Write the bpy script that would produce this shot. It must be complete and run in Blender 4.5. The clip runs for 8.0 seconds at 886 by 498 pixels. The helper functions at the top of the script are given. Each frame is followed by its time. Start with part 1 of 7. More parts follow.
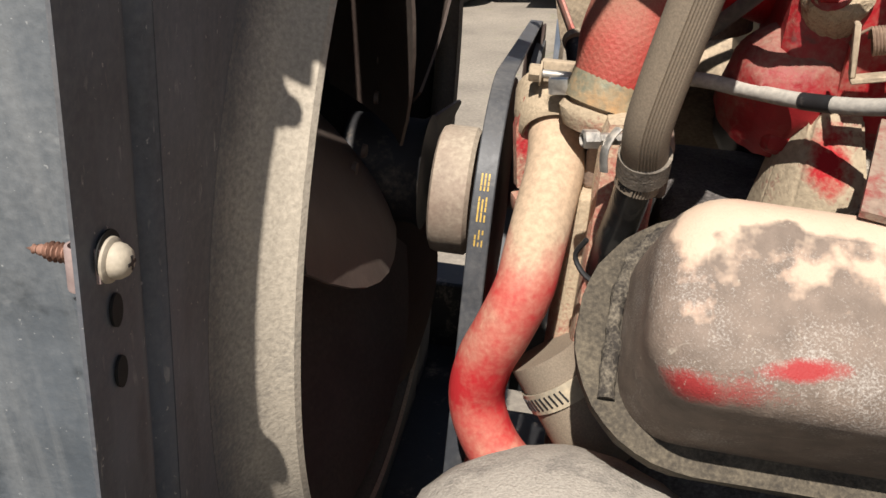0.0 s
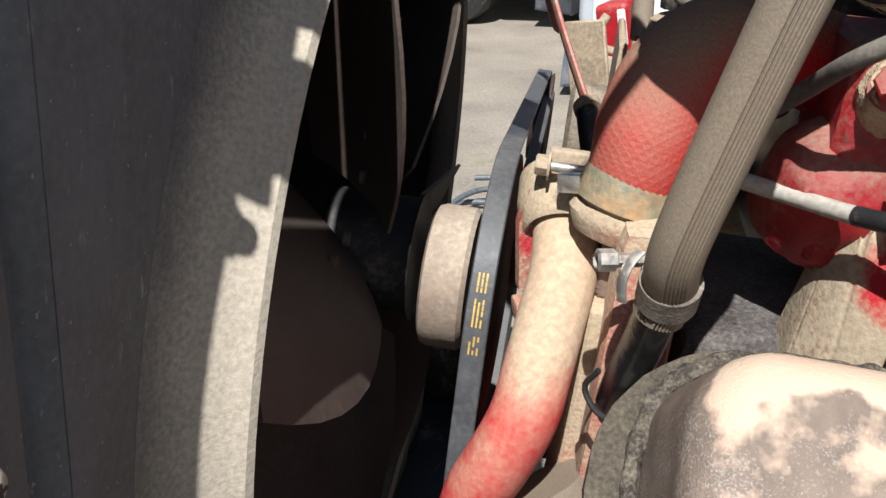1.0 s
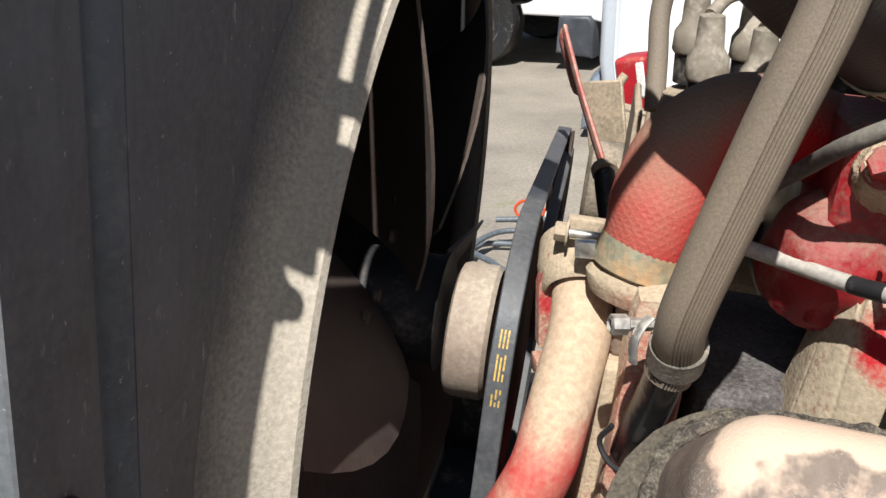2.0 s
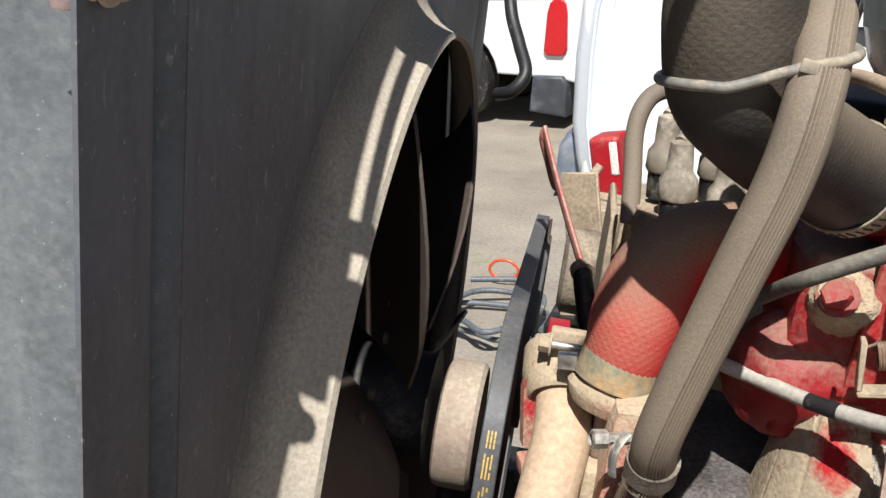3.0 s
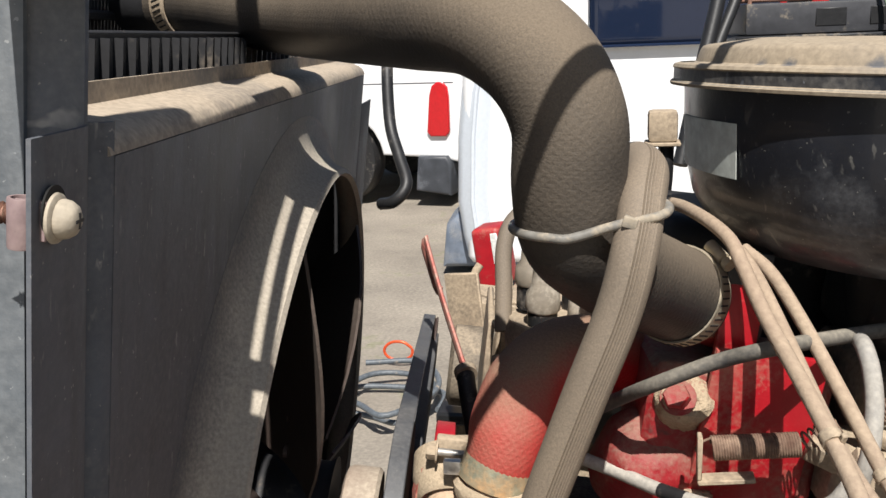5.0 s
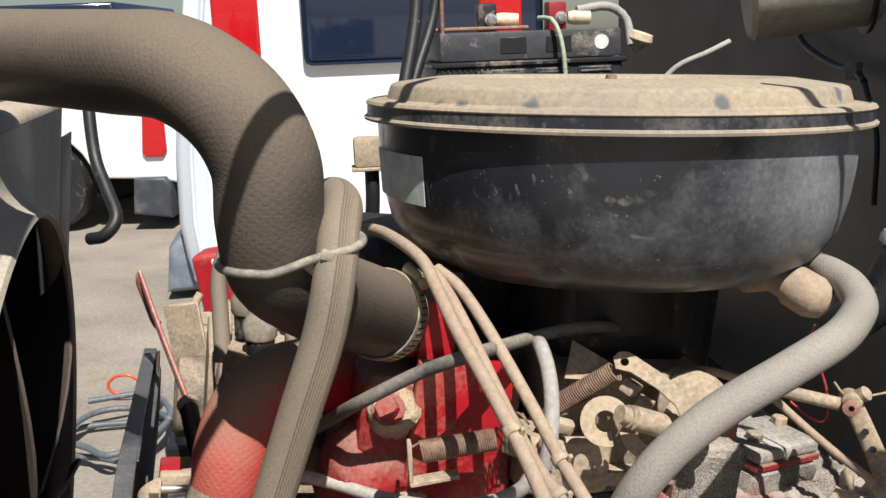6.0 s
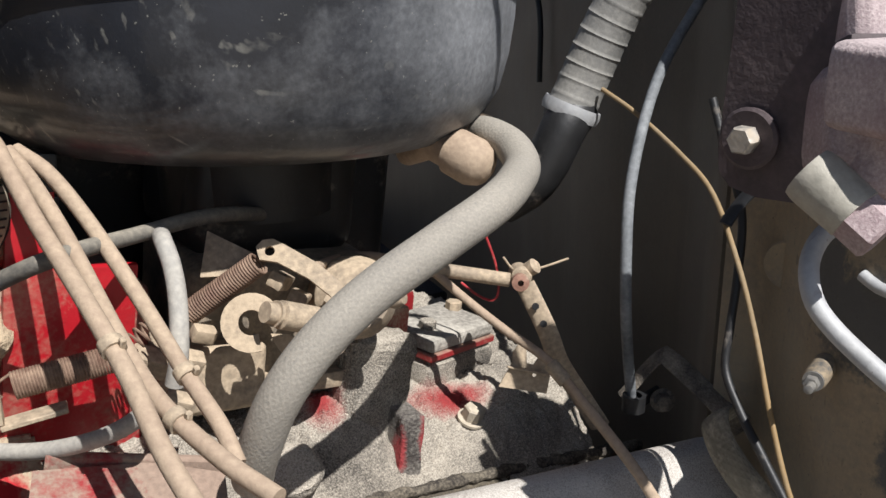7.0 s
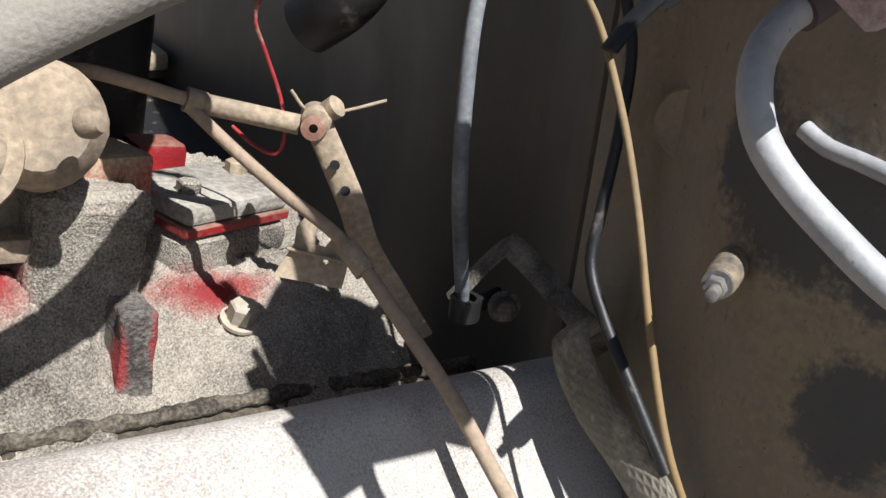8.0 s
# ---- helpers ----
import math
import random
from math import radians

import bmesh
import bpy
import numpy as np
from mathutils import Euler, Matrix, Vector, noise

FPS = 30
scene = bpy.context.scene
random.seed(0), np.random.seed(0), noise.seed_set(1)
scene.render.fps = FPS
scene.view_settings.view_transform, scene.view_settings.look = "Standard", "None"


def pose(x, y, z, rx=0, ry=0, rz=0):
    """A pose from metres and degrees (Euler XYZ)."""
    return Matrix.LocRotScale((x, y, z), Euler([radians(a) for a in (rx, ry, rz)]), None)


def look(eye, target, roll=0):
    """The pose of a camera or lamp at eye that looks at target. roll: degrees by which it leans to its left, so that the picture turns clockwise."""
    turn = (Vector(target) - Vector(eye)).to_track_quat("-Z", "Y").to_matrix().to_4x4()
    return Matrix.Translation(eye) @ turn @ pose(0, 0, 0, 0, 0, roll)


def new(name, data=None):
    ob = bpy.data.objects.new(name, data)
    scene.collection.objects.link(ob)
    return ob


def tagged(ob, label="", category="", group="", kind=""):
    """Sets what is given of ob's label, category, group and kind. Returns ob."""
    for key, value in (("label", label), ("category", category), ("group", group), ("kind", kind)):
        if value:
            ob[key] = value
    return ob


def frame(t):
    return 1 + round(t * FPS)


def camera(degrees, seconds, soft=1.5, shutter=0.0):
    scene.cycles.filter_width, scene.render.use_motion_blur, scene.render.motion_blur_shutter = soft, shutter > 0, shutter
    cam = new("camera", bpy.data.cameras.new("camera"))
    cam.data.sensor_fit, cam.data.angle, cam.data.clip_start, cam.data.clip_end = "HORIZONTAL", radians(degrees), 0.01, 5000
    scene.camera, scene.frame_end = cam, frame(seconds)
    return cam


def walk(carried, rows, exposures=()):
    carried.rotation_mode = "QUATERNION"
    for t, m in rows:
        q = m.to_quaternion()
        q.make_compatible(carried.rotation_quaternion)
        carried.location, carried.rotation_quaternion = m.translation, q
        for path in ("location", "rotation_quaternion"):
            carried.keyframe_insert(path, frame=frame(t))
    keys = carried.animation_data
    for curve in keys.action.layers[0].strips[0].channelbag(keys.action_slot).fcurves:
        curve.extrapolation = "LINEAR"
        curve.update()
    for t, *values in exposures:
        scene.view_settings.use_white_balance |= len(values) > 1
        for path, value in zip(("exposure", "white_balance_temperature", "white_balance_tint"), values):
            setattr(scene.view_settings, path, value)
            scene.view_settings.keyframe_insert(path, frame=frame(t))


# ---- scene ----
cam = camera(51.6, 8.0)
PATH = [
    (0, (0.074, -0.009, 1.2), (-0.526, 1.724, 0.401), -3.9),
    (0.5, (0.06, 0.057, 1.216), (-0.567, 1.785, 0.428), -3.3),
    (1, (0.054, 0.081, 1.221), (-0.555, 1.821, 0.445), -2.7),
    (1.2, (0.057, 0.08, 1.223), (-0.564, 1.82, 0.458), -2.9),
    (2.3, (0.063, 0.039, 1.263), (-0.598, 1.805, 0.595), -2.4),
    (2.5, (0.064, 0.033, 1.274), (-0.584, 1.81, 0.625), -1.9),
    (3, (0.061, 0.02, 1.299), (-0.547, 1.829, 0.7), -1.4),
    (3.5, (0.066, 0.005, 1.319), (-0.512, 1.841, 0.778), -1.7),
    (4, (0.068, -0.009, 1.336), (-0.473, 1.857, 0.864), -1.8),
    (4.2, (0.068, -0.014, 1.338), (-0.45, 1.864, 0.887), -1.7),
    (5.3, (0.0898, -0.0426, 1.3568), (-0.2004, 1.9317, 0.8875), -2.54),
    (5.5, (0.0938, -0.0516, 1.3628), (-0.0895, 1.9340, 0.8874), -2.65),
    (6, (0.0992, -0.0622, 1.3659), (0.2960, 1.9275, 0.9129), -2.13),
    (6.5, (0.124, -0.054, 1.356), (0.644, 1.812, 0.857), -1.9),
    (7, (0.161, 0.02, 1.315), (0.952, 1.744, 0.679), -0.7),
    (7.5, (0.235, 0.1, 1.256), (1.127, 1.72, 0.492), 3.3),
    (8, (0.283, 0.152, 1.219), (1.295, 1.677, 0.411), 6.0),
]
walk(cam, [(t, look(eye, target, roll)) for t, eye, target, roll in PATH], exposures=((0, 0.24, 6700, 11), (0.5, 0.35, 6280, 10), (1.2, 0.33, 6200, 9), (2.5, 0.32, 6300, 9), (4.0, 0.21, 6400, 10), (5.5, 0.20, 6450, 10), (6.5, 0.23, 6350, 10), (7.0, 0.22, 6200, 10), (8.0, 0.32, 6080, 10)))

# ---- centre lines and pivots, in metres ----
UPPER_HOSE = [(-0.3800, 0.8010, 1.3904), (-0.3206, 0.7639, 1.3874), (-0.2602, 0.7267, 1.3830), (-0.1693, 0.6494, 1.3710), (-0.0969, 0.5807, 1.3647), (-0.0407, 0.5245, 1.3607), (0.0023, 0.4907, 1.3559), (0.0360, 0.4682, 1.3342), (0.0521, 0.4611, 1.3032), (0.0520, 0.4623, 1.2685), (0.0546, 0.4692, 1.2420), (0.0657, 0.4833, 1.2262), (0.0815, 0.5073, 1.2086), (0.1009, 0.5364, 1.1924), (0.1222, 0.5652, 1.1758), (0.1404, 0.5890, 1.1621)]
HEATER_HOSE = [(0.0789, 0.5767, 1.2550), (0.0871, 0.5314, 1.2706), (0.0934, 0.4881, 1.2718), (0.0910, 0.4549, 1.2612), (0.0874, 0.4361, 1.2406), (0.0787, 0.4309, 1.2059), (0.0601, 0.4313, 1.1555), (0.0324, 0.4424, 1.0746), (0.0267, 0.4610, 1.0415), (0.0224, 0.4660, 1.0270)]
ELBOW = [(-0.0034, 0.5323, 1.0554), (0.0033, 0.5360, 1.0755), (0.0083, 0.5448, 1.0967), (0.0181, 0.5589, 1.1164), (0.0374, 0.5773, 1.1275), (0.0610, 0.5984, 1.1243), (0.0905, 0.6229, 1.1104)]
WATER_PIPE = [(-0.0381, 0.5567, 1.0340), (-0.0345, 0.5301, 1.0143), (-0.0370, 0.5070, 0.9930), (-0.0403, 0.4904, 0.9730), (-0.0449, 0.4791, 0.9520), (-0.0571, 0.4752, 0.9264), (-0.0712, 0.4763, 0.8996), (-0.0785, 0.4785, 0.8708), (-0.0722, 0.4749, 0.8453), (-0.0572, 0.4706, 0.8246), (-0.0372, 0.4706, 0.8095)]
VENT_HOSE = [(0.4267, 0.5403, 1.1987), (0.4265, 0.5215, 1.1996), (0.4275, 0.4988, 1.1967), (0.4210, 0.4748, 1.1910), (0.4026, 0.4495, 1.1890), (0.3763, 0.4231, 1.1866), (0.3398, 0.4079, 1.1762), (0.2984, 0.4016, 1.1578), (0.2691, 0.4004, 1.1358), (0.2505, 0.4038, 1.1101), (0.2410, 0.4148, 1.0781), (0.2409, 0.4306, 1.0564)]
FUEL_LINE_A = [(0.0934, 0.6475, 1.2214), (0.1135, 0.6224, 1.2287), (0.1299, 0.5751, 1.2292), (0.1441, 0.5372, 1.2225), (0.1505, 0.516, 1.2101), (0.1601, 0.4861, 1.1883), (0.1743, 0.4381, 1.164), (0.1855, 0.397, 1.1424), (0.1923, 0.3582, 1.1248), (0.2, 0.3309, 1.1108)]
FUEL_LINE_B = [(0.1509, 0.5437, 1.2139), (0.161, 0.5262, 1.1989), (0.1735, 0.4943, 1.1731), (0.1862, 0.4402, 1.1441), (0.1974, 0.3999, 1.1257), (0.2155, 0.3595, 1.1134), (0.2313, 0.3319, 1.1069)]
FUEL_LINE_C = [(0.1551, 0.5528, 1.2121), (0.1693, 0.5352, 1.2014), (0.1851, 0.5136, 1.1769), (0.2019, 0.4735, 1.145), (0.2142, 0.4366, 1.1198), (0.2237, 0.408, 1.1032), (0.2275, 0.3926, 1.0896)]
VACUUM_HOSE = [(0.0468, 0.5680, 1.0853), (0.0771, 0.5357, 1.1149), (0.0982, 0.5043, 1.1380), (0.1359, 0.4964, 1.1576), (0.1669, 0.4872, 1.1702), (0.2115, 0.5308, 1.1634), (0.2428, 0.5449, 1.1639), (0.2697, 0.5610, 1.1593), (0.2985, 0.5910, 1.1463), (0.3323, 0.6302, 1.1246)]
BYPASS_HOSE = [(0.0107, 0.6084, 1.0489), (0.0462, 0.5631, 1.0617), (0.0752, 0.5466, 1.0598), (0.1097, 0.5165, 1.0610), (0.1440, 0.4886, 1.0665), (0.1724, 0.4645, 1.0793), (0.1915, 0.4501, 1.0936), (0.2000, 0.4483, 1.1057)]
BREATHER_TUBE = [(0.2221, 0.5362, 1.1605), (0.2210, 0.5168, 1.1607), (0.2226, 0.5056, 1.1501), (0.2218, 0.4919, 1.1344), (0.2182, 0.4808, 1.1106), (0.2138, 0.4804, 1.0927)]
SPEEDO_CABLE = [(0.6418, 0.5691, 1.2973), (0.6084, 0.5618, 1.2622), (0.5787, 0.5529, 1.2278), (0.5547, 0.5390, 1.1922), (0.5323, 0.5197, 1.1541), (0.5217, 0.5064, 1.1189), (0.5176, 0.4974, 1.0738), (0.5306, 0.5087, 1.0288), (0.5443, 0.5190, 0.9829)]
YELLOW_WIRE = [(0.5563, 0.5931, 1.2093), (0.5639, 0.5595, 1.1954), (0.5671, 0.5122, 1.1747), (0.5649, 0.4748, 1.1564), (0.5550, 0.4362, 1.1230), (0.5486, 0.4089, 1.0870), (0.5402, 0.3819, 1.0469), (0.5343, 0.3554, 1.0089), (0.5392, 0.3370, 0.9777)]
BLACK_WIRE = [(0.5854, 0.5055, 1.2125), (0.5854, 0.4887, 1.1799), (0.5858, 0.4688, 1.1422), (0.5761, 0.4567, 1.1048), (0.5650, 0.4474, 1.0693), (0.5577, 0.4402, 1.0451), (0.5545, 0.4203, 1.0250), (0.5541, 0.3979, 1.0054), (0.5565, 0.3694, 0.9760)]
BRAID_STRAP = [(0.5783, 0.4538, 0.9949), (0.5643, 0.4489, 1.0055), (0.5548, 0.4424, 1.0063), (0.5519, 0.4325, 0.9962), (0.5509, 0.4141, 0.9851), (0.5534, 0.3932, 0.9740), (0.5534, 0.3751, 0.9658), (0.5508, 0.3580, 0.9567)]
HEATER_DUCT = [(0.5412, 0.6182, 1.1820), (0.5557, 0.6139, 1.2189), (0.5695, 0.6049, 1.2576), (0.5832, 0.5937, 1.2894), (0.6006, 0.5804, 1.3170), (0.6201, 0.5647, 1.3390), (0.6464, 0.5516, 1.3579), (0.6788, 0.5371, 1.3785)]
DUCT_LOWER = [(0.5506, 0.6155, 1.1935), (0.5357, 0.6118, 1.1795), (0.5239, 0.6152, 1.1539), (0.5124, 0.6224, 1.1347), (0.4998, 0.6424, 1.1172)]
THROTTLE_ROD = [(0.4129, 0.5811, 1.0899), (0.4280, 0.5573, 1.0737), (0.4426, 0.5326, 1.0598), (0.4585, 0.4998, 1.0465), (0.4707, 0.4706, 1.0232), (0.4838, 0.4388, 0.9958), (0.4888, 0.4174, 0.9790), (0.4928, 0.3960, 0.9630)]
LINK_ROD = [(0.3454, 0.5907, 1.1097), (0.3664, 0.5887, 1.1082), (0.3856, 0.5860, 1.1028), (0.4035, 0.5838, 1.0967), (0.4155, 0.5826, 1.0925)]
LINK_ROD_B = [(0.4157, 0.5834, 1.0922), (0.4358, 0.5720, 1.0890), (0.4606, 0.5593, 1.0847)]
BELL_LEVER = [(0.4693, 0.5594, 1.0874), (0.4763, 0.5487, 1.0660), (0.4837, 0.5415, 1.0448), (0.4916, 0.5387, 1.0219), (0.5095, 0.5364, 0.9920), (0.5276, 0.5348, 0.9627)]
RED_WIRE = [(0.4459, 0.5757, 1.1445), (0.4421, 0.5731, 1.1336), (0.4484, 0.5743, 1.1170), (0.4554, 0.5709, 1.0940), (0.4555, 0.5663, 1.0757), (0.4519, 0.5686, 1.0671), (0.4445, 0.5785, 1.0693), (0.4372, 0.5907, 1.0761)]
PROP_BAR = [(0.5041, 0.3136, 1.1917), (0.4898, 0.3137, 1.1843), (0.4801, 0.3105, 1.1763), (0.4741, 0.3046, 1.1678), (0.4724, 0.2974, 1.1581), (0.4755, 0.2883, 1.1489), (0.4799, 0.2752, 1.1399), (0.4850, 0.2622, 1.1318), (0.4925, 0.2480, 1.1245)]
DIPSTICK = [(-0.1296, 0.9173, 1.1325), (-0.0991, 0.8445, 1.0893), (-0.0608, 0.7516, 1.0468)]
DIP_FOLD = [(-0.1326, 0.9195, 1.1277), (-0.125, 0.911, 1.1066), (-0.1168, 0.9017, 1.086), (-0.1117, 0.9, 1.0818)]
WIRE_BRACKET = [(-0.1028, 1.1141, 1.0583), (-0.1105, 1.1085, 1.0447), (-0.113, 1.1007, 1.017), (-0.1121, 1.0905, 0.9753), (-0.1038, 1.0879, 0.9556), (-0.0568, 1.0807, 0.9581)]
BRACKET_BAR = [(-0.1134, 1.1081, 1.0254), (-0.0726, 1.0916, 1.0193), (-0.0366, 1.0797, 1.0157)]
HOSE_LOOP = [(-0.015, 0.6766, 1.1128), (-0.0158, 0.692, 1.1452), (-0.0168, 0.7055, 1.1741), (-0.0123, 0.7158, 1.1927), (-0.0017, 0.7297, 1.2019), (0.021, 0.7578, 1.202)]
DRAIN_TUBE = [(-0.2156, 1.1453, 1.3532), (-0.2145, 1.1139, 1.3125), (-0.2076, 1.0883, 1.2456), (-0.1914, 1.0619, 1.2074), (-0.1778, 1.0367, 1.1771), (-0.1912, 1.028, 1.1582), (-0.2122, 1.0419, 1.1521)]
HANGER = (0.1194, 0.9429, 1.2414)
BLOWER = (0.6543, 0.8556, 1.3757)
HINGE_BOLT = (0.4840, 0.3600, 1.2218)
HINGE_BOT = (0.4658, 0.3365, 1.1995)
NUT = (0.4623, 0.2849, 1.2125)
NUT2 = (0.4574, 0.2632, 1.2104)
SPR1A = (0.1358, 0.5138, 1.0945)
SPR1B = (0.1873, 0.5156, 1.0988)
SPR1C = (0.21, 0.5213, 1.1114)
SPR2A = (0.2735, 0.5218, 1.1393)
SPR2B = (0.2333, 0.5406, 1.1078)
LEVTOP = (0.2805, 0.5232, 1.1441)
LEVMID = (0.2983, 0.5131, 1.1328)
DISC = (0.2639, 0.5116, 1.1073)
SHAFTA = (0.2688, 0.4961, 1.1188)
SHAFTB = (0.2991, 0.5053, 1.1045)
BOOT = (0.0059, 0.7837, 1.1523)
CABCL = (0.5376, 0.5086, 0.9870)
FWB = (0.5430, 0.3567, 1.0747)
WCLIP = (0.5585, 0.4464, 1.1581)
TABBR = (0.4571, 0.5245, 1.0301)
PLUG_AT = (0.4061, 0.5105, 1.1878)
TIE = (0.0855, 0.4345, 1.2540)
FRONT_PUMP = (-0.005, 0.365, 0.846)
VAN = Vector((-0.815, 4.9, 0))
PICKUP = Vector((-1.19, 7.2, 0))
CABLE_AT = Vector((-0.76, 3.05, 0))

# ---- world and light ----
SUN_WAY = Vector((0.135, -0.56, 0.82)).normalized()
world = bpy.data.worlds.new("sky")
scene.world = world
world.use_nodes = True
wn = world.node_tree.nodes
sky = wn.new("ShaderNodeTexSky")
sky.sky_type = "NISHITA"
sky.sun_disc = False
sky.sun_elevation = math.asin(SUN_WAY.z)
sky.sun_rotation = math.atan2(SUN_WAY.x, SUN_WAY.y)
world.node_tree.links.new(sky.outputs[0], wn["Background"].inputs[0])
wn["Background"].inputs[1].default_value = 0.055
sun_data = bpy.data.lights.new("sun", "SUN")
sun_data.energy = 6.0
sun_data.angle = radians(0.55)
sun_data.color = (1.0, 0.955, 0.89)
sun = new("sun", sun_data)
sun.matrix_world = look(SUN_WAY * 20, (0, 0, 0))

# ---- materials ----
DUST = (0.40, 0.315, 0.225)
GREY_DUST = (0.36, 0.33, 0.29)


def surface(name, base, rough=0.6, metal=0.0, dust=DUST, amount=0.4, size=18.0, contrast=0.14, vary=0.25, bump=0.3, grain=260.0, up=0.0,
            spots=None, spot_amount=0.0, spot_size=90.0, streak=None, streak_amount=0.0, braid=None, ribs=None, weave=0.0, coat=0.0, random=0.0, speckle=0.25, grade=None, round_dust=None, scratches=None, scratch_amount=0.0, flakes=None, flake_amount=0.0, cap=None, patches=(), patch_edge=(1.15, 0.55, 1.3), patch_colour=None, depth=0.001):
    """Paint, rubber or metal with settled dust, spots, grain and an optional braided or ribbed relief."""
    m = bpy.data.materials.new(name)
    m.use_nodes = True
    nt = m.node_tree
    nodes, link = nt.nodes, nt.links.new
    shader = nodes["Principled BSDF"]
    coord = nodes.new("ShaderNodeTexCoord")

    def noise_tex(scale, detail=6.0, rough_n=0.6, vector=None):
        n = nodes.new("ShaderNodeTexNoise")
        n.inputs["Scale"].default_value = scale
        n.inputs["Detail"].default_value = detail
        n.inputs["Roughness"].default_value = rough_n
        link(vector or coord.outputs["Object"], n.inputs["Vector"])
        return n.outputs["Fac"]

    def math_node(op, a, b=None, clamp=False):
        n = nodes.new("ShaderNodeMath")
        n.operation, n.use_clamp = op, clamp
        for socket, value in zip(n.inputs, (a, b)):
            if value is None:
                continue
            if isinstance(value, (int, float)):
                socket.default_value = value
            else:
                link(value, socket)
        return n.outputs[0]

    def ramp(fac, lo, hi):
        n = nodes.new("ShaderNodeMapRange")
        n.inputs["From Min"].default_value, n.inputs["From Max"].default_value = lo, hi
        link(fac, n.inputs["Value"])
        return n.outputs[0]

    def mix(fac, a, b):
        n = nodes.new("ShaderNodeMix")
        n.data_type = "RGBA"
        link(fac, n.inputs["Factor"])
        for socket, value in ((n.inputs["A"], a), (n.inputs["B"], b)):
            if isinstance(value, tuple):
                socket.default_value = (*value, 1)
            else:
                link(value, socket)
        return n.outputs["Result"]

    large, fine = noise_tex(size), noise_tex(grain, 3.0)
    colour = mix(ramp(noise_tex(size * 2.7), 0.3, 0.7), tuple(c * (1 - vary) for c in base), tuple(min(1, c * (1 + vary)) for c in base))
    if random:
        info = nodes.new("ShaderNodeObjectInfo")
        hsv = nodes.new("ShaderNodeHueSaturation")
        link(colour, hsv.inputs["Color"])
        link(math_node("ADD", math_node("MULTIPLY", info.outputs["Random"], random), 1 - random / 2), hsv.inputs["Value"])
        colour = hsv.outputs["Color"]
    if streak:
        mapping = nodes.new("ShaderNodeMapping")
        mapping.inputs["Scale"].default_value = (60, 60, 3.0)
        link(coord.outputs["Object"], mapping.inputs["Vector"])
        colour = mix(math_node("MULTIPLY", ramp(noise_tex(1.0, 5, 0.6, mapping.outputs[0]), 0.5, 0.72), streak_amount, True), colour, streak)
    if spots:
        colour = mix(math_node("MULTIPLY", ramp(noise_tex(spot_size, 4.0, 0.7), 0.60, 0.68), spot_amount, True), colour, spots)
    dust_fac = math_node("ADD", large, math_node("MULTIPLY", math_node("SUBTRACT", fine, 0.5), speckle))
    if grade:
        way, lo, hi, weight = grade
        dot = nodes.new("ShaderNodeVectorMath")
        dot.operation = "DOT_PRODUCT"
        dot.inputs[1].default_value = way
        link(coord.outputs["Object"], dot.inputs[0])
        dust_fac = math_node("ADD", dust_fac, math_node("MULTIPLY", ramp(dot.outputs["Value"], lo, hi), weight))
    if round_dust:
        centre, axis, lo, hi, weight = round_dust
        arm = nodes.new("ShaderNodeVectorMath")
        arm.operation = "SUBTRACT"
        arm.inputs[1].default_value = centre
        link(coord.outputs["Object"], arm.inputs[0])
        turn = nodes.new("ShaderNodeVectorMath")
        turn.operation = "CROSS_PRODUCT"
        turn.inputs[1].default_value = axis
        link(arm.outputs[0], turn.inputs[0])
        span = nodes.new("ShaderNodeVectorMath")
        span.operation = "LENGTH"
        link(turn.outputs[0], span.inputs[0])
        dust_fac = math_node("ADD", dust_fac, math_node("MULTIPLY", ramp(span.outputs["Value"], lo, hi), weight))
    if up:
        geo = nodes.new("ShaderNodeNewGeometry")
        sep = nodes.new("ShaderNodeSeparateXYZ")
        link(geo.outputs["Normal"], sep.inputs[0])
        dust_fac = math_node("ADD", dust_fac, math_node("MULTIPLY", sep.outputs["Z"], up))
    middle = 0.78 - 0.55 * amount
    dust_mask = ramp(dust_fac, middle - contrast / 2, middle + contrast / 2)
    dust_colour = mix(ramp(fine, 0.3, 0.7), tuple(c * 0.8 for c in dust), tuple(min(1, c * 1.15) for c in dust))
    if amount:
        colour = mix(dust_mask, colour, dust_colour)
    for centre, reach in patches:
        shift = nodes.new("ShaderNodeVectorMath")
        shift.operation = "SUBTRACT"
        shift.inputs[1].default_value = centre
        link(coord.outputs["Object"], shift.inputs[0])
        scale = nodes.new("ShaderNodeVectorMath")
        scale.operation = "DIVIDE"
        scale.inputs[1].default_value = reach
        link(shift.outputs[0], scale.inputs[0])
        far = nodes.new("ShaderNodeVectorMath")
        far.operation = "LENGTH"
        link(scale.outputs[0], far.inputs[0])
        edge = math_node("ADD", far.outputs["Value"], math_node("MULTIPLY", math_node("SUBTRACT", noise_tex(60.0, 6.0), 0.5), patch_edge[2]))
        edge = math_node("ADD", edge, math_node("MULTIPLY", math_node("SUBTRACT", fine, 0.5), 0.7))
        colour = mix(ramp(edge, patch_edge[0], patch_edge[1]), colour, patch_colour)
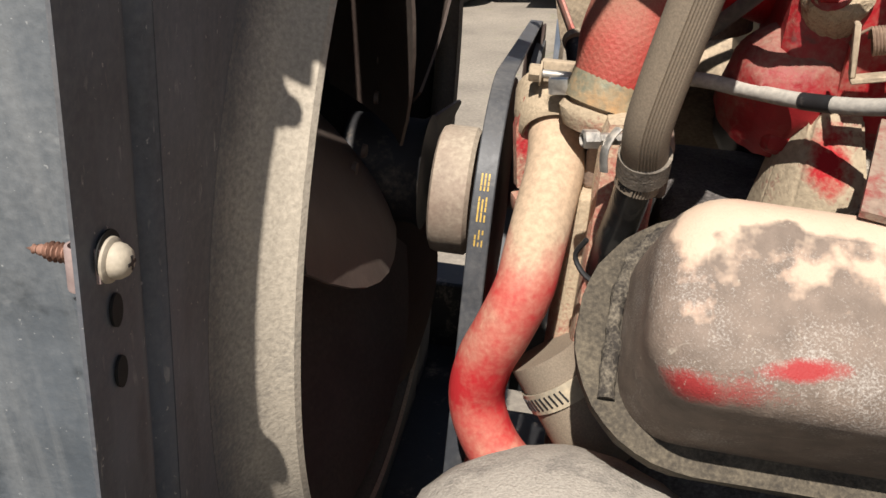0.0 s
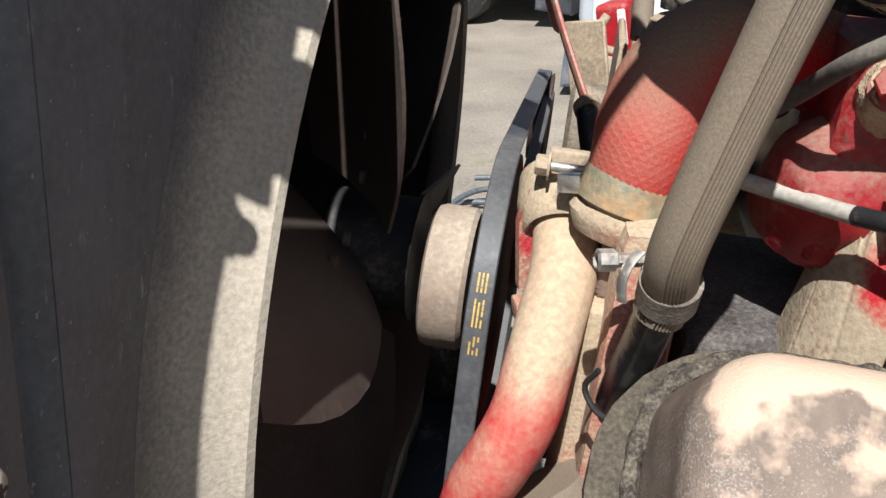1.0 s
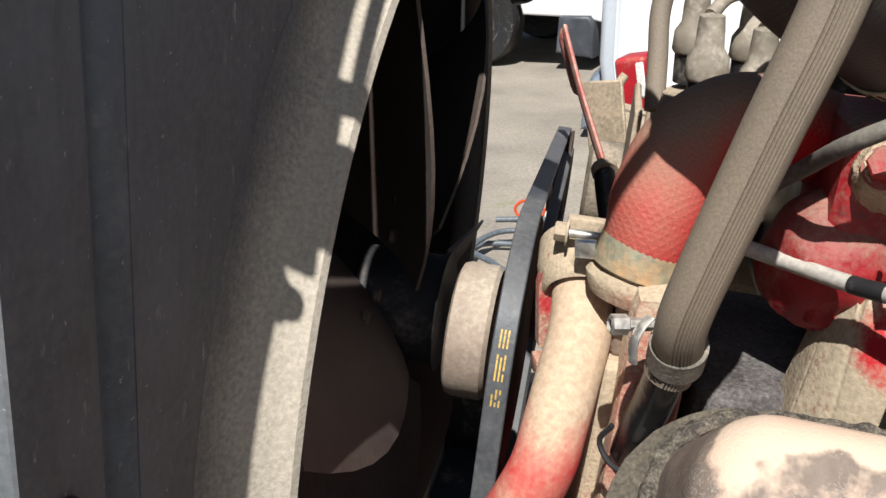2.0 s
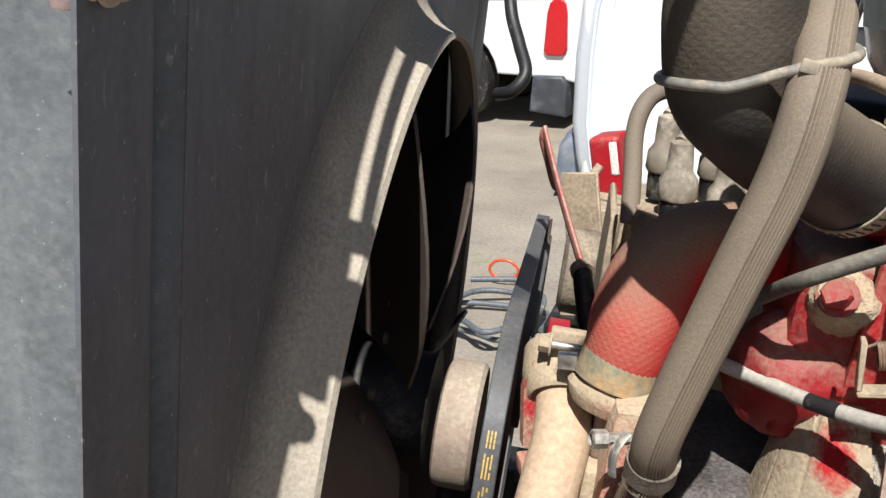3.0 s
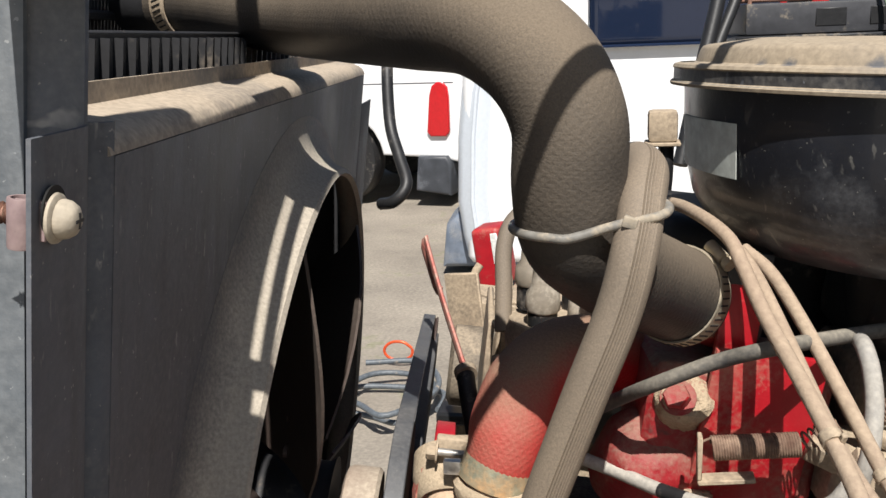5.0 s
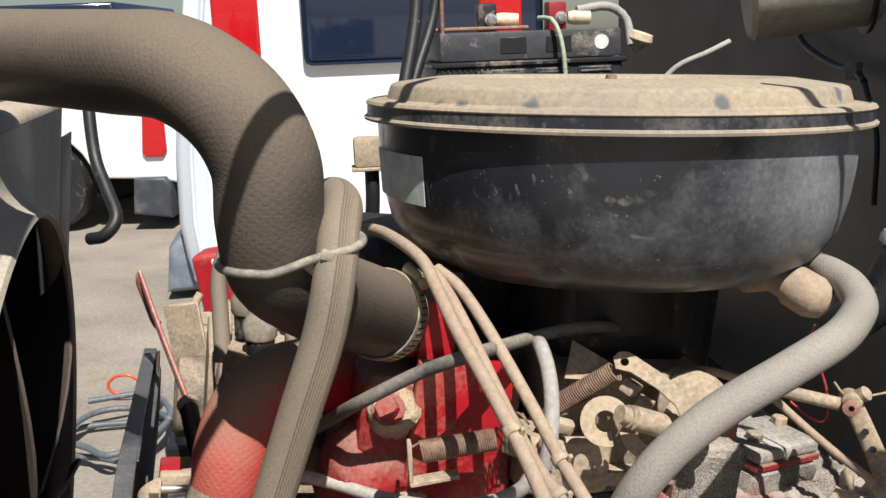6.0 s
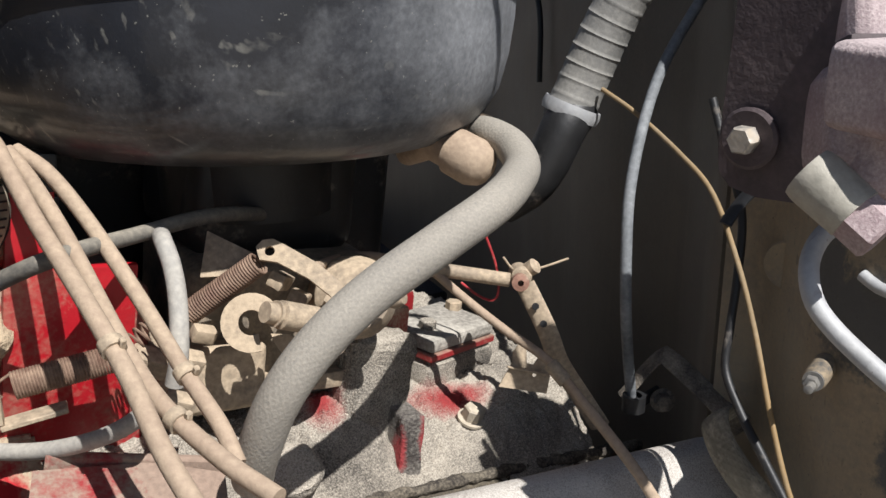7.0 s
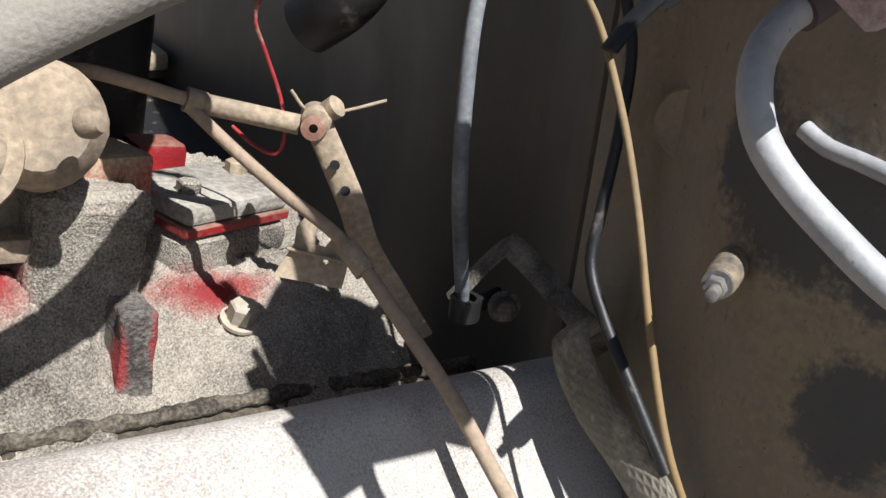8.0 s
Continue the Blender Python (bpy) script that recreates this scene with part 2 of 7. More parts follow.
    if cap:
        top = nodes.new("ShaderNodeNewGeometry")
        axes = nodes.new("ShaderNodeSeparateXYZ")
        link(top.outputs["Normal"], axes.inputs[0])
        level = math_node("ADD", axes.outputs["Z"], math_node("MULTIPLY", math_node("SUBTRACT", noise_tex(16.0, 5.0), 0.5), 0.9))
        place = nodes.new("ShaderNodeSeparateXYZ")
        link(coord.outputs["Object"], place.inputs[0])
        level = math_node("SUBTRACT", level, math_node("MULTIPLY", ramp(place.outputs[0], 0.15, 0.32), 0.5))
        colour = mix(ramp(level, 0.70, 0.76), colour, mix(ramp(noise_tex(24.0), 0.35, 0.7), cap, (cap[0] * 1.02, cap[1] * 0.86, cap[2] * 0.86)))
    if flakes:
        colour = mix(math_node("MULTIPLY", ramp(noise_tex(14.0, 8.0, 0.68), 0.545, 0.56), flake_amount, True), colour, flakes)
    if scratches:
        turned = nodes.new("ShaderNodeMapping")
        turned.inputs["Rotation"].default_value = (0.5, 0.9, 0.4)
        turned.inputs["Scale"].default_value = (9, 260, 70)
        link(coord.outputs["Object"], turned.inputs["Vector"])
        fine_lines = math_node("MULTIPLY", ramp(noise_tex(1.0, 3, 0.5, turned.outputs[0]), 0.64, 0.70), ramp(noise_tex(30.0), 0.45, 0.65))
        colour = mix(math_node("MULTIPLY", fine_lines, scratch_amount, True), colour, scratches)
        colour = mix(math_node("MULTIPLY", ramp(noise_tex(330.0, 2.0), 0.70, 0.74), scratch_amount, True), colour, scratches)
    link(colour, shader.inputs["Base Color"])
    shader.inputs["Metallic"].default_value = metal
    if amount:
        link(math_node("ADD", math_node("MULTIPLY", dust_mask, 0.92 - rough), rough), shader.inputs["Roughness"])
        if metal:
            link(math_node("MULTIPLY", math_node("SUBTRACT", 1.0, dust_mask), metal), shader.inputs["Metallic"])
    else:
        link(math_node("ADD", math_node("MULTIPLY", fine, 0.15), rough - 0.07), shader.inputs["Roughness"])
    if coat:
        shader.inputs["Coat Weight"].default_value = coat
    height = math_node("ADD", fine, math_node("MULTIPLY", noise_tex(grain * 0.35, 4.0), 0.8))
    if braid or ribs:
        sep_uv = nodes.new("ShaderNodeSeparateXYZ")
        link(coord.outputs["UV"], sep_uv.inputs[0])
        around, along = sep_uv.outputs[0], sep_uv.outputs[1]
    if braid:
        strands, pitch = braid
        a = math_node("MULTIPLY", around, strands * 2 * math.pi)
        b = math_node("MULTIPLY", along, 2 * math.pi / pitch)
        relief = math_node("MAXIMUM", math_node("SINE", math_node("ADD", a, b)), math_node("SINE", math_node("SUBTRACT", a, b)))
        height = math_node("ADD", height, math_node("MULTIPLY", relief, weave))
    if ribs:
        lo, hi, count = ribs
        inside = math_node("MULTIPLY", math_node("GREATER_THAN", around, lo), math_node("LESS_THAN", around, hi))
        ridge = math_node("ABSOLUTE", math_node("SINE", math_node("MULTIPLY", around, count * math.pi)))
        height = math_node("SUBTRACT", height, math_node("MULTIPLY", math_node("MULTIPLY", inside, math_node("SUBTRACT", 1.0, ridge)), 2.2))
    node = nodes.new("ShaderNodeBump")
    node.inputs["Strength"].default_value = bump
    node.inputs["Distance"].default_value = depth
    link(height, node.inputs["Height"])
    link(node.outputs[0], shader.inputs["Normal"])
    return m


LID_SMUDGES = tuple(((0.304 + 0.172 * math.cos(radians(a)), 0.6416 + 0.172 * math.sin(radians(a)), 1.323), (0.006, 0.006, 0.007)) for a in (-146, -139, -122, -84, -47))
RED = (0.42, 0.020, 0.022)
M = {
    "shroud": surface("shroud_paint", (0.074, 0.086, 0.106), 0.5, amount=0.46, contrast=0.6, dust=(0.175, 0.172, 0.172), size=6, streak=(0.026, 0.031, 0.042), streak_amount=0.9, bump=0.2, vary=0.45, scratches=(0.32, 0.31, 0.29), scratch_amount=0.95),
    "support": surface("support_steel", (0.105, 0.122, 0.140), 0.5, 0.2, amount=0.40, dust=(0.20, 0.21, 0.215), size=9, contrast=0.5, scratches=(0.40, 0.41, 0.41), scratch_amount=0.6, spots=(0.05, 0.06, 0.07), spot_amount=0.8, spot_size=26, streak=(0.28, 0.29, 0.29), streak_amount=0.55, bump=0.25),
    "radiator": surface("radiator_black", (0.02, 0.02, 0.022), 0.6, amount=0.30, dust=(0.12, 0.10, 0.08), size=14, bump=0.2),
    "hose": surface("braided_rubber", (0.014, 0.0140, 0.0155), 0.55, grain=900, amount=0.44, dust=(0.165, 0.130, 0.093), size=4, contrast=0.5, up=0.42, braid=(26, 0.0042), weave=0.20, bump=0.35, vary=0.15, speckle=0.10),
    "red_hose": surface("painted_hose", (0.46, 0.014, 0.018), 0.45, grain=900, amount=0.32, dust=(0.27, 0.165, 0.11), size=7, contrast=0.36, up=0.42, braid=(28, 0.0046), weave=0.28, bump=0.4, vary=0.12, speckle=0.12),
    "heater_hose": surface("ribbed_rubber", (0.085, 0.076, 0.066), 0.6, grain=900, amount=0.60, dust=(0.32, 0.25, 0.178), size=3, contrast=0.7, bump=0.16, speckle=0.18, vary=0.08, scratches=(0.40, 0.34, 0.26), scratch_amount=0.12),
    "vent_hose": surface("woven_hose", (0.20, 0.19, 0.175), 0.75, amount=0.5, dust=(0.33, 0.297, 0.245), size=6, contrast=0.8, up=0.12, braid=(18, 0.0042), weave=0.13, bump=0.32, grain=700, vary=0.15, scratches=(0.12, 0.12, 0.13), scratch_amount=0.4),
    "pale_hose": surface("dusty_tube", (0.20, 0.20, 0.20), 0.6, amount=0.6, dust=(0.42, 0.39, 0.34), size=14, contrast=0.7, up=0.15, bump=0.25),
    "line": surface("dusty_fuel_line", (0.27, 0.185, 0.135), 0.7, amount=0.66, dust=(0.40, 0.315, 0.225), size=9, contrast=0.8, bump=0.35, vary=0.12),
    "black": surface("black_rubber", (0.016, 0.016, 0.017), 0.5, amount=0.22, dust=(0.16, 0.14, 0.12), size=30, bump=0.2),
    "plastic": surface("black_plastic", (0.02, 0.021, 0.024), 0.42, amount=0.3, dust=(0.24, 0.20, 0.15), size=26, bump=0.15),
    "red": surface("red_engine_paint", (0.27, 0.013, 0.017), 0.5, amount=0.27, dust=(0.26, 0.17, 0.125), size=9, contrast=0.3, up=0.22, bump=0.45, vary=0.3, speckle=0.35, spots=(0.06, 0.04, 0.036), spot_amount=0.6, spot_size=40),
    "red_clean": surface("worn_red_paint", (0.40, 0.010, 0.018), 0.4, amount=0.20, dust=(0.34, 0.22, 0.155), size=10, contrast=0.3, bump=0.25, vary=0.2, speckle=0.35, scratches=(0.12, 0.07, 0.06), scratch_amount=0.4),
    "pipe": surface("dusty_red_pipe", (0.52, 0.030, 0.035), 0.5, amount=0.40, dust=(0.50, 0.365, 0.25), size=8, contrast=0.24, bump=0.2, vary=0.12, speckle=0.10, grade=((0, 0, 1), 0.955, 1.03, 0.42), scratches=(0.30, 0.2, 0.15), scratch_amount=0.3),
    "casting": surface("dusty_casting", (0.36, 0.018, 0.020), 0.6, amount=0.58, dust=(0.43, 0.34, 0.235), size=6, contrast=0.24, up=0.12, bump=0.6, grain=420, speckle=0.3),
    # Besides dust, the up term paints tops lit and sides dark to show form.
    "greasy": surface("greasy_casting", (0.070, 0.062, 0.054), 0.9, amount=0.42, dust=(0.46, 0.41, 0.34), size=16, contrast=0.55, up=0.22, bump=1.0, depth=0.0018, grain=820, speckle=1.0, patches=(((0.4247, 0.5868, 0.9855), (0.036, 0.016, 0.016)), ((0.316, 0.559, 1.020), (0.014, 0.016, 0.02))), patch_edge=(1.25, 0.35, 0.9), patch_colour=(0.30, 0.034, 0.034)),
    "cover": surface("valve_cover_paint", (0.19, 0.145, 0.115), 0.7, amount=-0.06, dust=(0.50, 0.47, 0.43), size=24, contrast=0.5, up=0.04, vary=0.25, bump=0.6, depth=0.0008, grain=900, speckle=1.0, grade=((0.92, 0.0, 0.39), 0.52, 0.76, 0.52), scratches=(0.42, 0.37, 0.30), scratch_amount=0.55, cap=(0.56, 0.435, 0.325), patches=(((0.066, 0.326, 0.980), (0.034, 0.03, 0.010)), ((0.108, 0.348, 0.990), (0.018, 0.02, 0.004))), patch_colour=(0.33, 0.030, 0.030)),
    "tan": surface("tan_dusty_steel", (0.17, 0.14, 0.11), 0.55, 0.3, amount=0.74, dust=(0.41, 0.325, 0.23), size=14, contrast=0.4, bump=0.4, speckle=0.35),
    "spring": surface("rusty_spring", (0.13, 0.072, 0.050), 0.65, 0.2, amount=0.42, dust=(0.30, 0.21, 0.15), size=60, contrast=0.4, bump=0.3),
    "steel": surface("worn_steel", (0.45, 0.43, 0.40), 0.42, 0.8, amount=0.45, dust=(0.44, 0.37, 0.28), size=60, contrast=0.3, bump=0.25),
    "bright_steel": surface("bright_steel", (0.60, 0.58, 0.55), 0.33, 0.9, amount=0.30, size=60, contrast=0.3, bump=0.15),
    "clamp": surface("clamp_band", (0.42, 0.38, 0.30), 0.4, 0.75, amount=0.5, dust=(0.42, 0.35, 0.25), size=40, contrast=0.3, bump=0.2),
    "brass_clamp": surface("tarnished_clamp", (0.30, 0.30, 0.22), 0.5, 0.4, amount=0.5, dust=(0.45, 0.27, 0.13), size=45, contrast=0.3, bump=0.5),
    "belt": surface("belt_rubber", (0.050, 0.054, 0.062), 0.5, amount=0.3, dust=(0.15, 0.145, 0.14), size=14, contrast=0.5, bump=0.2, scratches=(0.2, 0.19, 0.17), scratch_amount=0.3),
    "fan": surface("fan_paint", (0.055, 0.035, 0.031), 0.5, amount=0.45, dust=(0.10, 0.078, 0.062), size=9, contrast=0.5, bump=0.2),
    "hub": surface("hub_paint", (0.24, 0.16, 0.125), 0.55, amount=0.68, dust=(0.42, 0.36, 0.28), size=8, contrast=0.5, bump=0.25),
    # The grade paints the bowl's sunward right side lighter, over its real dust.
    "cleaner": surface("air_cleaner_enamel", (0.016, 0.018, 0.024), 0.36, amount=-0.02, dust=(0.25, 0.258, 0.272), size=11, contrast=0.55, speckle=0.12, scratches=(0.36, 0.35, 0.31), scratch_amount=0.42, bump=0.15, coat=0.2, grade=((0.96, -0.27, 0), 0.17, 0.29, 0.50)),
    "cleaner_lid": surface("air_cleaner_lid", (0.16, 0.15, 0.14), 0.55, amount=0.92, dust=(0.35, 0.285, 0.205), size=10, contrast=0.5, bump=0.2, speckle=0.08, scratches=(0.22, 0.18, 0.14), scratch_amount=0.3, patches=LID_SMUDGES, patch_colour=(0.12, 0.12, 0.125)),
    "decal": surface("faded_decal", (0.60, 0.65, 0.61), 0.6, amount=0.2, dust=(0.46, 0.46, 0.42), size=30, contrast=0.4, bump=0.05),
    "firewall": surface("firewall_paint", (0.075, 0.064, 0.052), 0.5, amount=0.36, dust=(0.115, 0.095, 0.070), size=4, contrast=0.6, streak=(0.13, 0.105, 0.075), streak_amount=0.35, bump=0.15, scratches=(0.045, 0.04, 0.036), scratch_amount=0.4),
    "panel": surface("cowl_panel_paint", (0.215, 0.190, 0.145), 0.42, amount=0.42, dust=(0.285, 0.21, 0.13), size=5, contrast=0.5, bump=0.35, vary=0.25, flakes=(0.075, 0.078, 0.080), flake_amount=0.12, streak=(0.12, 0.105, 0.085), streak_amount=0.5, scratches=(0.06, 0.055, 0.05), scratch_amount=0.7, patches=(((0.570, 0.352, 1.108), (0.08, 0.046, 0.033)), ((0.572, 0.388, 1.122), (0.08, 0.016, 0.034)), ((0.575, 0.306, 1.098), (0.08, 0.030, 0.026)), ((0.575, 0.312, 1.034), (0.08, 0.023, 0.030)), ((0.575, 0.290, 1.050), (0.08, 0.02, 0.022))), patch_edge=(1.05, 0.74, 0.6), patch_colour=(0.078, 0.076, 0.073)),
    "hinge": surface("rusted_mauve_paint", (0.27, 0.19, 0.20), 0.6, amount=0.40, dust=(0.52, 0.44, 0.43), size=20, contrast=0.5, up=0.15, speckle=0.5, spots=(0.16, 0.10, 0.10), spot_amount=0.35, bump=0.6, depth=0.0008, grain=600),
    "white": surface("white_car_paint", (0.80, 0.81, 0.82), 0.3, amount=0.0, bump=0.0, vary=0.02, coat=0.5),
    "lamp_red": surface("red_lamp_lens", (0.50, 0.006, 0.012), 0.2, amount=0.0, bump=0.02, vary=0.1, coat=0.6),
    "window": surface("tinted_glass", (0.012, 0.020, 0.045), 0.06, amount=0.0, bump=0.0, vary=0.05, coat=0.5),
    "bumper": surface("bumper_plastic", (0.045, 0.05, 0.06), 0.5, amount=0.3, dust=(0.14, 0.15, 0.17), size=4, bump=0.05),
    "blue_bumper": surface("grey_bumper_paint", (0.15, 0.18, 0.23), 0.4, amount=0.2, dust=(0.3, 0.3, 0.3), size=4, bump=0.02),
    # White car paint tinted blue for the shade and sky reflection it carries.
    "shaded_white": surface("white_paint_in_shade", (0.60, 0.65, 0.71), 0.3, amount=0.0, bump=0.0, vary=0.05, coat=0.4),
    "asphalt": surface("dirt_ground", (0.20, 0.175, 0.145), 0.9, amount=0.45, dust=(0.33, 0.29, 0.235), size=1.3, contrast=0.5, spots=(0.13, 0.15, 0.055), spot_amount=0.7, spot_size=3.5, bump=1.0, grain=55, speckle=0.6),
    "braid": surface("braided_strap", (0.17, 0.155, 0.12), 0.7, 0.1, amount=0.45, dust=(0.32, 0.29, 0.23), size=20, braid=(14, 0.0075), weave=0.45, bump=0.5, depth=0.0008),
    "yellow": surface("yellow_wire", (0.25, 0.155, 0.055), 0.6, amount=0.45, dust=(0.24, 0.19, 0.125), size=14, contrast=0.5, bump=0.1),
    "red_wire": surface("red_wire", (0.36, 0.035, 0.04), 0.5, amount=0.35, size=60, bump=0.05),
    "green_wire": surface("green_wire", (0.34, 0.42, 0.30), 0.6, amount=0.3, size=60, bump=0.05),
    "duct": surface("corrugated_duct", (0.17, 0.17, 0.165), 0.55, amount=0.45, dust=(0.33, 0.315, 0.285), size=14, contrast=0.6, up=0.2, bump=0.3),
    "bar": surface("galvanised_bar", (0.36, 0.37, 0.39), 0.40, 0.15, amount=0.36, dust=(0.46, 0.45, 0.43), size=10, contrast=0.7, bump=0.2, scratches=(0.14, 0.11, 0.10), scratch_amount=0.5),
    "cream": surface("cream_plastic", (0.62, 0.52, 0.36), 0.5, amount=0.3, size=40, bump=0.1),
    "marker": surface("belt_marking", (0.55, 0.36, 0.08), 0.6, amount=0.2, size=90, bump=0.05),
    "gasket": surface("grimy_gasket", (0.05, 0.043, 0.038), 0.85, amount=0.45, dust=(0.28, 0.24, 0.19), size=40, contrast=0.35, bump=1.0, grain=600),
    "white_cap": surface("white_plastic", (0.75, 0.74, 0.70), 0.4, amount=0.15, size=60, bump=0.05),
    "rust": surface("surface_rust", (0.26, 0.14, 0.10), 0.75, amount=0.3, dust=(0.42, 0.33, 0.25), size=60, bump=0.6),
    "orange": surface("orange_anodised", (0.75, 0.10, 0.03), 0.35, 0.3, amount=0.05, size=60, bump=0.05),
    "grey_cable": surface("grey_cable", (0.10, 0.115, 0.13), 0.5, amount=0.2, size=30, bump=0.1),
}


# ---- builders ----
def thing(name, label, category, at=(0, 0, 0), group="", kind=""):
    ob = new(name)
    ob.empty_display_size = 0.02
    ob.location = at
    bpy.context.view_layer.update()
    return tagged(ob, label, category, group, kind)


def part(name, bm, material, parent=None, label="", smooth=True):
    """One mesh object, built in world metres, under a thing or a part."""
    bmesh.ops.recalc_face_normals(bm, faces=bm.faces)
    me = bpy.data.meshes.new(name)
    bm.to_mesh(me)
    bm.free()
    me.materials.append(M[material])
    if smooth:
        me.shade_smooth()
        me.set_sharp_from_angle(angle=radians(38))
    ob = new(name, me)
    if parent:
        ob.parent = parent
        if parent.type == "EMPTY":
            ob.matrix_parent_inverse = Matrix.Translation(-parent.location)
    return tagged(ob, label)


def spline(points, count):
    """Points at even steps on a smooth curve through the given ones."""
    pts = [Vector(p) for p in points]
    if len(pts) == 2:
        return [pts[0].lerp(pts[1], i / count) for i in range(count + 1)]
    ext = [pts[0] * 2 - pts[1], *pts, pts[-1] * 2 - pts[-2]]
    fine = []
    for i in range(1, len(ext) - 2):
        p0, p1, p2, p3 = ext[i - 1:i + 3]
        for k in range(16):
            t = k / 16
            fine.append(0.5 * ((2 * p1) + (p2 - p0) * t + (2 * p0 - 5 * p1 + 4 * p2 - p3) * t * t + (3 * p1 - p0 - 3 * p2 + p3) * t ** 3))
    fine.append(pts[-1])
    lengths = [0.0]
    for a, b in zip(fine, fine[1:]):
        lengths.append(lengths[-1] + (b - a).length)
    out, j = [], 0
    for i in range(count + 1):
        want = lengths[-1] * i / count
        while j < len(fine) - 2 and lengths[j + 1] < want:
            j += 1
        span = lengths[j + 1] - lengths[j] or 1
        out.append(fine[j].lerp(fine[j + 1], (want - lengths[j]) / span))
    return out


def sweep(points, radius, seg=20, step=0.006, hint=(0, 0, 1), flat=1.0, ends=True, bm=None, grooves=None):
    """A tube along a smooth curve. radius may be a function of the share of the length."""
    pts = [Vector(p) for p in points]
    total = sum((b - a).length for a, b in zip(pts, pts[1:]))
    count = max(2, int(total / step))
    line = spline(points, count)
    bm = bm or bmesh.new()
    uv = bm.loops.layers.uv.verify()
    rings, normal, travelled, where = [], None, 0.0, []
    for i, p in enumerate(line):
        t = (line[min(i + 1, count)] - line[max(i - 1, 0)]).normalized()
        if normal is None:
            normal = Vector(hint)
            if abs(normal.dot(t)) > 0.95:
                normal = Vector((1, 0, 0))
        normal = (normal - t * normal.dot(t)).normalized()
        side = t.cross(normal)
        r = radius(i / count) if callable(radius) else radius
        if i:
            travelled += (p - line[i - 1]).length
        where.append(travelled)
        ring = []
        for k in range(seg):
            a = 2 * math.pi * k / seg
            rk = r
            if grooves and grooves[0] <= k < grooves[1] and (k - grooves[0]) % 3 == 0:
                rk -= grooves[2]
            ring.append(bm.verts.new(p + (normal * math.cos(a) * flat + side * math.sin(a)) * rk))
        rings.append(ring)
    for i in range(count):
        for k in range(seg):
            n = (k + 1) % seg
            f = bm.faces.new((rings[i][k], rings[i][n], rings[i + 1][n], rings[i + 1][k]))
            for loop, (a, b) in zip(f.loops, ((k, i), (k + 1, i), (k + 1, i + 1), (k, i + 1))):
                loop[uv].uv = (a / seg, where[b])
    if ends:
        bm.faces.new(rings[0])
        bm.faces.new(rings[-1])
    return bm


def axis_frame(axis):
    z = Vector(axis).normalized()
    x = Vector((0, 0, 1)).cross(z)
    if x.length < 1e-3:
        x = Vector((1, 0, 0))
    x.normalize()
    return Matrix((x, z.cross(x), z)).transposed()


def lathe(profile, at, axis, seg=32, bm=None, span=(0.0, 360.0)):
    """A turned form: (radius, height) pairs round the axis at a place. A zero radius closes it."""
    bm = bm or bmesh.new()
    rot, at = axis_frame(axis), Vector(at)
    whole = abs(span[1] - span[0]) > 359.9
    steps = seg if whole else seg + 1
    rows = []
    for r, h in profile:
        if r < 1e-6:
            rows.append([bm.verts.new(at + rot @ Vector((0, 0, h)))])
        else:
            rows.append([bm.verts.new(at + rot @ Vector((r * math.cos(a), r * math.sin(a), h))) for a in (radians(span[0] + (span[1] - span[0]) * k / seg) for k in range(steps))])
    for a, b in zip(rows, rows[1:]):
        for k in range(seg):
            n = (k + 1) % steps
            if len(a) == 1 and len(b) == 1:
                continue
            if len(a) == 1:
                bm.faces.new((a[0], b[k], b[n]))
            elif len(b) == 1:
                bm.faces.new((a[k], a[n], b[0]))
            else:
                bm.faces.new((a[k], a[n], b[n], b[k]))
    return bm


def block(size, m, bevel=0.003, segments=2, bm=None, taper=(1, 1)):
    """A bevelled box of that size at the pose m; taper narrows its top in x and y."""
    own = bmesh.new()
    bmesh.ops.create_cube(own, size=1)
    for v in own.verts:
        if v.co.z > 0:
            v.co.x *= taper[0]
            v.co.y *= taper[1]
        v.co = Vector((v.co.x * size[0], v.co.y * size[1], v.co.z * size[2]))
    if bevel:
        bmesh.ops.bevel(own, geom=own.edges[:], offset=bevel, segments=segments, affect="EDGES", profile=0.6)
    own.transform(m)
    if bm is None:
        return own
    return merge(bm, own)


def merge(bm, other):
    me = bpy.data.meshes.new("temp")
    other.to_mesh(me)
    other.free()
    bm.from_mesh(me)
    bpy.data.meshes.remove(me)
    return bm


def roughen(bm, amount, scale, cuts=0, seed=0.0):
    if cuts:
        bmesh.ops.subdivide_edges(bm, edges=bm.edges[:], cuts=cuts, use_grid_fill=True)
    bm.normal_update()
    moves = [(v, v.normal * (noise.fractal(v.co * scale + Vector((seed, seed, seed)), 1.0, 2.0, 3) * amount)) for v in bm.verts]
    for v, d in moves:
        v.co += d
    return bm


def facing(at, normal, up=(0, 0, 1)):
    """A pose at a place whose local z is the normal and local y leans to up."""
    z = Vector(normal).normalized()
    x = Vector(up).cross(z)
    if x.length < 1e-4:
        x = Vector((1, 0, 0))
    x.normalize()
    y = z.cross(x)
    m = Matrix((x, y, z)).transposed().to_4x4()
    m.translation = Vector(at)
    return m


def hex_head(at, axis, across, height, bm=None, flange=True):
    r = across / 2 / math.cos(math.pi / 6)
    bm = bm or bmesh.new()
    if flange:
        lathe([(0, 0), (r * 1.35, 0), (r * 1.35, height * 0.16), (r * 0.9, height * 0.18)], at, axis, 20, bm)
    lathe([(r, 0), (r, height * 0.9), (r * 0.86, height), (0, height)], at, axis, 6, bm)
    return bm


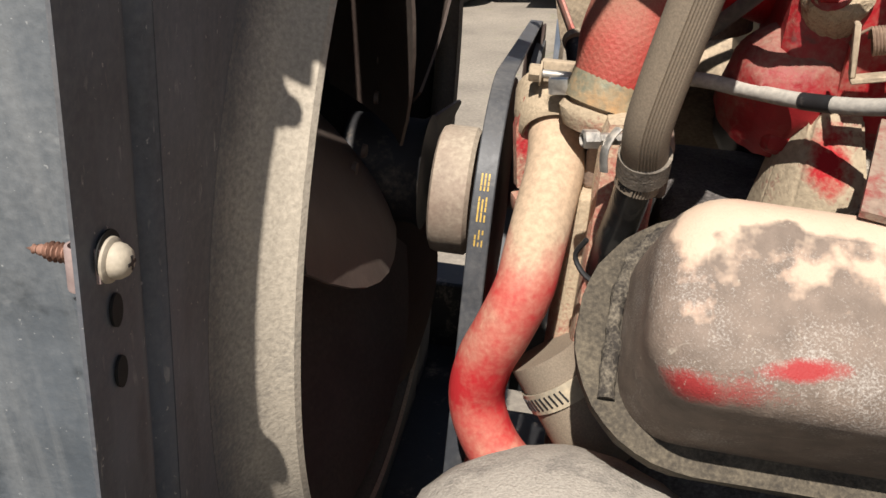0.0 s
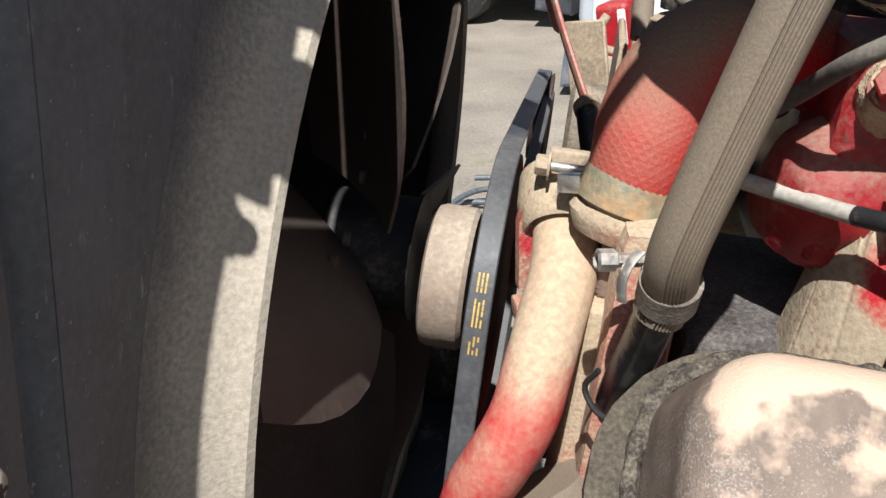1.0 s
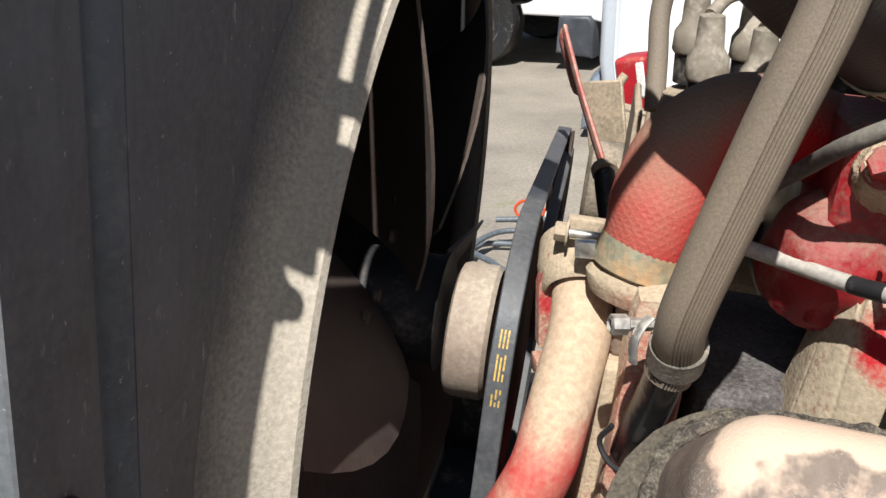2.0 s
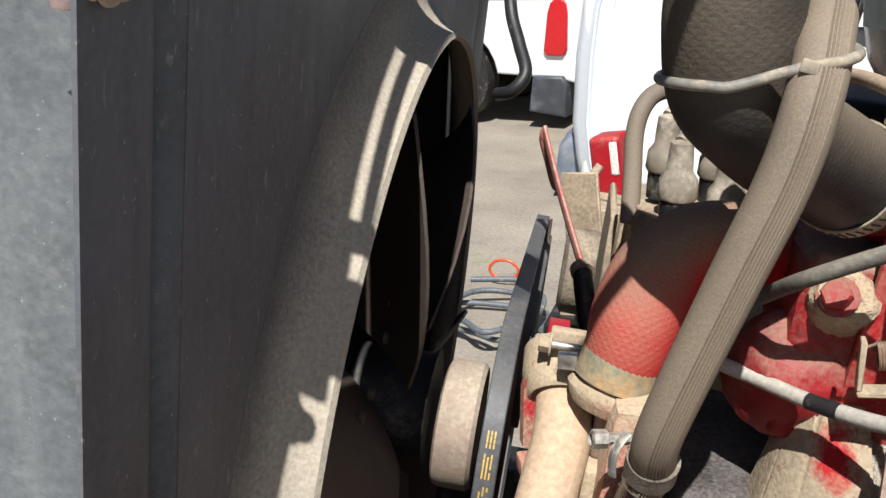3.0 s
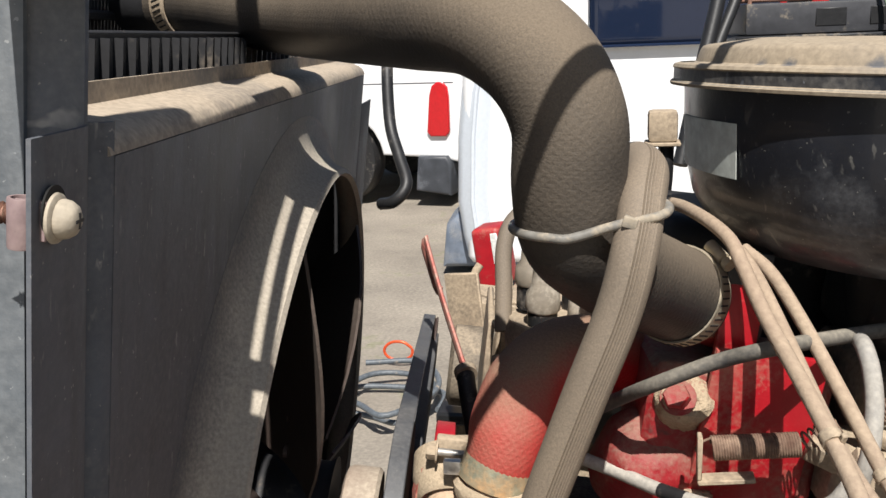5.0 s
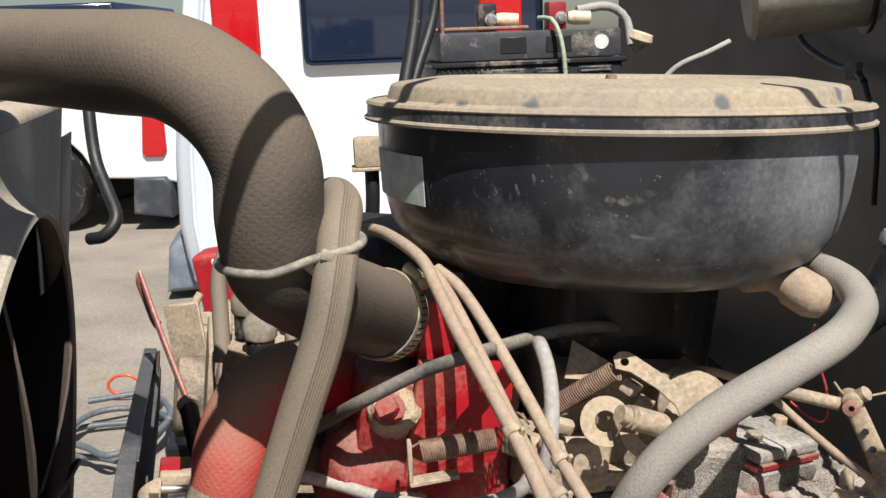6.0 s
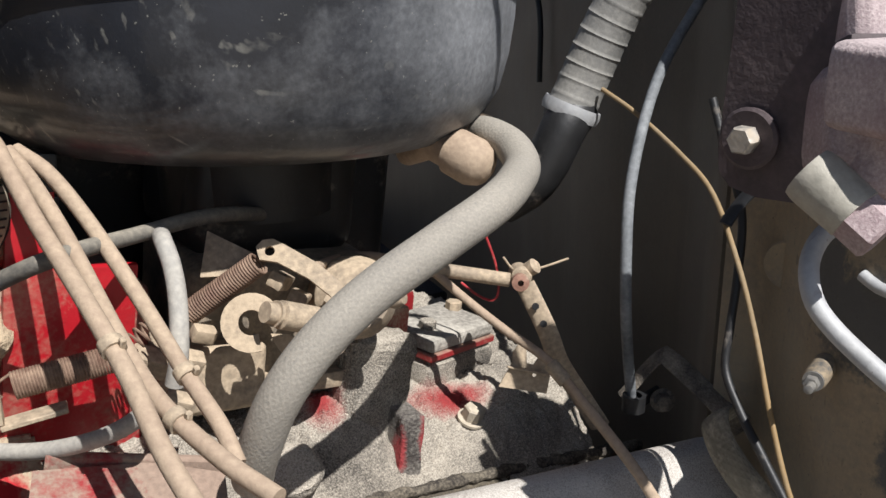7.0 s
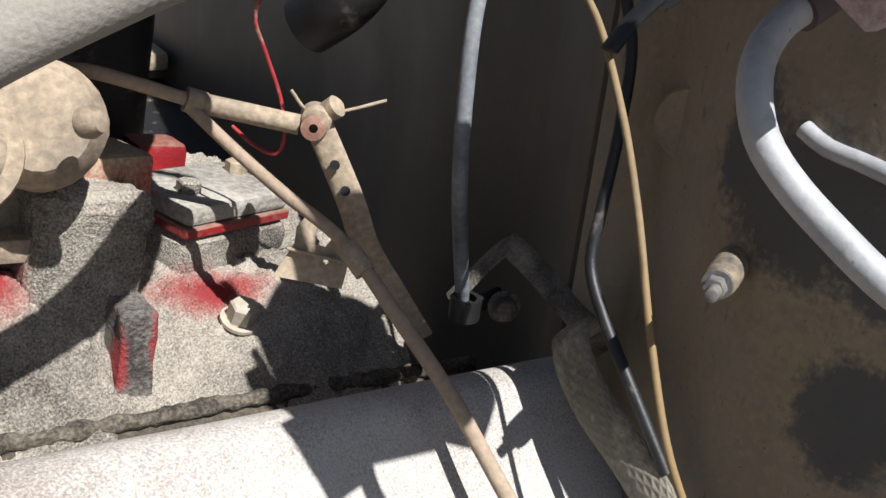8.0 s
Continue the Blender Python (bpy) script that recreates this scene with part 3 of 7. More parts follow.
def spring_coil(a, b, radius, wire, turns, bm=None):
    a, b = Vector(a), Vector(b)
    rot = axis_frame(b - a)
    n = int(turns * 12)
    pts = [a.lerp(b, i / n) + rot @ Vector((radius * math.cos(2 * math.pi * turns * i / n), radius * math.sin(2 * math.pi * turns * i / n), 0)) for i in range(n + 1)]
    bm = bm or bmesh.new()
    rings = []
    for i, p in enumerate(pts):
        t = (pts[min(i + 1, n)] - pts[max(i - 1, 0)]).normalized()
        out = p - a - (b - a).normalized() * (p - a).dot((b - a).normalized())
        out.normalize()
        side = t.cross(out)
        rings.append([bm.verts.new(p + (out * math.cos(q) + side * math.sin(q)) * wire) for q in (k * math.pi / 3 for k in range(6))])
    for r0, r1 in zip(rings, rings[1:]):
        for k in range(6):
            bm.faces.new((r0[k], r0[(k + 1) % 6], r1[(k + 1) % 6], r1[k]))
    return bm


def band_clamp(at, axis, radius, width, parent, screw_way, material="clamp"):
    """A worm-drive clamp: a slotted band and its screw housing."""
    axis = Vector(axis).normalized()
    at = Vector(at)
    bm = lathe([(radius, -width / 2), (radius + 0.0012, -width / 2), (radius + 0.0012, width / 2), (radius, width / 2), (radius, -width / 2)], at, axis, 40)
    band = part("clamp", bm, material, parent, "slotted steel worm-drive hose clamp")
    slots = bmesh.new()
    rot = axis_frame(axis)
    for k in range(22):
        a = 2 * math.pi * k / 44 + 2.6
        out = rot @ Vector((math.cos(a), math.sin(a), 0))
        block((0.0011, width * 0.62, 0.0012), facing(at + out * (radius + 0.0011), out, axis) @ pose(0, 0, 0, 0, 0, 14), 0, 1, slots)
    tagged(part("slotting", slots, "black", band, "dark clamp slots", False), kind="stuff")
    out = Vector(screw_way)
    out = (out - axis * out.dot(axis)).normalized()
    along = axis.cross(out)
    c = at + out * (radius + 0.005)
    screw = lathe([(0, -0.009), (0.0042, -0.009), (0.0042, 0.006), (0.003, 0.0065), (0.003, 0.008), (0.0048, 0.0085), (0.0048, 0.0125), (0, 0.0125)], c, along, 14)
    part("clamp_screw", screw, material, band, "screw housing of the clamp")
    return band


# The engine stands in a frame of its own: back along the crankshaft, across and up, leaning with the radiator.
YAW, LEANING = radians(8.5), math.atan(0.14)
REAR = Vector((math.cos(YAW), math.sin(YAW), 0)) * math.cos(LEANING) - Vector((0, 0, 1)) * math.sin(LEANING)
ACROSS = Vector((-math.sin(YAW), math.cos(YAW), 0))
UP = REAR.cross(ACROSS)
FAN = Vector((-0.169, 0.615, 0.977))
TRUCK = Matrix((REAR, ACROSS, UP)).transposed().to_4x4()
TRUCK.translation = FAN


def at_truck(u, v, w):
    return TRUCK @ Vector((u, v, w))


def sheet(outline, holes, thick, m):
    """A flat sheet cut to an outline of (x, y) pairs, with holes of (x, y, rx, ry)."""
    bm = bmesh.new()
    loops = [[bm.verts.new((x, y, 0)) for x, y in outline]]
    for x, y, rx, ry in holes:
        loops.append([bm.verts.new((x + rx * math.cos(a), y + ry * math.sin(a), 0)) for a in (2 * math.pi * k / 24 for k in range(24))])
    edges = [bm.edges.new((lp[i], lp[(i + 1) % len(lp)])) for lp in loops for i in range(len(lp))]
    bmesh.ops.triangle_fill(bm, edges=edges, use_beauty=True)
    for f in bm.faces:
        f.normal_update()
        if f.normal.z < 0:
            f.normal_flip()
    bmesh.ops.solidify(bm, geom=bm.faces[:], thickness=thick)
    bm.transform(m)
    return bm


# ---- ground and distance ----
bm = bmesh.new()
bmesh.ops.create_grid(bm, x_segments=60, y_segments=60, size=1)
for v in bm.verts:
    f = max(abs(v.co.x), abs(v.co.y))
    v.co *= 6 + 294 * f ** 3
ground = part("ground", bm, "asphalt", None, "dusty earth and worn asphalt yard with green weeds")
tagged(ground, kind="structure", category="ground")


# ---- radiator, shroud and fan ----
SIDE = TRUCK @ Matrix(((0, 0, 1, 0), (1, 0, 0, 0), (0, 1, 0, 0), (0, 0, 0, 1)))  # local x across, y up, z back


def radiator_support():
    ob = thing("radiator_support", "scratched grey steel radiator support upright with bolt holes", "support", at_truck(-0.2, -0.4, -0.5))
    face = TRUCK @ Matrix(((1, 0, 0, 0), (0, 0, -1, 0), (0, 1, 0, 0), (0, 0, 0, 1)))  # local x back, y up, z to the near side
    bm = sheet([(-0.52, -0.6), (-0.051, -0.6), (-0.051, 0.40), (-0.52, 0.40)], [(-0.0795, 0.316, 0.0085, 0.0095), (-0.13, 0.10, 0.006, 0.006)], 0.003, face @ pose(0, 0, 0.374))
    part("face_plate", bm, "support", ob)
    # The tab continues the plate; its shade is put into the darker paint.
    bm = sheet([(-0.052, 0.30), (-0.0315, 0.30), (-0.0315, 0.393), (-0.036, 0.40), (-0.052, 0.40)], [], 0.003, face @ pose(0, 0, 0.3715))
    part("rear_tab", bm, "shroud", ob, "rear tab with its shade put into dark paint")

    # Strap and brace are added out of view to shade the shroud ring.
    part("tie_strap", block((0.034, 0.070, 0.004), TRUCK @ pose(-0.040, -0.408, 0.403), 0.001, 1), "support", ob)
    part("brace", sweep([at_truck(-0.046, -0.43, 0.405), at_truck(-0.052, -0.47, 0.53), at_truck(-0.058, -0.50, 0.66)], 0.020, 12, flat=0.3, hint=REAR), "support", ob)
    # unseen slotted bar above the shroud, added to cast strips of shade on its ring
    bar = pose(-0.083, 0.263, 1.43, 0, 0, 9.1)
    bm = bmesh.new()
    for x0, x1, y0, y1 in ((-0.0074, 0.0, -0.014, 0.1460), (0.0045, 0.0112, -0.014, 0.1460), (-0.010, 0.0200, 0.1462, 0.238), (-0.010, 0.013, -0.034, -0.0142), (-0.010, 0.004, -0.050, -0.0342), (-0.010, 0.014, -0.104, -0.0502)):
        merge(bm, block((x1 - x0, y1 - y0, 0.003), bar @ pose((x0 + x1) / 2, (y0 + y1) / 2, 0), 0.0006, 1))
    part("tie_bar", bm, "support", ob, "slotted bar added unseen to cast shade strips")
    part("bar_stay", sweep([at_truck(-0.040, -0.408, 0.403), Vector((-0.076, 0.19, 1.405)), Vector((-0.074, 0.195, 1.429))], 0.006, 10, flat=0.4), "support", ob)


def fan_shroud():
    ob = thing("fan_shroud", "dark grey sheet steel fan shroud with dust on its top shelf", "fan shroud", at_truck(-0.03, 0, -0.45))
    # front plate with its round opening and rolled ring
    bm = bmesh.new()
    n = 96
    ring_r = 0.277
    profile = [(ring_r - 0.0025, -0.002), (ring_r - 0.001, 0.0), (ring_r + 0.0005, -0.001), (ring_r + 0.0020, -0.006), (ring_r + 0.0055, -0.0125), (ring_r + 0.0105, -0.0185), (ring_r + 0.0175, -0.0238), (ring_r + 0.0255, -0.0273), (ring_r + 0.034, -0.0292), (ring_r + 0.040, -0.0298)]
    rows = []
    for r, u in profile:
        rows.append([bm.verts.new(at_truck(u, r * math.cos(a), r * math.sin(a))) for a in (2 * math.pi * k / n for k in range(n))])
    reaches = []
    for k in range(n):
        a = 2 * math.pi * k / n
        c, s = math.cos(a), math.sin(a)
        reach = min(0.352 / max(abs(c), 1e-6), (0.3335 if s > 0 else 0.45) / max(abs(s), 1e-6))
        reaches.append((reach * c, reach * s))
    for cv in (-0.352, 0.352):
        k = round(math.atan2(0.3335, cv) / (2 * math.pi) * n)
        reaches[k] = (cv, 0.3335)
    for a, b in zip(rows, rows[1:]):
        for k in range(n):
            bm.faces.new((a[k], a[(k + 1) % n], b[(k + 1) % n], b[k]))
    bmesh.ops.recalc_face_normals(bm, faces=bm.faces)
    bmesh.ops.solidify(bm, geom=bm.faces[:], thickness=0.0018)
    for v in bm.verts:
        v.co += UP * 0.0004 * noise.noise(v.co * 90)
    part("rolled_ring", bm, "ring", ob, "flared ring under tan dust")
    bm = bmesh.new()
    edge = [bm.verts.new(at_truck(-0.030, (ring_r + 0.038) * math.cos(a), (ring_r + 0.038) * math.sin(a))) for a in (2 * math.pi * k / n for k in range(n))]
    outer = [bm.verts.new(at_truck(-0.030, c, s)) for c, s in reaches]
    for k in range(n):
        bm.faces.new((edge[k], edge[(k + 1) % n], outer[(k + 1) % n], outer[k]))
    bmesh.ops.recalc_face_normals(bm, faces=bm.faces)
    bmesh.ops.solidify(bm, geom=bm.faces[:], thickness=0.0018)
    part("front_plate", bm, "shroud", ob)
    # top shelf, rolled from the front plate, with its rear lip
    bm = bmesh.new()
    line = [(-0.030, 0.3335), (-0.0306, 0.3358), (-0.0325, 0.3385), (-0.0360, 0.3410), (-0.0415, 0.3425), (-0.0565, 0.3430), (-0.0595, 0.3445), (-0.0604, 0.3545)]
    for va, vb in ((-0.356, 0.356),):
        rows = []
        for i in range(41):
            v = va + (vb - va) * i / 40
            rows.append([bm.verts.new(at_truck(u, v, w)) for u, w in line])
        for a, b in zip(rows, rows[1:]):
            for k in range(len(line) - 1):
                bm.faces.new((a[k], a[k + 1], b[k + 1], b[k]))
    bmesh.ops.recalc_face_normals(bm, faces=bm.faces)
    bmesh.ops.solidify(bm, geom=bm.faces[:], thickness=0.0018)
    part("top_shelf", bm, "shelf", ob, "shelf covered in tan dust")
    for v in (-0.354, 0.354):
        part("side_wall", block((0.235, 0.002, 0.78), TRUCK @ pose(-0.150, v, -0.06), 0.0006, 1), "radiator", ob)
    # Hidden strip added between shelf and radiator to block stray sunlight.
    part("radiator_seal", block((0.205, 0.70, 0.003), TRUCK @ pose(-0.163, 0, 0.312), 0.001, 1), "radiator", ob, "hidden black strip added to keep sunlight out")
    # near flange with its pressed groove, and far flange
    for side in (-1, 1):
        bm = bmesh.new()
        line = [(0.352, -0.030), (0.357, -0.0315), (0.361, -0.036), (0.366, -0.036), (0.370, -0.0325), (0.376, -0.0315), (0.412 if side < 0 else 0.450, -0.0315)]
        rows = [[bm.verts.new(at_truck(u, side * v, w)) for v, u in line] for w in (-0.45, -0.2, 0.0, 0.2, 0.346 if side < 0 else 0.30)]
        for a, b in zip(rows, rows[1:]):
            for k in range(len(line) - 1):
                bm.faces.new((a[k], a[k + 1], b[k + 1], b[k]))
        bmesh.ops.recalc_face_normals(bm, faces=bm.faces)
        bmesh.ops.solidify(bm, geom=bm.faces[:], thickness=0.0016)
        part("side_flange", bm, "shroud", ob)
    # black discs for the dark depth of slotted holes below the lower screw
    for w in (0.080, 0.055):
        bm = lathe([(0, -0.0006), (0.0052, -0.0006), (0.0052, 0.0006), (0, 0.0006)], (0, 0, 0), (0, 0, 1), 20)
        bm.transform(SIDE @ pose(-0.392, w, -0.0290) @ Matrix.Diagonal((0.75, 1.25, 1, 1)))
        part("bolt_slot", bm, "void", ob, "bolt slot drawn as a black disc")
    return ob


M["ring"] = surface("dusty_ring", (0.072, 0.080, 0.094), 0.6, amount=0.27, dust=(0.42, 0.37, 0.30), size=8, contrast=0.6, bump=0.4, grain=420, speckle=0.3, round_dust=(tuple(FAN), tuple(REAR), 0.312, 0.285, 0.55))
M["mauve"] = surface("mauve_clip", (0.27, 0.19, 0.19), 0.55, amount=0.35, dust=(0.36, 0.28, 0.25), size=40, contrast=0.5, bump=0.2)
M["pale_tan"] = surface("pale_dusty_steel", (0.34, 0.30, 0.24), 0.55, amount=0.6, dust=(0.50, 0.43, 0.33), size=50, contrast=0.6, bump=0.3)
M["shelf"] = surface("dusty_shelf", (0.16, 0.15, 0.14), 0.7, amount=0.50, dust=(0.45, 0.37, 0.28), size=14, contrast=0.4, up=0.2, bump=0.25, speckle=0.3)


def sheet_screw(place):
    """A pan-head sheet-metal screw with its washer and the clip nut on the flange's edge."""
    ob = thing("screw", "dusty pan-head screw with washer and rusty clip nut", "screw", place, "screws in the shroud flange")
    p = Vector(place)
    a = REAR
    part("washer", lathe([(0.0028, 0), (0.0076, 0), (0.0082, 0.0005), (0.0080, 0.0014), (0.0066, 0.0022), (0.0028, 0.0022)], p, a, 32), "pale_tan", ob)
    part("head", lathe([(0, 0.002), (0.0062, 0.002), (0.0065, 0.0030), (0.0061, 0.0050), (0.0048, 0.0070), (0.0028, 0.0081), (0, 0.0084)], p, a, 28), "pale_tan", ob)
    part("hole", lathe([(0, -0.0004), (0.0084, -0.0004), (0.0084, 0.0003), (0, 0.0003)], p + UP * 0.0022, a, 24), "void", ob, "elongated hole drawn as a black disc")
    cross = block((0.0011, 0.0052, 0.0010), facing(p + a * 0.0080, a, UP), 0, 1)
    block((0.0052, 0.0011, 0.0010), facing(p + a * 0.0080, a, UP), 0, 1, cross)
    part("slot", cross, "black", ob, "dark cross slot", False)
    shank = bmesh.new()
    lathe([(0.0022, 0), (0.0022, -0.021), (0.0014, -0.026), (0, -0.030)], p, a, 14, shank)
    for k in range(9):
        h = -0.011 - k * 0.0019
        r = 0.0037 if k < 6 else 0.0037 - (k - 5) * 0.0008
        lathe([(0.0018, h + 0.0008), (r, h), (0.0018, h - 0.0008)], p, a, 14, shank)
    part("shank", shank, "rust", ob, "rusty threaded point")
    barrel = lathe([(0.0034, -0.0080), (0.0044, -0.0080), (0.0046, -0.0074), (0.0046, 0.0074), (0.0044, 0.0080), (0.0034, 0.0080), (0.0034, -0.0080)], p - a * 0.0070 - ACROSS * 0.0060 - UP * 0.001, UP, 24)
    part("clip_nut", barrel, "mauve", ob, "mauve folded clip nut")
    part("clip_tongue", block((0.010, 0.0012, 0.013), Matrix.Translation(p - a * 0.0045 - ACROSS * 0.006) @ TRUCK.to_3x3().to_4x4(), 0.0004, 1), "mauve", ob)



def radiator():
    ob = thing("radiator", "black radiator with vertical cooling fins and dusty top tank", "radiator", at_truck(-0.25, 0, -0.5))
    part("core", block((0.06, 0.74, 0.92), TRUCK @ pose(-0.30, 0, -0.06), 0.002, 1), "radiator", ob)
    fins = bmesh.new()
    for k in range(92):
        v = -0.36 + k * 0.72 / 91
        block((0.010, 0.0016, 0.56), TRUCK @ pose(-0.264, v, 0.24), 0, 1, fins)
    tagged(part("finning", fins, "radiator", ob, "thin vertical fins", False), kind="stuff")
    # Added baffle: stands in for the radiator's fins and closes a bright gap.
    part("header_flange", block((0.004, 0.71, 0.075), TRUCK @ pose(-0.090, 0.0, 0.3350), 0.001, 1), "radiator", ob, "black finned baffle added to close a bright gap")
    ribs = bmesh.new()
    for k in range(40):
        block((0.006, 0.0035, 0.060), TRUCK @ pose(-0.086, -0.345 + k * 0.0177, 0.339), 0, 1, ribs)
    tagged(part("flange_finning", ribs, "radiator", ob, "upright fins of the baffle", False), kind="stuff")
    part("top_tank", block((0.09, 0.80, 0.13), TRUCK @ pose(-0.30, 0, 0.58), 0.02, 3), "radiator", ob)
    part("hose_neck", lathe([(0.024, 0), (0.026, 0.0), (0.026, 0.09), (0.024, 0.09)], UPPER_HOSE[0], Vector(UPPER_HOSE[2]) - Vector(UPPER_HOSE[0]), 28), "radiator", ob)
    part("lower_bar", block((0.02, 0.72, 0.008), TRUCK @ pose(-0.256, 0, 0.372), 0.002, 1), "radiator", ob)


def cooling_fan():
    ob = thing("cooling_fan", "dark red steel radiator fan with dusty hub at rest", "fan", at_truck(-0.02, 0, 0))
    hub = lathe([(0, 0.026), (0.043, 0.026), (0.0475, 0.028), (0.049, 0.032), (0.049, 0.053), (0.046, 0.056), (0, 0.056)], at_truck(0, 0, -0.011), REAR, 48)
    part("hub", hub, "hub", ob, "dusty reddish fan hub")
    # The neck is black because the hub's shaded end is put into its colour.
    neck = lathe([(0, -0.045), (0.035, -0.045), (0.040, -0.042), (0.040, 0.012), (0.044, 0.018), (0, 0.018)], FAN, REAR, 40)
    part("hub_neck", neck, "radiator", ob)
    for k in range(6):
        a = radians(42 + 60 * k)
        bm = bmesh.new()
        rows = []
        for i in range(9):
            r = 0.045 + (0.255 - 0.045) * i / 8
            half = 0.040 + 0.040 * math.sin(math.pi * min(1, i / 8 * 0.75 + 0.12))
            tilt = radians(42 - 10 * i / 8)
            row = []
            for j in range(7):
                c = (j / 6 - 0.5) * 2 * half
                camber = 0.010 * (1 - (2 * j / 6 - 1) ** 2)
                u = -0.030 + c * math.sin(tilt) + camber
                t = c * math.cos(tilt)
                row.append(bm.verts.new(at_truck(u, r * math.cos(a) - t * math.sin(a), r * math.sin(a) + t * math.cos(a))))
            rows.append(row)
        for p, q in zip(rows, rows[1:]):
            for j in range(6):
                bm.faces.new((p[j], p[j + 1], q[j + 1], q[j]))
        bmesh.ops.recalc_face_normals(bm, faces=bm.faces)
        bmesh.ops.solidify(bm, geom=bm.faces[:], thickness=0.0022)
        blade = part("blade", bm, "fan", ob)
        for r, t in ((0.065, -0.012), (0.065, 0.012), (0.09, 0.0)):
            part("rivet", lathe([(0.005, 0), (0.0045, 0.003), (0, 0.004)], at_truck(-0.020, r * math.cos(a) - t * math.sin(a), r * math.sin(a) + t * math.cos(a)), REAR, 10), "fan", blade)


def belt_loop(circles, u, width, thick):
    """A V-belt round pulleys given as (across, up, radius): the hull of the circles."""
    pts = []
    for cv, cw, r in circles:
        for k in range(72):
            a = 2 * math.pi * k / 72
            pts.append((cv + r * math.cos(a), cw + r * math.sin(a)))
    pts = sorted(set(pts))

    def half(seq):
        h = []
        for p in seq:
            while len(h) > 1 and (h[-1][0] - h[-2][0]) * (p[1] - h[-2][1]) - (h[-1][1] - h[-2][1]) * (p[0] - h[-2][0]) <= 0:
                h.pop()
            h.append(p)
        return h[:-1]
    hull = half(pts) + half(pts[::-1])
    bm = bmesh.new()
    rows = []
    n = len(hull)
    for i, (v, w) in enumerate(hull):
        (va, wa), (vb, wb) = hull[i - 1], hull[(i + 1) % n]
        d = Vector((vb - va, wb - wa)).normalized()
        nv, nw = d.y, -d.x
        rows.append([bm.verts.new(at_truck(u + du, v + nv * dr, w + nw * dr)) for du, dr in ((-width / 2, 0), (-width / 2 + 0.0008, 0.0008), (width / 2 - 0.0008, 0.0008), (width / 2, 0), (width * 0.3, -thick), (-width * 0.3, -thick))])
    for i in range(n):
        a, b = rows[i], rows[(i + 1) % n]
        for k in range(6):
            bm.faces.new((a[k], a[(k + 1) % 6], b[(k + 1) % 6], b[k]))
    return bm, hull


def pulley(name, u, v, w, r, width, material, label):
    ob = thing(name, label, "pulley", at_truck(u, v, w))
    c = at_truck(u, v, w)
    bm = lathe([(0, -width), (r * 0.35, -width), (r * 0.45, -width * 0.3), (r * 0.8, -width * 0.3), (r * 0.88, -width), (r * 1.05, -width), (r * 1.06, -width * 0.85), (r * 0.86, 0),
                (r * 1.06, width * 0.85), (r * 1.05, width), (r * 0.85, width), (0, width)], c, REAR, 48)
    part("sheave", bm, material, ob)
    for k in range(4):
        a = math.pi / 4 + k * math.pi / 2
        part("bolt", hex_head(c + (ACROSS * math.cos(a) + UP * math.sin(a)) * r * 0.55 - REAR * width * 0.3, -REAR, 0.011, 0.006), material, ob)
    return ob


def belts():
    fan_c, gen_c, crank_c = (0.0, -0.015, 0.098), (0.40, 0.0, 0.048), (-0.03, -0.30, 0.095)
    pulley("fan_pulley", 0.071, fan_c[0], fan_c[1], fan_c[2] - 0.010, 0.006, "fan", "dark steel fan pulley under the belts")
    pulley("generator_pulley", 0.072, gen_c[0], gen_c[1], gen_c[2] - 0.004, 0.009, "fan", "dark steel generator pulley")
    pulley("crank_pulley", 0.072, crank_c[0], crank_c[1], crank_c[2] - 0.004, 0.009, "red", "dusty red crankshaft pulley")
    bm, hull = belt_loop([fan_c, gen_c, crank_c], 0.070, 0.0145, 0.008)
    belt = thing("fan_belt", "worn grey-black V-belt with faded yellow markings", "belt", at_truck(0.070, 0, 0))
    part("band", bm, "belt", belt)
    marks = bmesh.new()
    rng = random.Random(5)
    for a in range(150, 240):
        if a % 13 < 3 or rng.random() < 0.06:
            continue
        d = Vector((math.cos(radians(a)), math.sin(radians(a))))
        for off in (-0.0024, 0.0, 0.0024):
            if rng.random() < 0.22:
                continue
            p = at_truck(0.070 + off, fan_c[0] + d.x * (fan_c[2] + 0.0008), fan_c[1] + d.y * (fan_c[2] + 0.0008))
            block((0.0011, 0.0030, 0.0003), facing(p, ACROSS * d.x + UP * d.y, REAR) @ pose(0, 0, 0, 0, 0, 90), 0, 1, marks)
    tagged(part("printing", marks, "marker", belt, "faded unreadable yellow print", False), kind="stuff")
    bm, _ = belt_loop([(0.12, -0.020, 0.045), (0.385, -0.012, 0.042)], 0.0785, 0.010, 0.008)
    second = thing("generator_belt", "dark V-belt behind the fan belt", "belt", at_truck(0.084, 0, 0))
    part("band", bm, "belt", second)
    ob = thing("pump_pulley", "bright red painted water pump pulley rim", "pulley", at_truck(0.097, 0, 0))
    part("rim", lathe([(0, -0.004), (0.074, -0.004), (0.0915, -0.007), (0.0932, -0.006), (0.0932, 0.0085), (0.090, 0.0095), (0.02, 0.005), (0, 0.005)], at_truck(0.102, 0, -0.012), REAR, 64), "red_clean", ob)


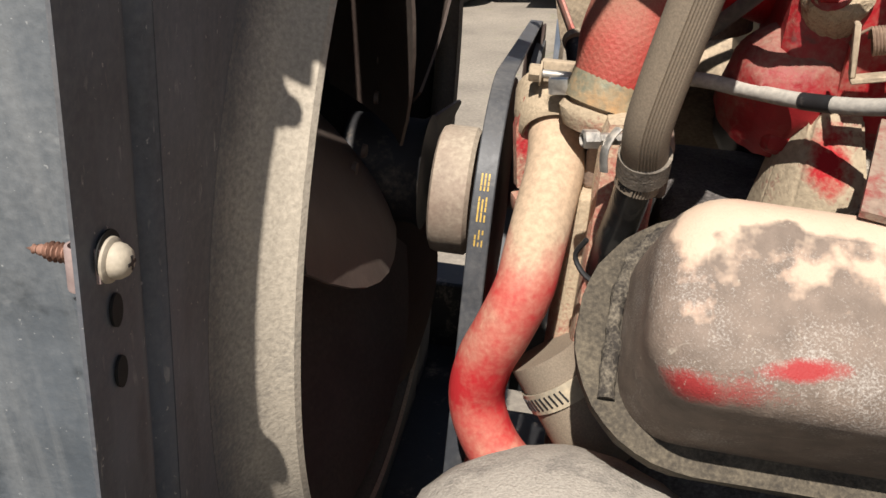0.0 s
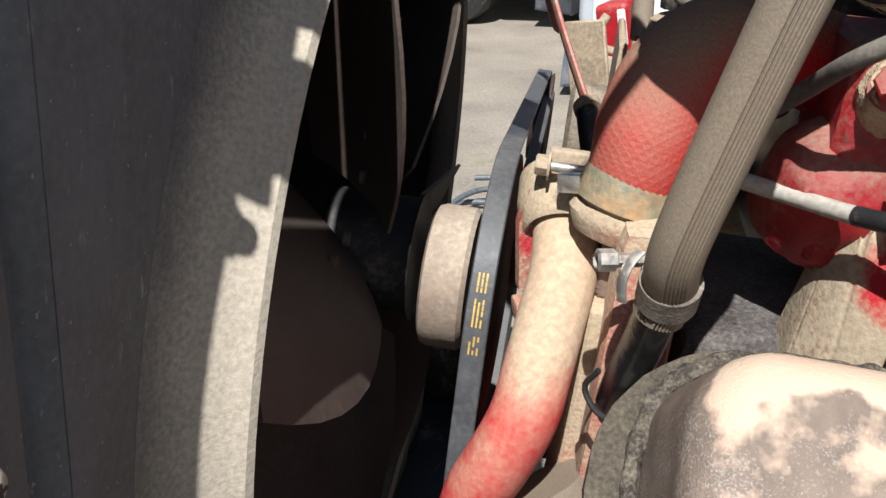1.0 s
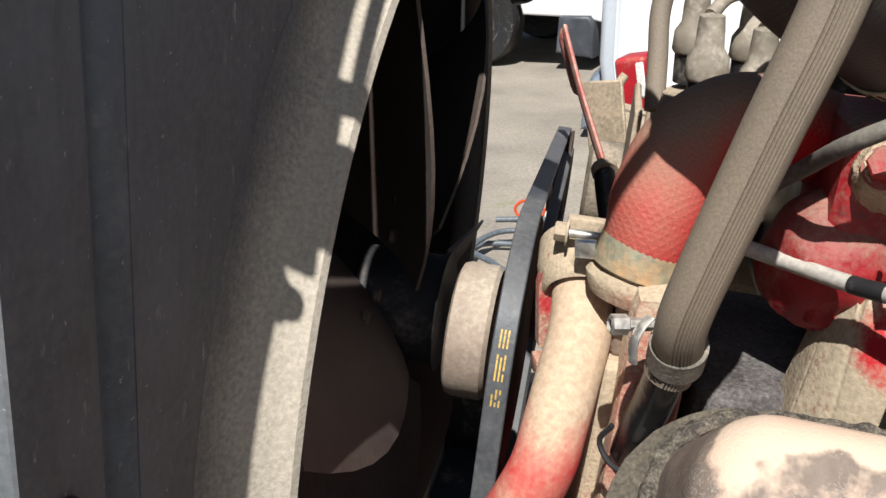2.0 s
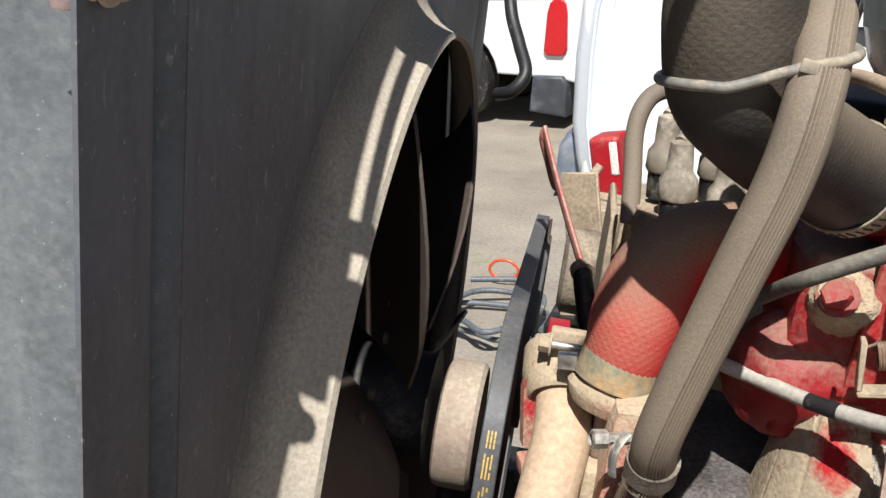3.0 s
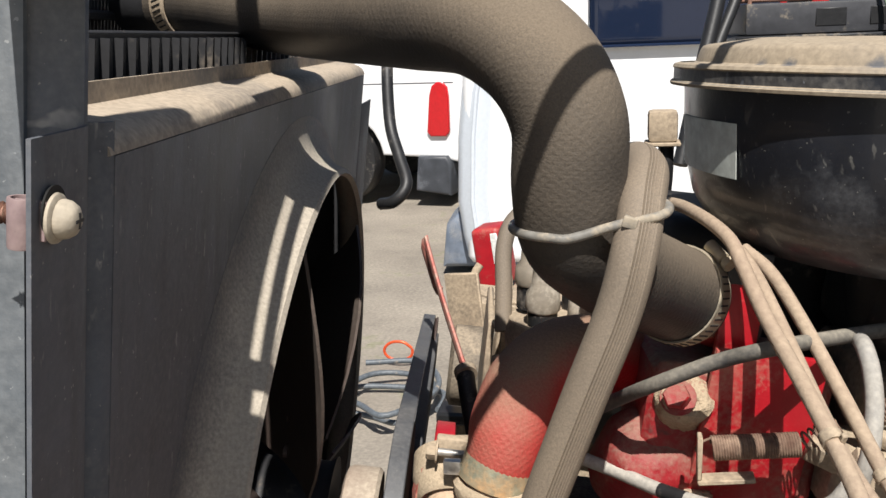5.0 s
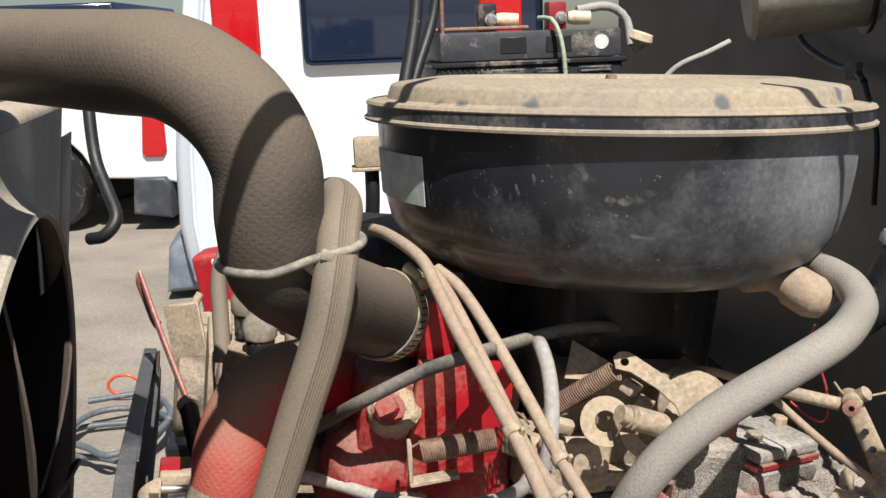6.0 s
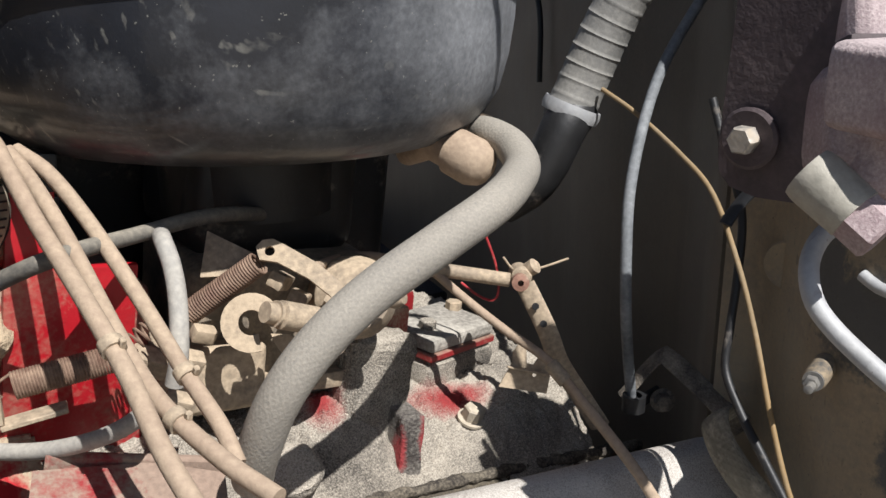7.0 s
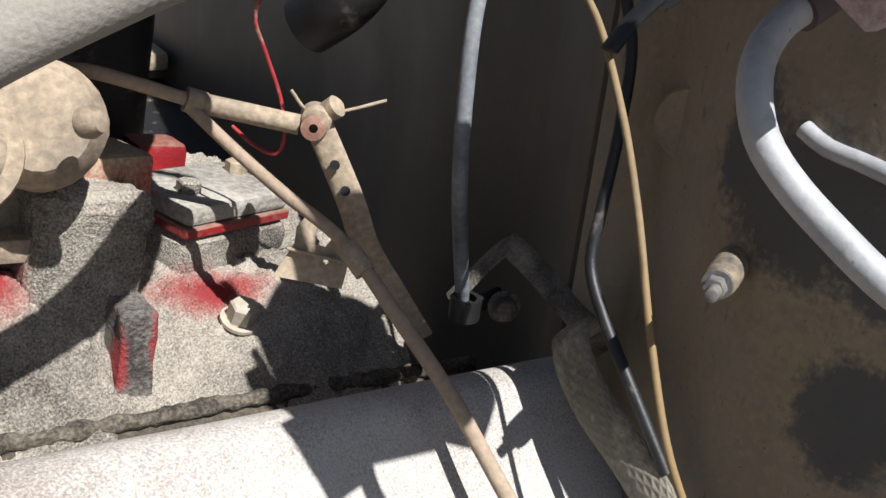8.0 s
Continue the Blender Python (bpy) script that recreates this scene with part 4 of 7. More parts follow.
# ---- engine ----
def manifold_height(uu, vv):
    """Height of the rough intake floor: a shelf falling to the head, with lumps and caked grime."""
    base = 0.098 - 0.04 * math.log(1 + math.exp((-0.122 - vv) / 0.02)) * 0.5 + 0.01 * (uu - 0.4)
    base += 0.030 * math.exp(-((uu - 0.47) / 0.035) ** 2 - ((vv + 0.135) / 0.035) ** 2)
    base += 0.018 * math.exp(-((uu - 0.425) / 0.020) ** 2 - ((vv + 0.180) / 0.022) ** 2)
    base += 0.020 * math.exp(-((uu - 0.36) / 0.03) ** 2 - ((vv + 0.15) / 0.04) ** 2)
    base += 0.012 * math.exp(-((uu - 0.62) / 0.03) ** 2 - ((vv + 0.15) / 0.04) ** 2)
    base += noise.fractal(Vector((uu * 45, vv * 45, 0)), 1.0, 2.0, 4) * 0.0046 + noise.fractal(Vector((uu * 120, vv * 120, 4)), 1.0, 2.0, 3) * 0.0022 + noise.fractal(Vector((uu * 420, vv * 420, 8)), 1.0, 2.0, 2) * 0.0011
    return base


def engine():
    ob = thing("engine", "dusty red-painted V8 engine with greasy grey castings", "engine", at_truck(0.4, 0, -0.3))
    T = TRUCK
    # block below everything, darkened for shade; an added dark mass fills the valley
    part("cylinder_block", block((0.50, 0.34, 0.22), T @ pose(0.42, 0.0, -0.17), 0.02, 2), "grime_shade", ob)
    part("valley_front", roughen(block((0.10, 0.17, 0.13), T @ pose(0.235, -0.02, -0.035), 0.02, 3), 0.002, 40, 3), "grime_shade", ob)
    # timing cover with the water pump body
    bm = block((0.035, 0.30, 0.40), T @ pose(0.155, 0.0, -0.10), 0.01, 2)
    part("timing_cover", roughen(bm, 0.002, 30, 3), "casting", ob)
    bm = block((0.055, 0.04, 0.165), T @ pose(0.150, -0.100, -0.040, 0, 0, 8), 0.008, 3, taper=(0.85, 0.9))
    part("pump_leg", roughen(bm, 0.0012, 60, 3), "casting", ob, "dusty red pump casting")
    part("pump_body", lathe([(0, -0.045), (0.055, -0.045), (0.062, -0.038), (0.066, 0.0), (0.070, 0.03), (0, 0.03)], at_truck(0.14, 0, 0.01), REAR, 40), "casting", ob)
    # pump socket round the water pipe
    axis = Vector(WATER_PIPE[0]) - Vector(WATER_PIPE[1])
    c = Vector(WATER_PIPE[0])
    part("pipe_socket", lathe([(0.0208, -0.003), (0.0226, -0.005), (0.0248, -0.003), (0.0262, 0.004), (0.0285, 0.012), (0.0285, 0.030), (0.0208, 0.030), (0.0208, -0.003)], c - axis.normalized() * 0.006, axis, 36), "casting", ob, "dusty round pipe socket")
    # cast pump face behind the pipe, with patches of bare red paint
    face = [(-0.0375, -0.060), (-0.0368, -0.020), (-0.031, 0.000), (-0.0195, 0.0085), (-0.002, 0.0085), (0.006, 0.000), (0.026, -0.010), (0.042, -0.018), (0.042, -0.064), (0.027, -0.078), (0.030, -0.135), (0.000, -0.132), (-0.004, -0.080)]
    part("pump_face", roughen(sheet(face, [], 0.010, facing((-0.0248, 0.5509, 1.0534), (0.445, -0.895, 0)) @ pose(0, 0, -0.010)), 0.0005, 120), "pump_paint", ob, "tan dusty pump face with red patches")
    part("face_lug", block((0.015, 0.012, 0.016), facing((-0.056, 0.533, 0.9875), (0.445, -0.895, 0)), 0.002, 2), "pump_paint", ob)
    # outlet under the elbow hose
    e0, e1 = Vector(ELBOW[0]), Vector(ELBOW[1])
    way = (e1 - e0).normalized()
    bm = lathe([(0, -0.020), (0.0205, -0.020), (0.0250, -0.014), (0.0262, -0.010), (0.0250, -0.006), (0.0215, -0.005), (0.0215, 0.02), (0, 0.02)], e0, way, 36)
    part("pump_outlet", roughen(bm, 0.0012, 70), "casting", ob, "dusty tan cast outlet neck")
    bm = block((0.030, 0.020, 0.010), facing(Vector((-0.045, 0.553, 1.066)), -ACROSS, UP) @ pose(0.012, 0, 0), 0.002, 2)
    part("outlet_ear", bm, "tan", ob)
    part("outlet_bolt", hex_head(Vector((-0.044, 0.540, 1.070)), -REAR, 0.010, 0.008), "tan", ob, "dusty bolt head")
    stud = lathe([(0.0028, 0), (0.0028, 0.022), (0, 0.022)], Vector((-0.044, 0.540, 1.070)), REAR, 12)
    part("outlet_stud", stud, "steel", ob)
    # drain nipple beside the heater hose
    n = Vector((0.000, 0.457, 1.055))
    way = Vector((-0.9, -0.5, 0.12)).normalized()
    part("nipple", lathe([(0, -0.016), (0.0034, -0.016), (0.0034, 0.0), (0.0052, 0.001), (0.0052, 0.009), (0.0036, 0.010), (0.0036, 0.004), (0, 0.004)], n - way * 0.004, way, 6), "steel", ob, "open hex pipe nipple")
    # heater outlet block
    part("heater_outlet", block((0.052, 0.030, 0.040), T @ pose(0.158, -0.096, 0.062, 10, 0, 0), 0.006, 3), "flaking", ob)
    # thermostat housing: lower block, upright bracket, domed outlet and hex plug
    part("thermostat_housing", roughen(block((0.12, 0.09, 0.12), T @ pose(0.292, -0.062, 0.135), 0.012, 3), 0.001, 60, 3), "red", ob, "red thermostat housing")
    bm = block((0.072, 0.006, 0.115), T @ pose(0.303, -0.112, 0.155, 6, 0, 0), 0.002, 2)
    part("housing_plate", bm, "red_clean", ob, "bright red plate")
    part("upright_bracket", block((0.026, 0.006, 0.06), T @ pose(0.283, -0.103, 0.228), 0.0015, 2), "red_clean", ob, "red upright bracket")
    part("bracket_web", block((0.006, 0.03, 0.05), T @ pose(0.296, -0.088, 0.224), 0.0015, 2), "black", ob)
    part("bracket_cap", block((0.028, 0.009, 0.022), T @ pose(0.283, -0.1035, 0.263), 0.002, 2), "plastic", ob, "black cap on the upright")
    dome = lathe([(0, 0.028), (0.018, 0.026), (0.030, 0.018), (0.036, 0.004), (0.038, -0.03), (0, -0.03)], at_truck(0.245, -0.085, 0.120), (UP * 0.75 - ACROSS * 0.66), 32)
    part("lower_dome", roughen(roughen(dome, 0.0016, 50, 2), 0.0004, 300), "red", ob)
    boss = lathe([(0, 0.010), (0.014, 0.009), (0.0185, 0.003), (0.0195, -0.04), (0, -0.04)], at_truck(0.254, -0.110, 0.174), (UP * 0.55 - ACROSS * 0.8 - REAR * 0.2), 28)
    part("plug_boss", roughen(roughen(boss, 0.0022, 70, 2), 0.0008, 260), "caked", ob, "plug boss caked with tan dirt")
    part("hex_plug", hex_head(at_truck(0.249, -0.118, 0.176), UP * 0.45 - ACROSS * 0.8 - REAR * 0.4, 0.0150, 0.012), "red", ob, "red hex plug with dusty collar")
    bm = lathe([(0.020, -0.02), (0.0255, -0.018), (0.0255, 0.02), (0.024, 0.022), (0.020, 0.022)], UPPER_HOSE[-1], Vector(UPPER_HOSE[-1]) - Vector(UPPER_HOSE[-2]), 32)
    part("thermostat_neck", bm, "casting", ob)
    # intake post with red faces
    bm = bmesh.new()
    for q in ((0.257, -0.115, 0.110), (0.284, -0.115, 0.110), (0.259, -0.084, 0.110), (0.284, -0.084, 0.110), (0.250, -0.140, 0.020), (0.279, -0.148, 0.020),
              (0.234, -0.118, 0.010), (0.232, -0.080, 0.010), (0.246, -0.100, 0.094), (0.248, -0.078, 0.096), (0.290, -0.152, 0.060), (0.292, -0.085, 0.055)):
        bm.verts.new(at_truck(*q))
    bmesh.ops.convex_hull(bm, input=bm.verts[:])
    bmesh.ops.bevel(bm, geom=bm.edges[:], offset=0.0022, segments=2, affect="EDGES")
    part("intake_post", roughen(bm, 0.0006, 120, 2), "post_dust", ob, "tapered cast post under tan dust")
    # intake manifold: rough dusty floor, lumps, ribs and bolts
    bm = bmesh.new()
    bmesh.ops.create_grid(bm, x_segments=330, y_segments=240, size=0.5)
    for v in bm.verts:
        u, s = v.co.x, v.co.y + 0.5
        uu = 0.285 + (u + 0.5) * 0.40
        vv = -0.192 + s * 0.29
        base = manifold_height(uu, vv)
        v.co = at_truck(uu, vv, base)
    bmesh.ops.recalc_face_normals(bm, faces=bm.faces)
    bmesh.ops.solidify(bm, geom=bm.faces[:], thickness=0.012)
    part("intake_manifold", bm, "greasy", ob, "intake manifold caked in grey dust and grease")
    bm = block((0.062, 0.072, 0.110), T @ pose(0.500, -0.112, 0.098, 4, 3, 0), 0.012, 4, taper=(0.86, 0.55))
    part("runner_lump", roughen(roughen(bm, 0.004, 40, 9), 0.0013, 260), "greasy", ob, "rounded runner caked in grey fluff")
    bm = block((0.019, 0.036, 0.052), T @ pose(0.517, -0.144, 0.077, 3, 0, 0), 0.0025, 3, taper=(0.92, 0.75))
    part("cast_rib", roughen(roughen(bm, 0.0012, 90, 3), 0.0005, 300), "rib_paint", ob, "cast rib with red paint showing through grime")
    stub = lathe([(0, 0.030), (0.015, 0.029), (0.018, 0.025), (0.019, -0.03), (0, -0.03)], at_truck(0.430, -0.150, 0.070), (-ACROSS * 0.7 + UP * 0.6 - REAR * 0.2), 28)
    part("cast_stub", roughen(roughen(stub, 0.0015, 60, 2), 0.0007, 260), "greasy", ob, "stubby round boss under fluff")
    bm = block((0.080, 0.056, 0.011), T @ pose(0.594, -0.064, 0.128, 3, 0, 18), 0.003, 2)
    part("choke_plate", roughen(bm, 0.0004, 150, 3), "pale_grime", ob, "dust-covered flange plate with red edge")
    part("choke_gasket", block((0.083, 0.059, 0.006), T @ pose(0.594, -0.064, 0.119, 3, 0, 18), 0.001, 1), "red", ob)
    part("plate_bolt", hex_head(at_truck(0.622, -0.045, 0.131), UP, 0.012, 0.010), "tan", ob)
    part("plate_bolt", hex_head(at_truck(0.575, -0.078, 0.130), UP, 0.012, 0.010), "greasy", ob)
    part("choke_base", roughen(block((0.085, 0.06, 0.055), T @ pose(0.594, -0.064, 0.088, 0, 0, 18), 0.01, 3), 0.002, 60, 4), "greasy", ob)
    part("manifold_bolt", hex_head(Vector((0.4325, 0.5655, 0.9760)), UP * 0.95 - ACROSS * 0.3, 0.0140, 0.0125), "pale_tan", ob, "dusty tan hex bolt")
    part("rear_riser", block((0.034, 0.03, 0.05), T @ pose(0.596, 0.014, 0.112), 0.006, 2), "red", ob, "red riser in the shade")
    part("runner_cap", roughen(block((0.042, 0.036, 0.030), T @ pose(0.520, -0.086, 0.146, 0, 0, 12), 0.004, 2), 0.0008, 90, 2), "casting", ob, "dull red cap face")
    # front accessory bracket of flaking red paint
    br = T @ pose(0.300, -0.210, 0.117, 22, 6, -14)
    bm = sheet([(-0.036, -0.055), (0.062, -0.05), (0.060, 0.018), (0.02, 0.024), (-0.036, 0.016)], [(-0.014, -0.006, 0.0055, 0.0055)], 0.004, br)
    part("front_bracket", bm, "flaking", ob, "flaking red bracket with a round hole")
    part("bracket_foot", block((0.09, 0.03, 0.006), br @ pose(0.014, 0.022, -0.012, 70, 0, 0), 0.002, 1), "flaking", ob)
    # far bank: cover, coil pack area and brackets
    bm = block((0.44, 0.16, 0.09), T @ pose(0.36, 0.235, 0.030, -45, 4, 0), 0.025, 4)
    part("far_valve_cover", roughen(bm, 0.001, 30, 2), "tan", ob, "far valve cover under tan dust")
    part("far_bracket", block((0.006, 0.13, 0.10), T @ pose(0.135, 0.19, 0.085), 0.002, 1), "tan", ob)
    part("generator", lathe([(0, -0.05), (0.040, -0.05), (0.050, -0.045), (0.052, 0.07), (0.046, 0.08), (0, 0.08)], at_truck(0.150, 0.40, -0.01), REAR, 36), "shaded_tan", ob, "dusty generator body")
    loop = [at_truck(0.15, 0.17, 0.085), at_truck(0.15, 0.17, 0.135), at_truck(0.15, 0.19, 0.155), at_truck(0.15, 0.235, 0.155), at_truck(0.15, 0.25, 0.14), at_truck(0.15, 0.25, 0.09)]
    part("lifting_loop", sweep(loop, 0.004, 10), "tan", ob, "bent wire bracket")
    return ob


def valve_cover():
    ob = thing("valve_cover", "rounded valve cover, grey grime over red paint, on the engine head", "valve cover", at_truck(0.42, -0.2, 0.0))
    # local frame of the tilted head: x back, y down and outwards, z square off the head
    tilt = radians(45)
    rise = -0.013
    xa = (REAR + UP * rise).normalized()
    ya = (-ACROSS * math.cos(tilt) - UP * math.sin(tilt))
    za = xa.cross(ya) * -1
    ya = za.cross(xa) * -1 if (za.cross(xa)).dot(ya) < 0 else za.cross(xa)
    H = Matrix((xa, ya, za)).transposed().to_4x4()
    H.translation = at_truck(0.140, -0.183, 0.0415)
    bm = bmesh.new()
    bmesh.ops.create_cube(bm, size=1)
    for v in bm.verts:
        top = v.co.z > 0
        v.co = Vector((0.3145 + v.co.x * (0.576 if top else 0.588), 0.050 + v.co.y * (0.098 if top else 0.112), 0.0445 + v.co.z * 0.089))
    vertical = [e for e in bm.edges if abs(e.verts[0].co.z - e.verts[1].co.z) > 0.05]
    bmesh.ops.bevel(bm, geom=[e for e in vertical if e.verts[0].co.x < 0.3], offset=0.034, segments=8, affect="EDGES", profile=0.5)
    bmesh.ops.bevel(bm, geom=[e for e in bm.edges if abs(e.verts[0].co.z - e.verts[1].co.z) > 0.05 and e.verts[0].co.x > 0.4], offset=0.024, segments=6, affect="EDGES", profile=0.5)
    top_edges = [e for e in bm.edges if all(v.co.z > 0.085 for v in e.verts)]
    bmesh.ops.bevel(bm, geom=top_edges, offset=0.019, segments=6, affect="EDGES", profile=0.5)
    bm.transform(H)
    bmesh.ops.subdivide_edges(bm, edges=[e for e in bm.edges if e.calc_length() > 0.03], cuts=9, use_grid_fill=True)
    roughen(bm, 0.0006, 45)
    part("cover", bm, "cover", ob)
    bm = bmesh.new()
    bmesh.ops.create_cube(bm, size=1)
    for v in bm.verts:
        v.co = Vector((0.3105 + v.co.x * 0.626, 0.050 + v.co.y * 0.140, -0.003 + v.co.z * 0.012))
    bmesh.ops.bevel(bm, geom=[e for e in bm.edges if abs(e.verts[0].co.z - e.verts[1].co.z) > 0.005], offset=0.066, segments=10, affect="EDGES", profile=0.5)
    bm.transform(H)
    bmesh.ops.subdivide_edges(bm, edges=[e for e in bm.edges if e.calc_length() > 0.02], cuts=8, use_grid_fill=True)
    part("flange", roughen(bm, 0.0014, 120), "grit_tan", ob, "grimy flange and gasket rim")
    rim = [(0.59, -0.018, 0.004), (0.46, -0.020, 0.005), (0.35, -0.020, 0.004), (0.2, -0.020, 0.005), (0.10, -0.019, 0.005), (0.058, -0.015, 0.005), (0.030, 0.0, 0.005), (0.0185, 0.026, 0.005), (0.0165, 0.060, 0.005), (0.0165, 0.088, 0.004)]
    bm = sweep([H @ Vector(p) for p in rim], lambda s: 0.0042 + 0.0016 * noise.noise(Vector((s * 60, 3, 0))), 12, 0.003)
    part("rim_roll", roughen(roughen(bm, 0.0016, 110), 0.0006, 420), "rim_grime_gap", ob, "rolled rim caked with grime, darkened for the gap's shade")
    bm = block((0.56, 0.12, 0.06), H @ pose(0.335, 0.050, -0.042), 0.012, 2)
    part("cylinder_head", roughen(bm, 0.003, 40, 4), "grime_shade", ob)
    return ob


def air_cleaner():
    c = Vector((0.304, 0.6416, 1.3180))
    z = Vector((0.040, 0.0175, 1)).normalized()
    ob = thing("air_cleaner", "large round black air cleaner with a dust-covered tan lid", "air cleaner", (c.x, c.y, 1.20))
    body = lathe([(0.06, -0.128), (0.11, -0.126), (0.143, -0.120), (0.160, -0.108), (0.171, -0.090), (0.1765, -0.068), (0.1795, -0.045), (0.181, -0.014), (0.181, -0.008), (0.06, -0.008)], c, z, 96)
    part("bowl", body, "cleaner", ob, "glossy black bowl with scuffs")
    lip = lathe([(0.170, -0.0150), (0.1885, -0.0150), (0.1905, -0.0138), (0.1903, -0.0122), (0.1888, -0.0112), (0.1888, -0.0040), (0.1896, -0.0032), (0.1892, -0.0020), (0.1876, -0.0010), (0.1845, -0.0006), (0.170, -0.0006)], c, z, 128)
    rolled = part("clamping_rim", lip, "rim", ob, "rolled rim with worn black band")
    part("rim_bead", lathe([(0.1850, -0.0008), (0.1893, -0.0036), (0.1899, -0.0028), (0.1886, -0.0008), (0.1850, 0.0002)], c, z, 128), "cleaner_lid", rolled)
    part("rim_bead", lathe([(0.1870, -0.0152), (0.1908, -0.0148), (0.1912, -0.0130), (0.1890, -0.0112)], c, z, 128), "cleaner_lid", rolled)
    lid = lathe([(0.187, -0.0008), (0.1765, -0.0004), (0.1738, 0.0008), (0.1712, 0.0090), (0.1695, 0.0112), (0.166, 0.0124), (0.134, 0.0168), (0.129, 0.0170), (0.125, 0.0158), (0.120, 0.0112), (0.100, 0.0100), (0.03, 0.0098), (0, 0.0098)], c, z, 128)
    part("lid", lid, "cleaner_lid", ob, "lid under tan dust")
    part("centre_stud", lathe([(0, 0.0185), (0.004, 0.018), (0.005, 0.013), (0.014, 0.0115), (0.015, 0.0095), (0, 0.0095)], c, z, 16), "spring", ob)
    # faded decals wrapped on the bowl
    rot = axis_frame(z)
    for start, stop, hi, lo, mat_name, words in ((-177, -149, -0.0350, -0.0690, "decal", "faded grey-green paper decal"),):
        bm = bmesh.new()
        rows = []
        for i in range(13):
            a = radians(start + (stop - start) * i / 12)
            out = Vector((math.cos(a), math.sin(a), 0))
            out = (out - z * out.dot(z)).normalized()
            rows.append([bm.verts.new(c + out * (0.1812 - 0.0026 * k / 4) + z * (hi + (lo - hi) * k / 4)) for k in range(5)])
        for a, b in zip(rows, rows[1:]):
            for k in range(4):
                bm.faces.new((a[k], a[k + 1], b[k + 1], b[k]))
        bmesh.ops.recalc_face_normals(bm, faces=bm.faces)
        bmesh.ops.solidify(bm, geom=bm.faces[:], thickness=-0.0005)
        part("decal", bm, mat_name, ob, words)
    bm = lathe([(0, -0.118), (0.062, -0.118), (0.060, -0.175), (0, -0.175)], c, z, 32)
    part("neck", bm, "black", ob)


RIB_PATCHES = tuple((tuple(at_truck(u, v, w)), (0.006, 0.012, 0.022)) for u, v, w in ((0.506, -0.160, 0.082), (0.528, -0.160, 0.085)))
M["pump_paint"] = surface("pump_paint", (0.36, 0.018, 0.020), 0.6, amount=0.66, dust=(0.44, 0.35, 0.245), size=9, contrast=0.24, bump=0.6, grain=420, speckle=0.3, patches=(((-0.006, 0.558, 1.022), (0.016, 0.03, 0.013)), ((-0.009, 0.558, 0.992), (0.014, 0.03, 0.010)), ((-0.057, 0.533, 1.022), (0.007, 0.02, 0.012))), patch_colour=(0.42, 0.020, 0.026))
# Grime, with the shade of the engine's hollows put into its dark colour.
M["grime_shade"] = surface("shaded_grime", (0.045, 0.038, 0.036), 0.8, amount=0.38, dust=(0.22, 0.20, 0.19), size=22, contrast=0.5, bump=1.0, grain=400, speckle=0.6)
# Rim grime, darkened further to carry the shade of the gap beside it.
M["rim_grime_gap"] = surface("grime_and_gap_shade", (0.035, 0.029, 0.024), 0.9, amount=0.42, dust=(0.17, 0.145, 0.11), size=60, contrast=0.35, bump=1.0, grain=500, speckle=0.8)
M["flaking"] = surface("flaking_red", (0.27, 0.022, 0.024), 0.55, amount=0.64, dust=(0.27, 0.195, 0.15), size=16, contrast=0.16, bump=0.6, speckle=0.3, spots=(0.10, 0.05, 0.04), spot_amount=0.6, spot_size=30)
M["grit_tan"] = surface("gritty_rim", (0.040, 0.033, 0.025), 0.85, amount=0.44, dust=(0.135, 0.112, 0.080), size=26, contrast=0.5, bump=1.0, grain=420, speckle=0.8)
M["caked"] = surface("caked_dirt", (0.36, 0.05, 0.04), 0.85, amount=0.70, dust=(0.42, 0.33, 0.225), size=22, contrast=0.2, bump=1.0, depth=0.002, grain=380, speckle=0.6)
M["vac_hose"] = surface("dusty_black_hose", (0.045, 0.045, 0.046), 0.6, amount=0.34, dust=(0.28, 0.25, 0.20), size=12, contrast=0.6, up=0.22, bump=0.35, speckle=0.3)
M["rib_paint"] = surface("rib_paint", (0.050, 0.042, 0.038), 0.85, amount=0.36, dust=(0.30, 0.275, 0.24), size=26, contrast=0.5, bump=1.0, depth=0.002, grain=400, speckle=0.6, patches=RIB_PATCHES, patch_colour=(0.27, 0.035, 0.037))
# Near-black colour that stands for the shade inside slots and holes.
M["void"] = surface("dark_void", (0.004, 0.004, 0.004), 0.8, amount=0.0, bump=0.0)
M["post_dust"] = surface("post_dust", (0.22, 0.03, 0.03), 0.7, amount=0.72, dust=(0.37, 0.30, 0.21), size=14, contrast=0.2, bump=0.7, speckle=0.5, patches=(((0.1220, 0.5200, 1.0285), (0.015, 0.020, 0.022)), ((0.0907, 0.5183, 1.0218), (0.008, 0.018, 0.018))), patch_colour=(0.40, 0.012, 0.018))
M["rim"] = surface("rim_enamel", (0.020, 0.022, 0.028), 0.38, amount=0.20, dust=(0.26, 0.24, 0.21), size=18, contrast=0.5, up=0.5, scratches=(0.30, 0.32, 0.36), scratch_amount=0.6, bump=0.3)
M["pale_grime"] = surface("pale_grime", (0.10, 0.09, 0.08), 0.8, amount=0.62, dust=(0.42, 0.39, 0.34), size=14, contrast=0.5, bump=0.9, speckle=0.5)


# ---- hoses and lines ----
def hose(name, label, points, radius, material, seg=24, step=0.005, hint=(0, 0, 1), flat=1.0, category="hose", grooves=None):
    ob = thing(name, label, category, points[0])
    return ob, part("tube", sweep(points, radius, seg, step, hint, flat, grooves=grooves), material, ob)


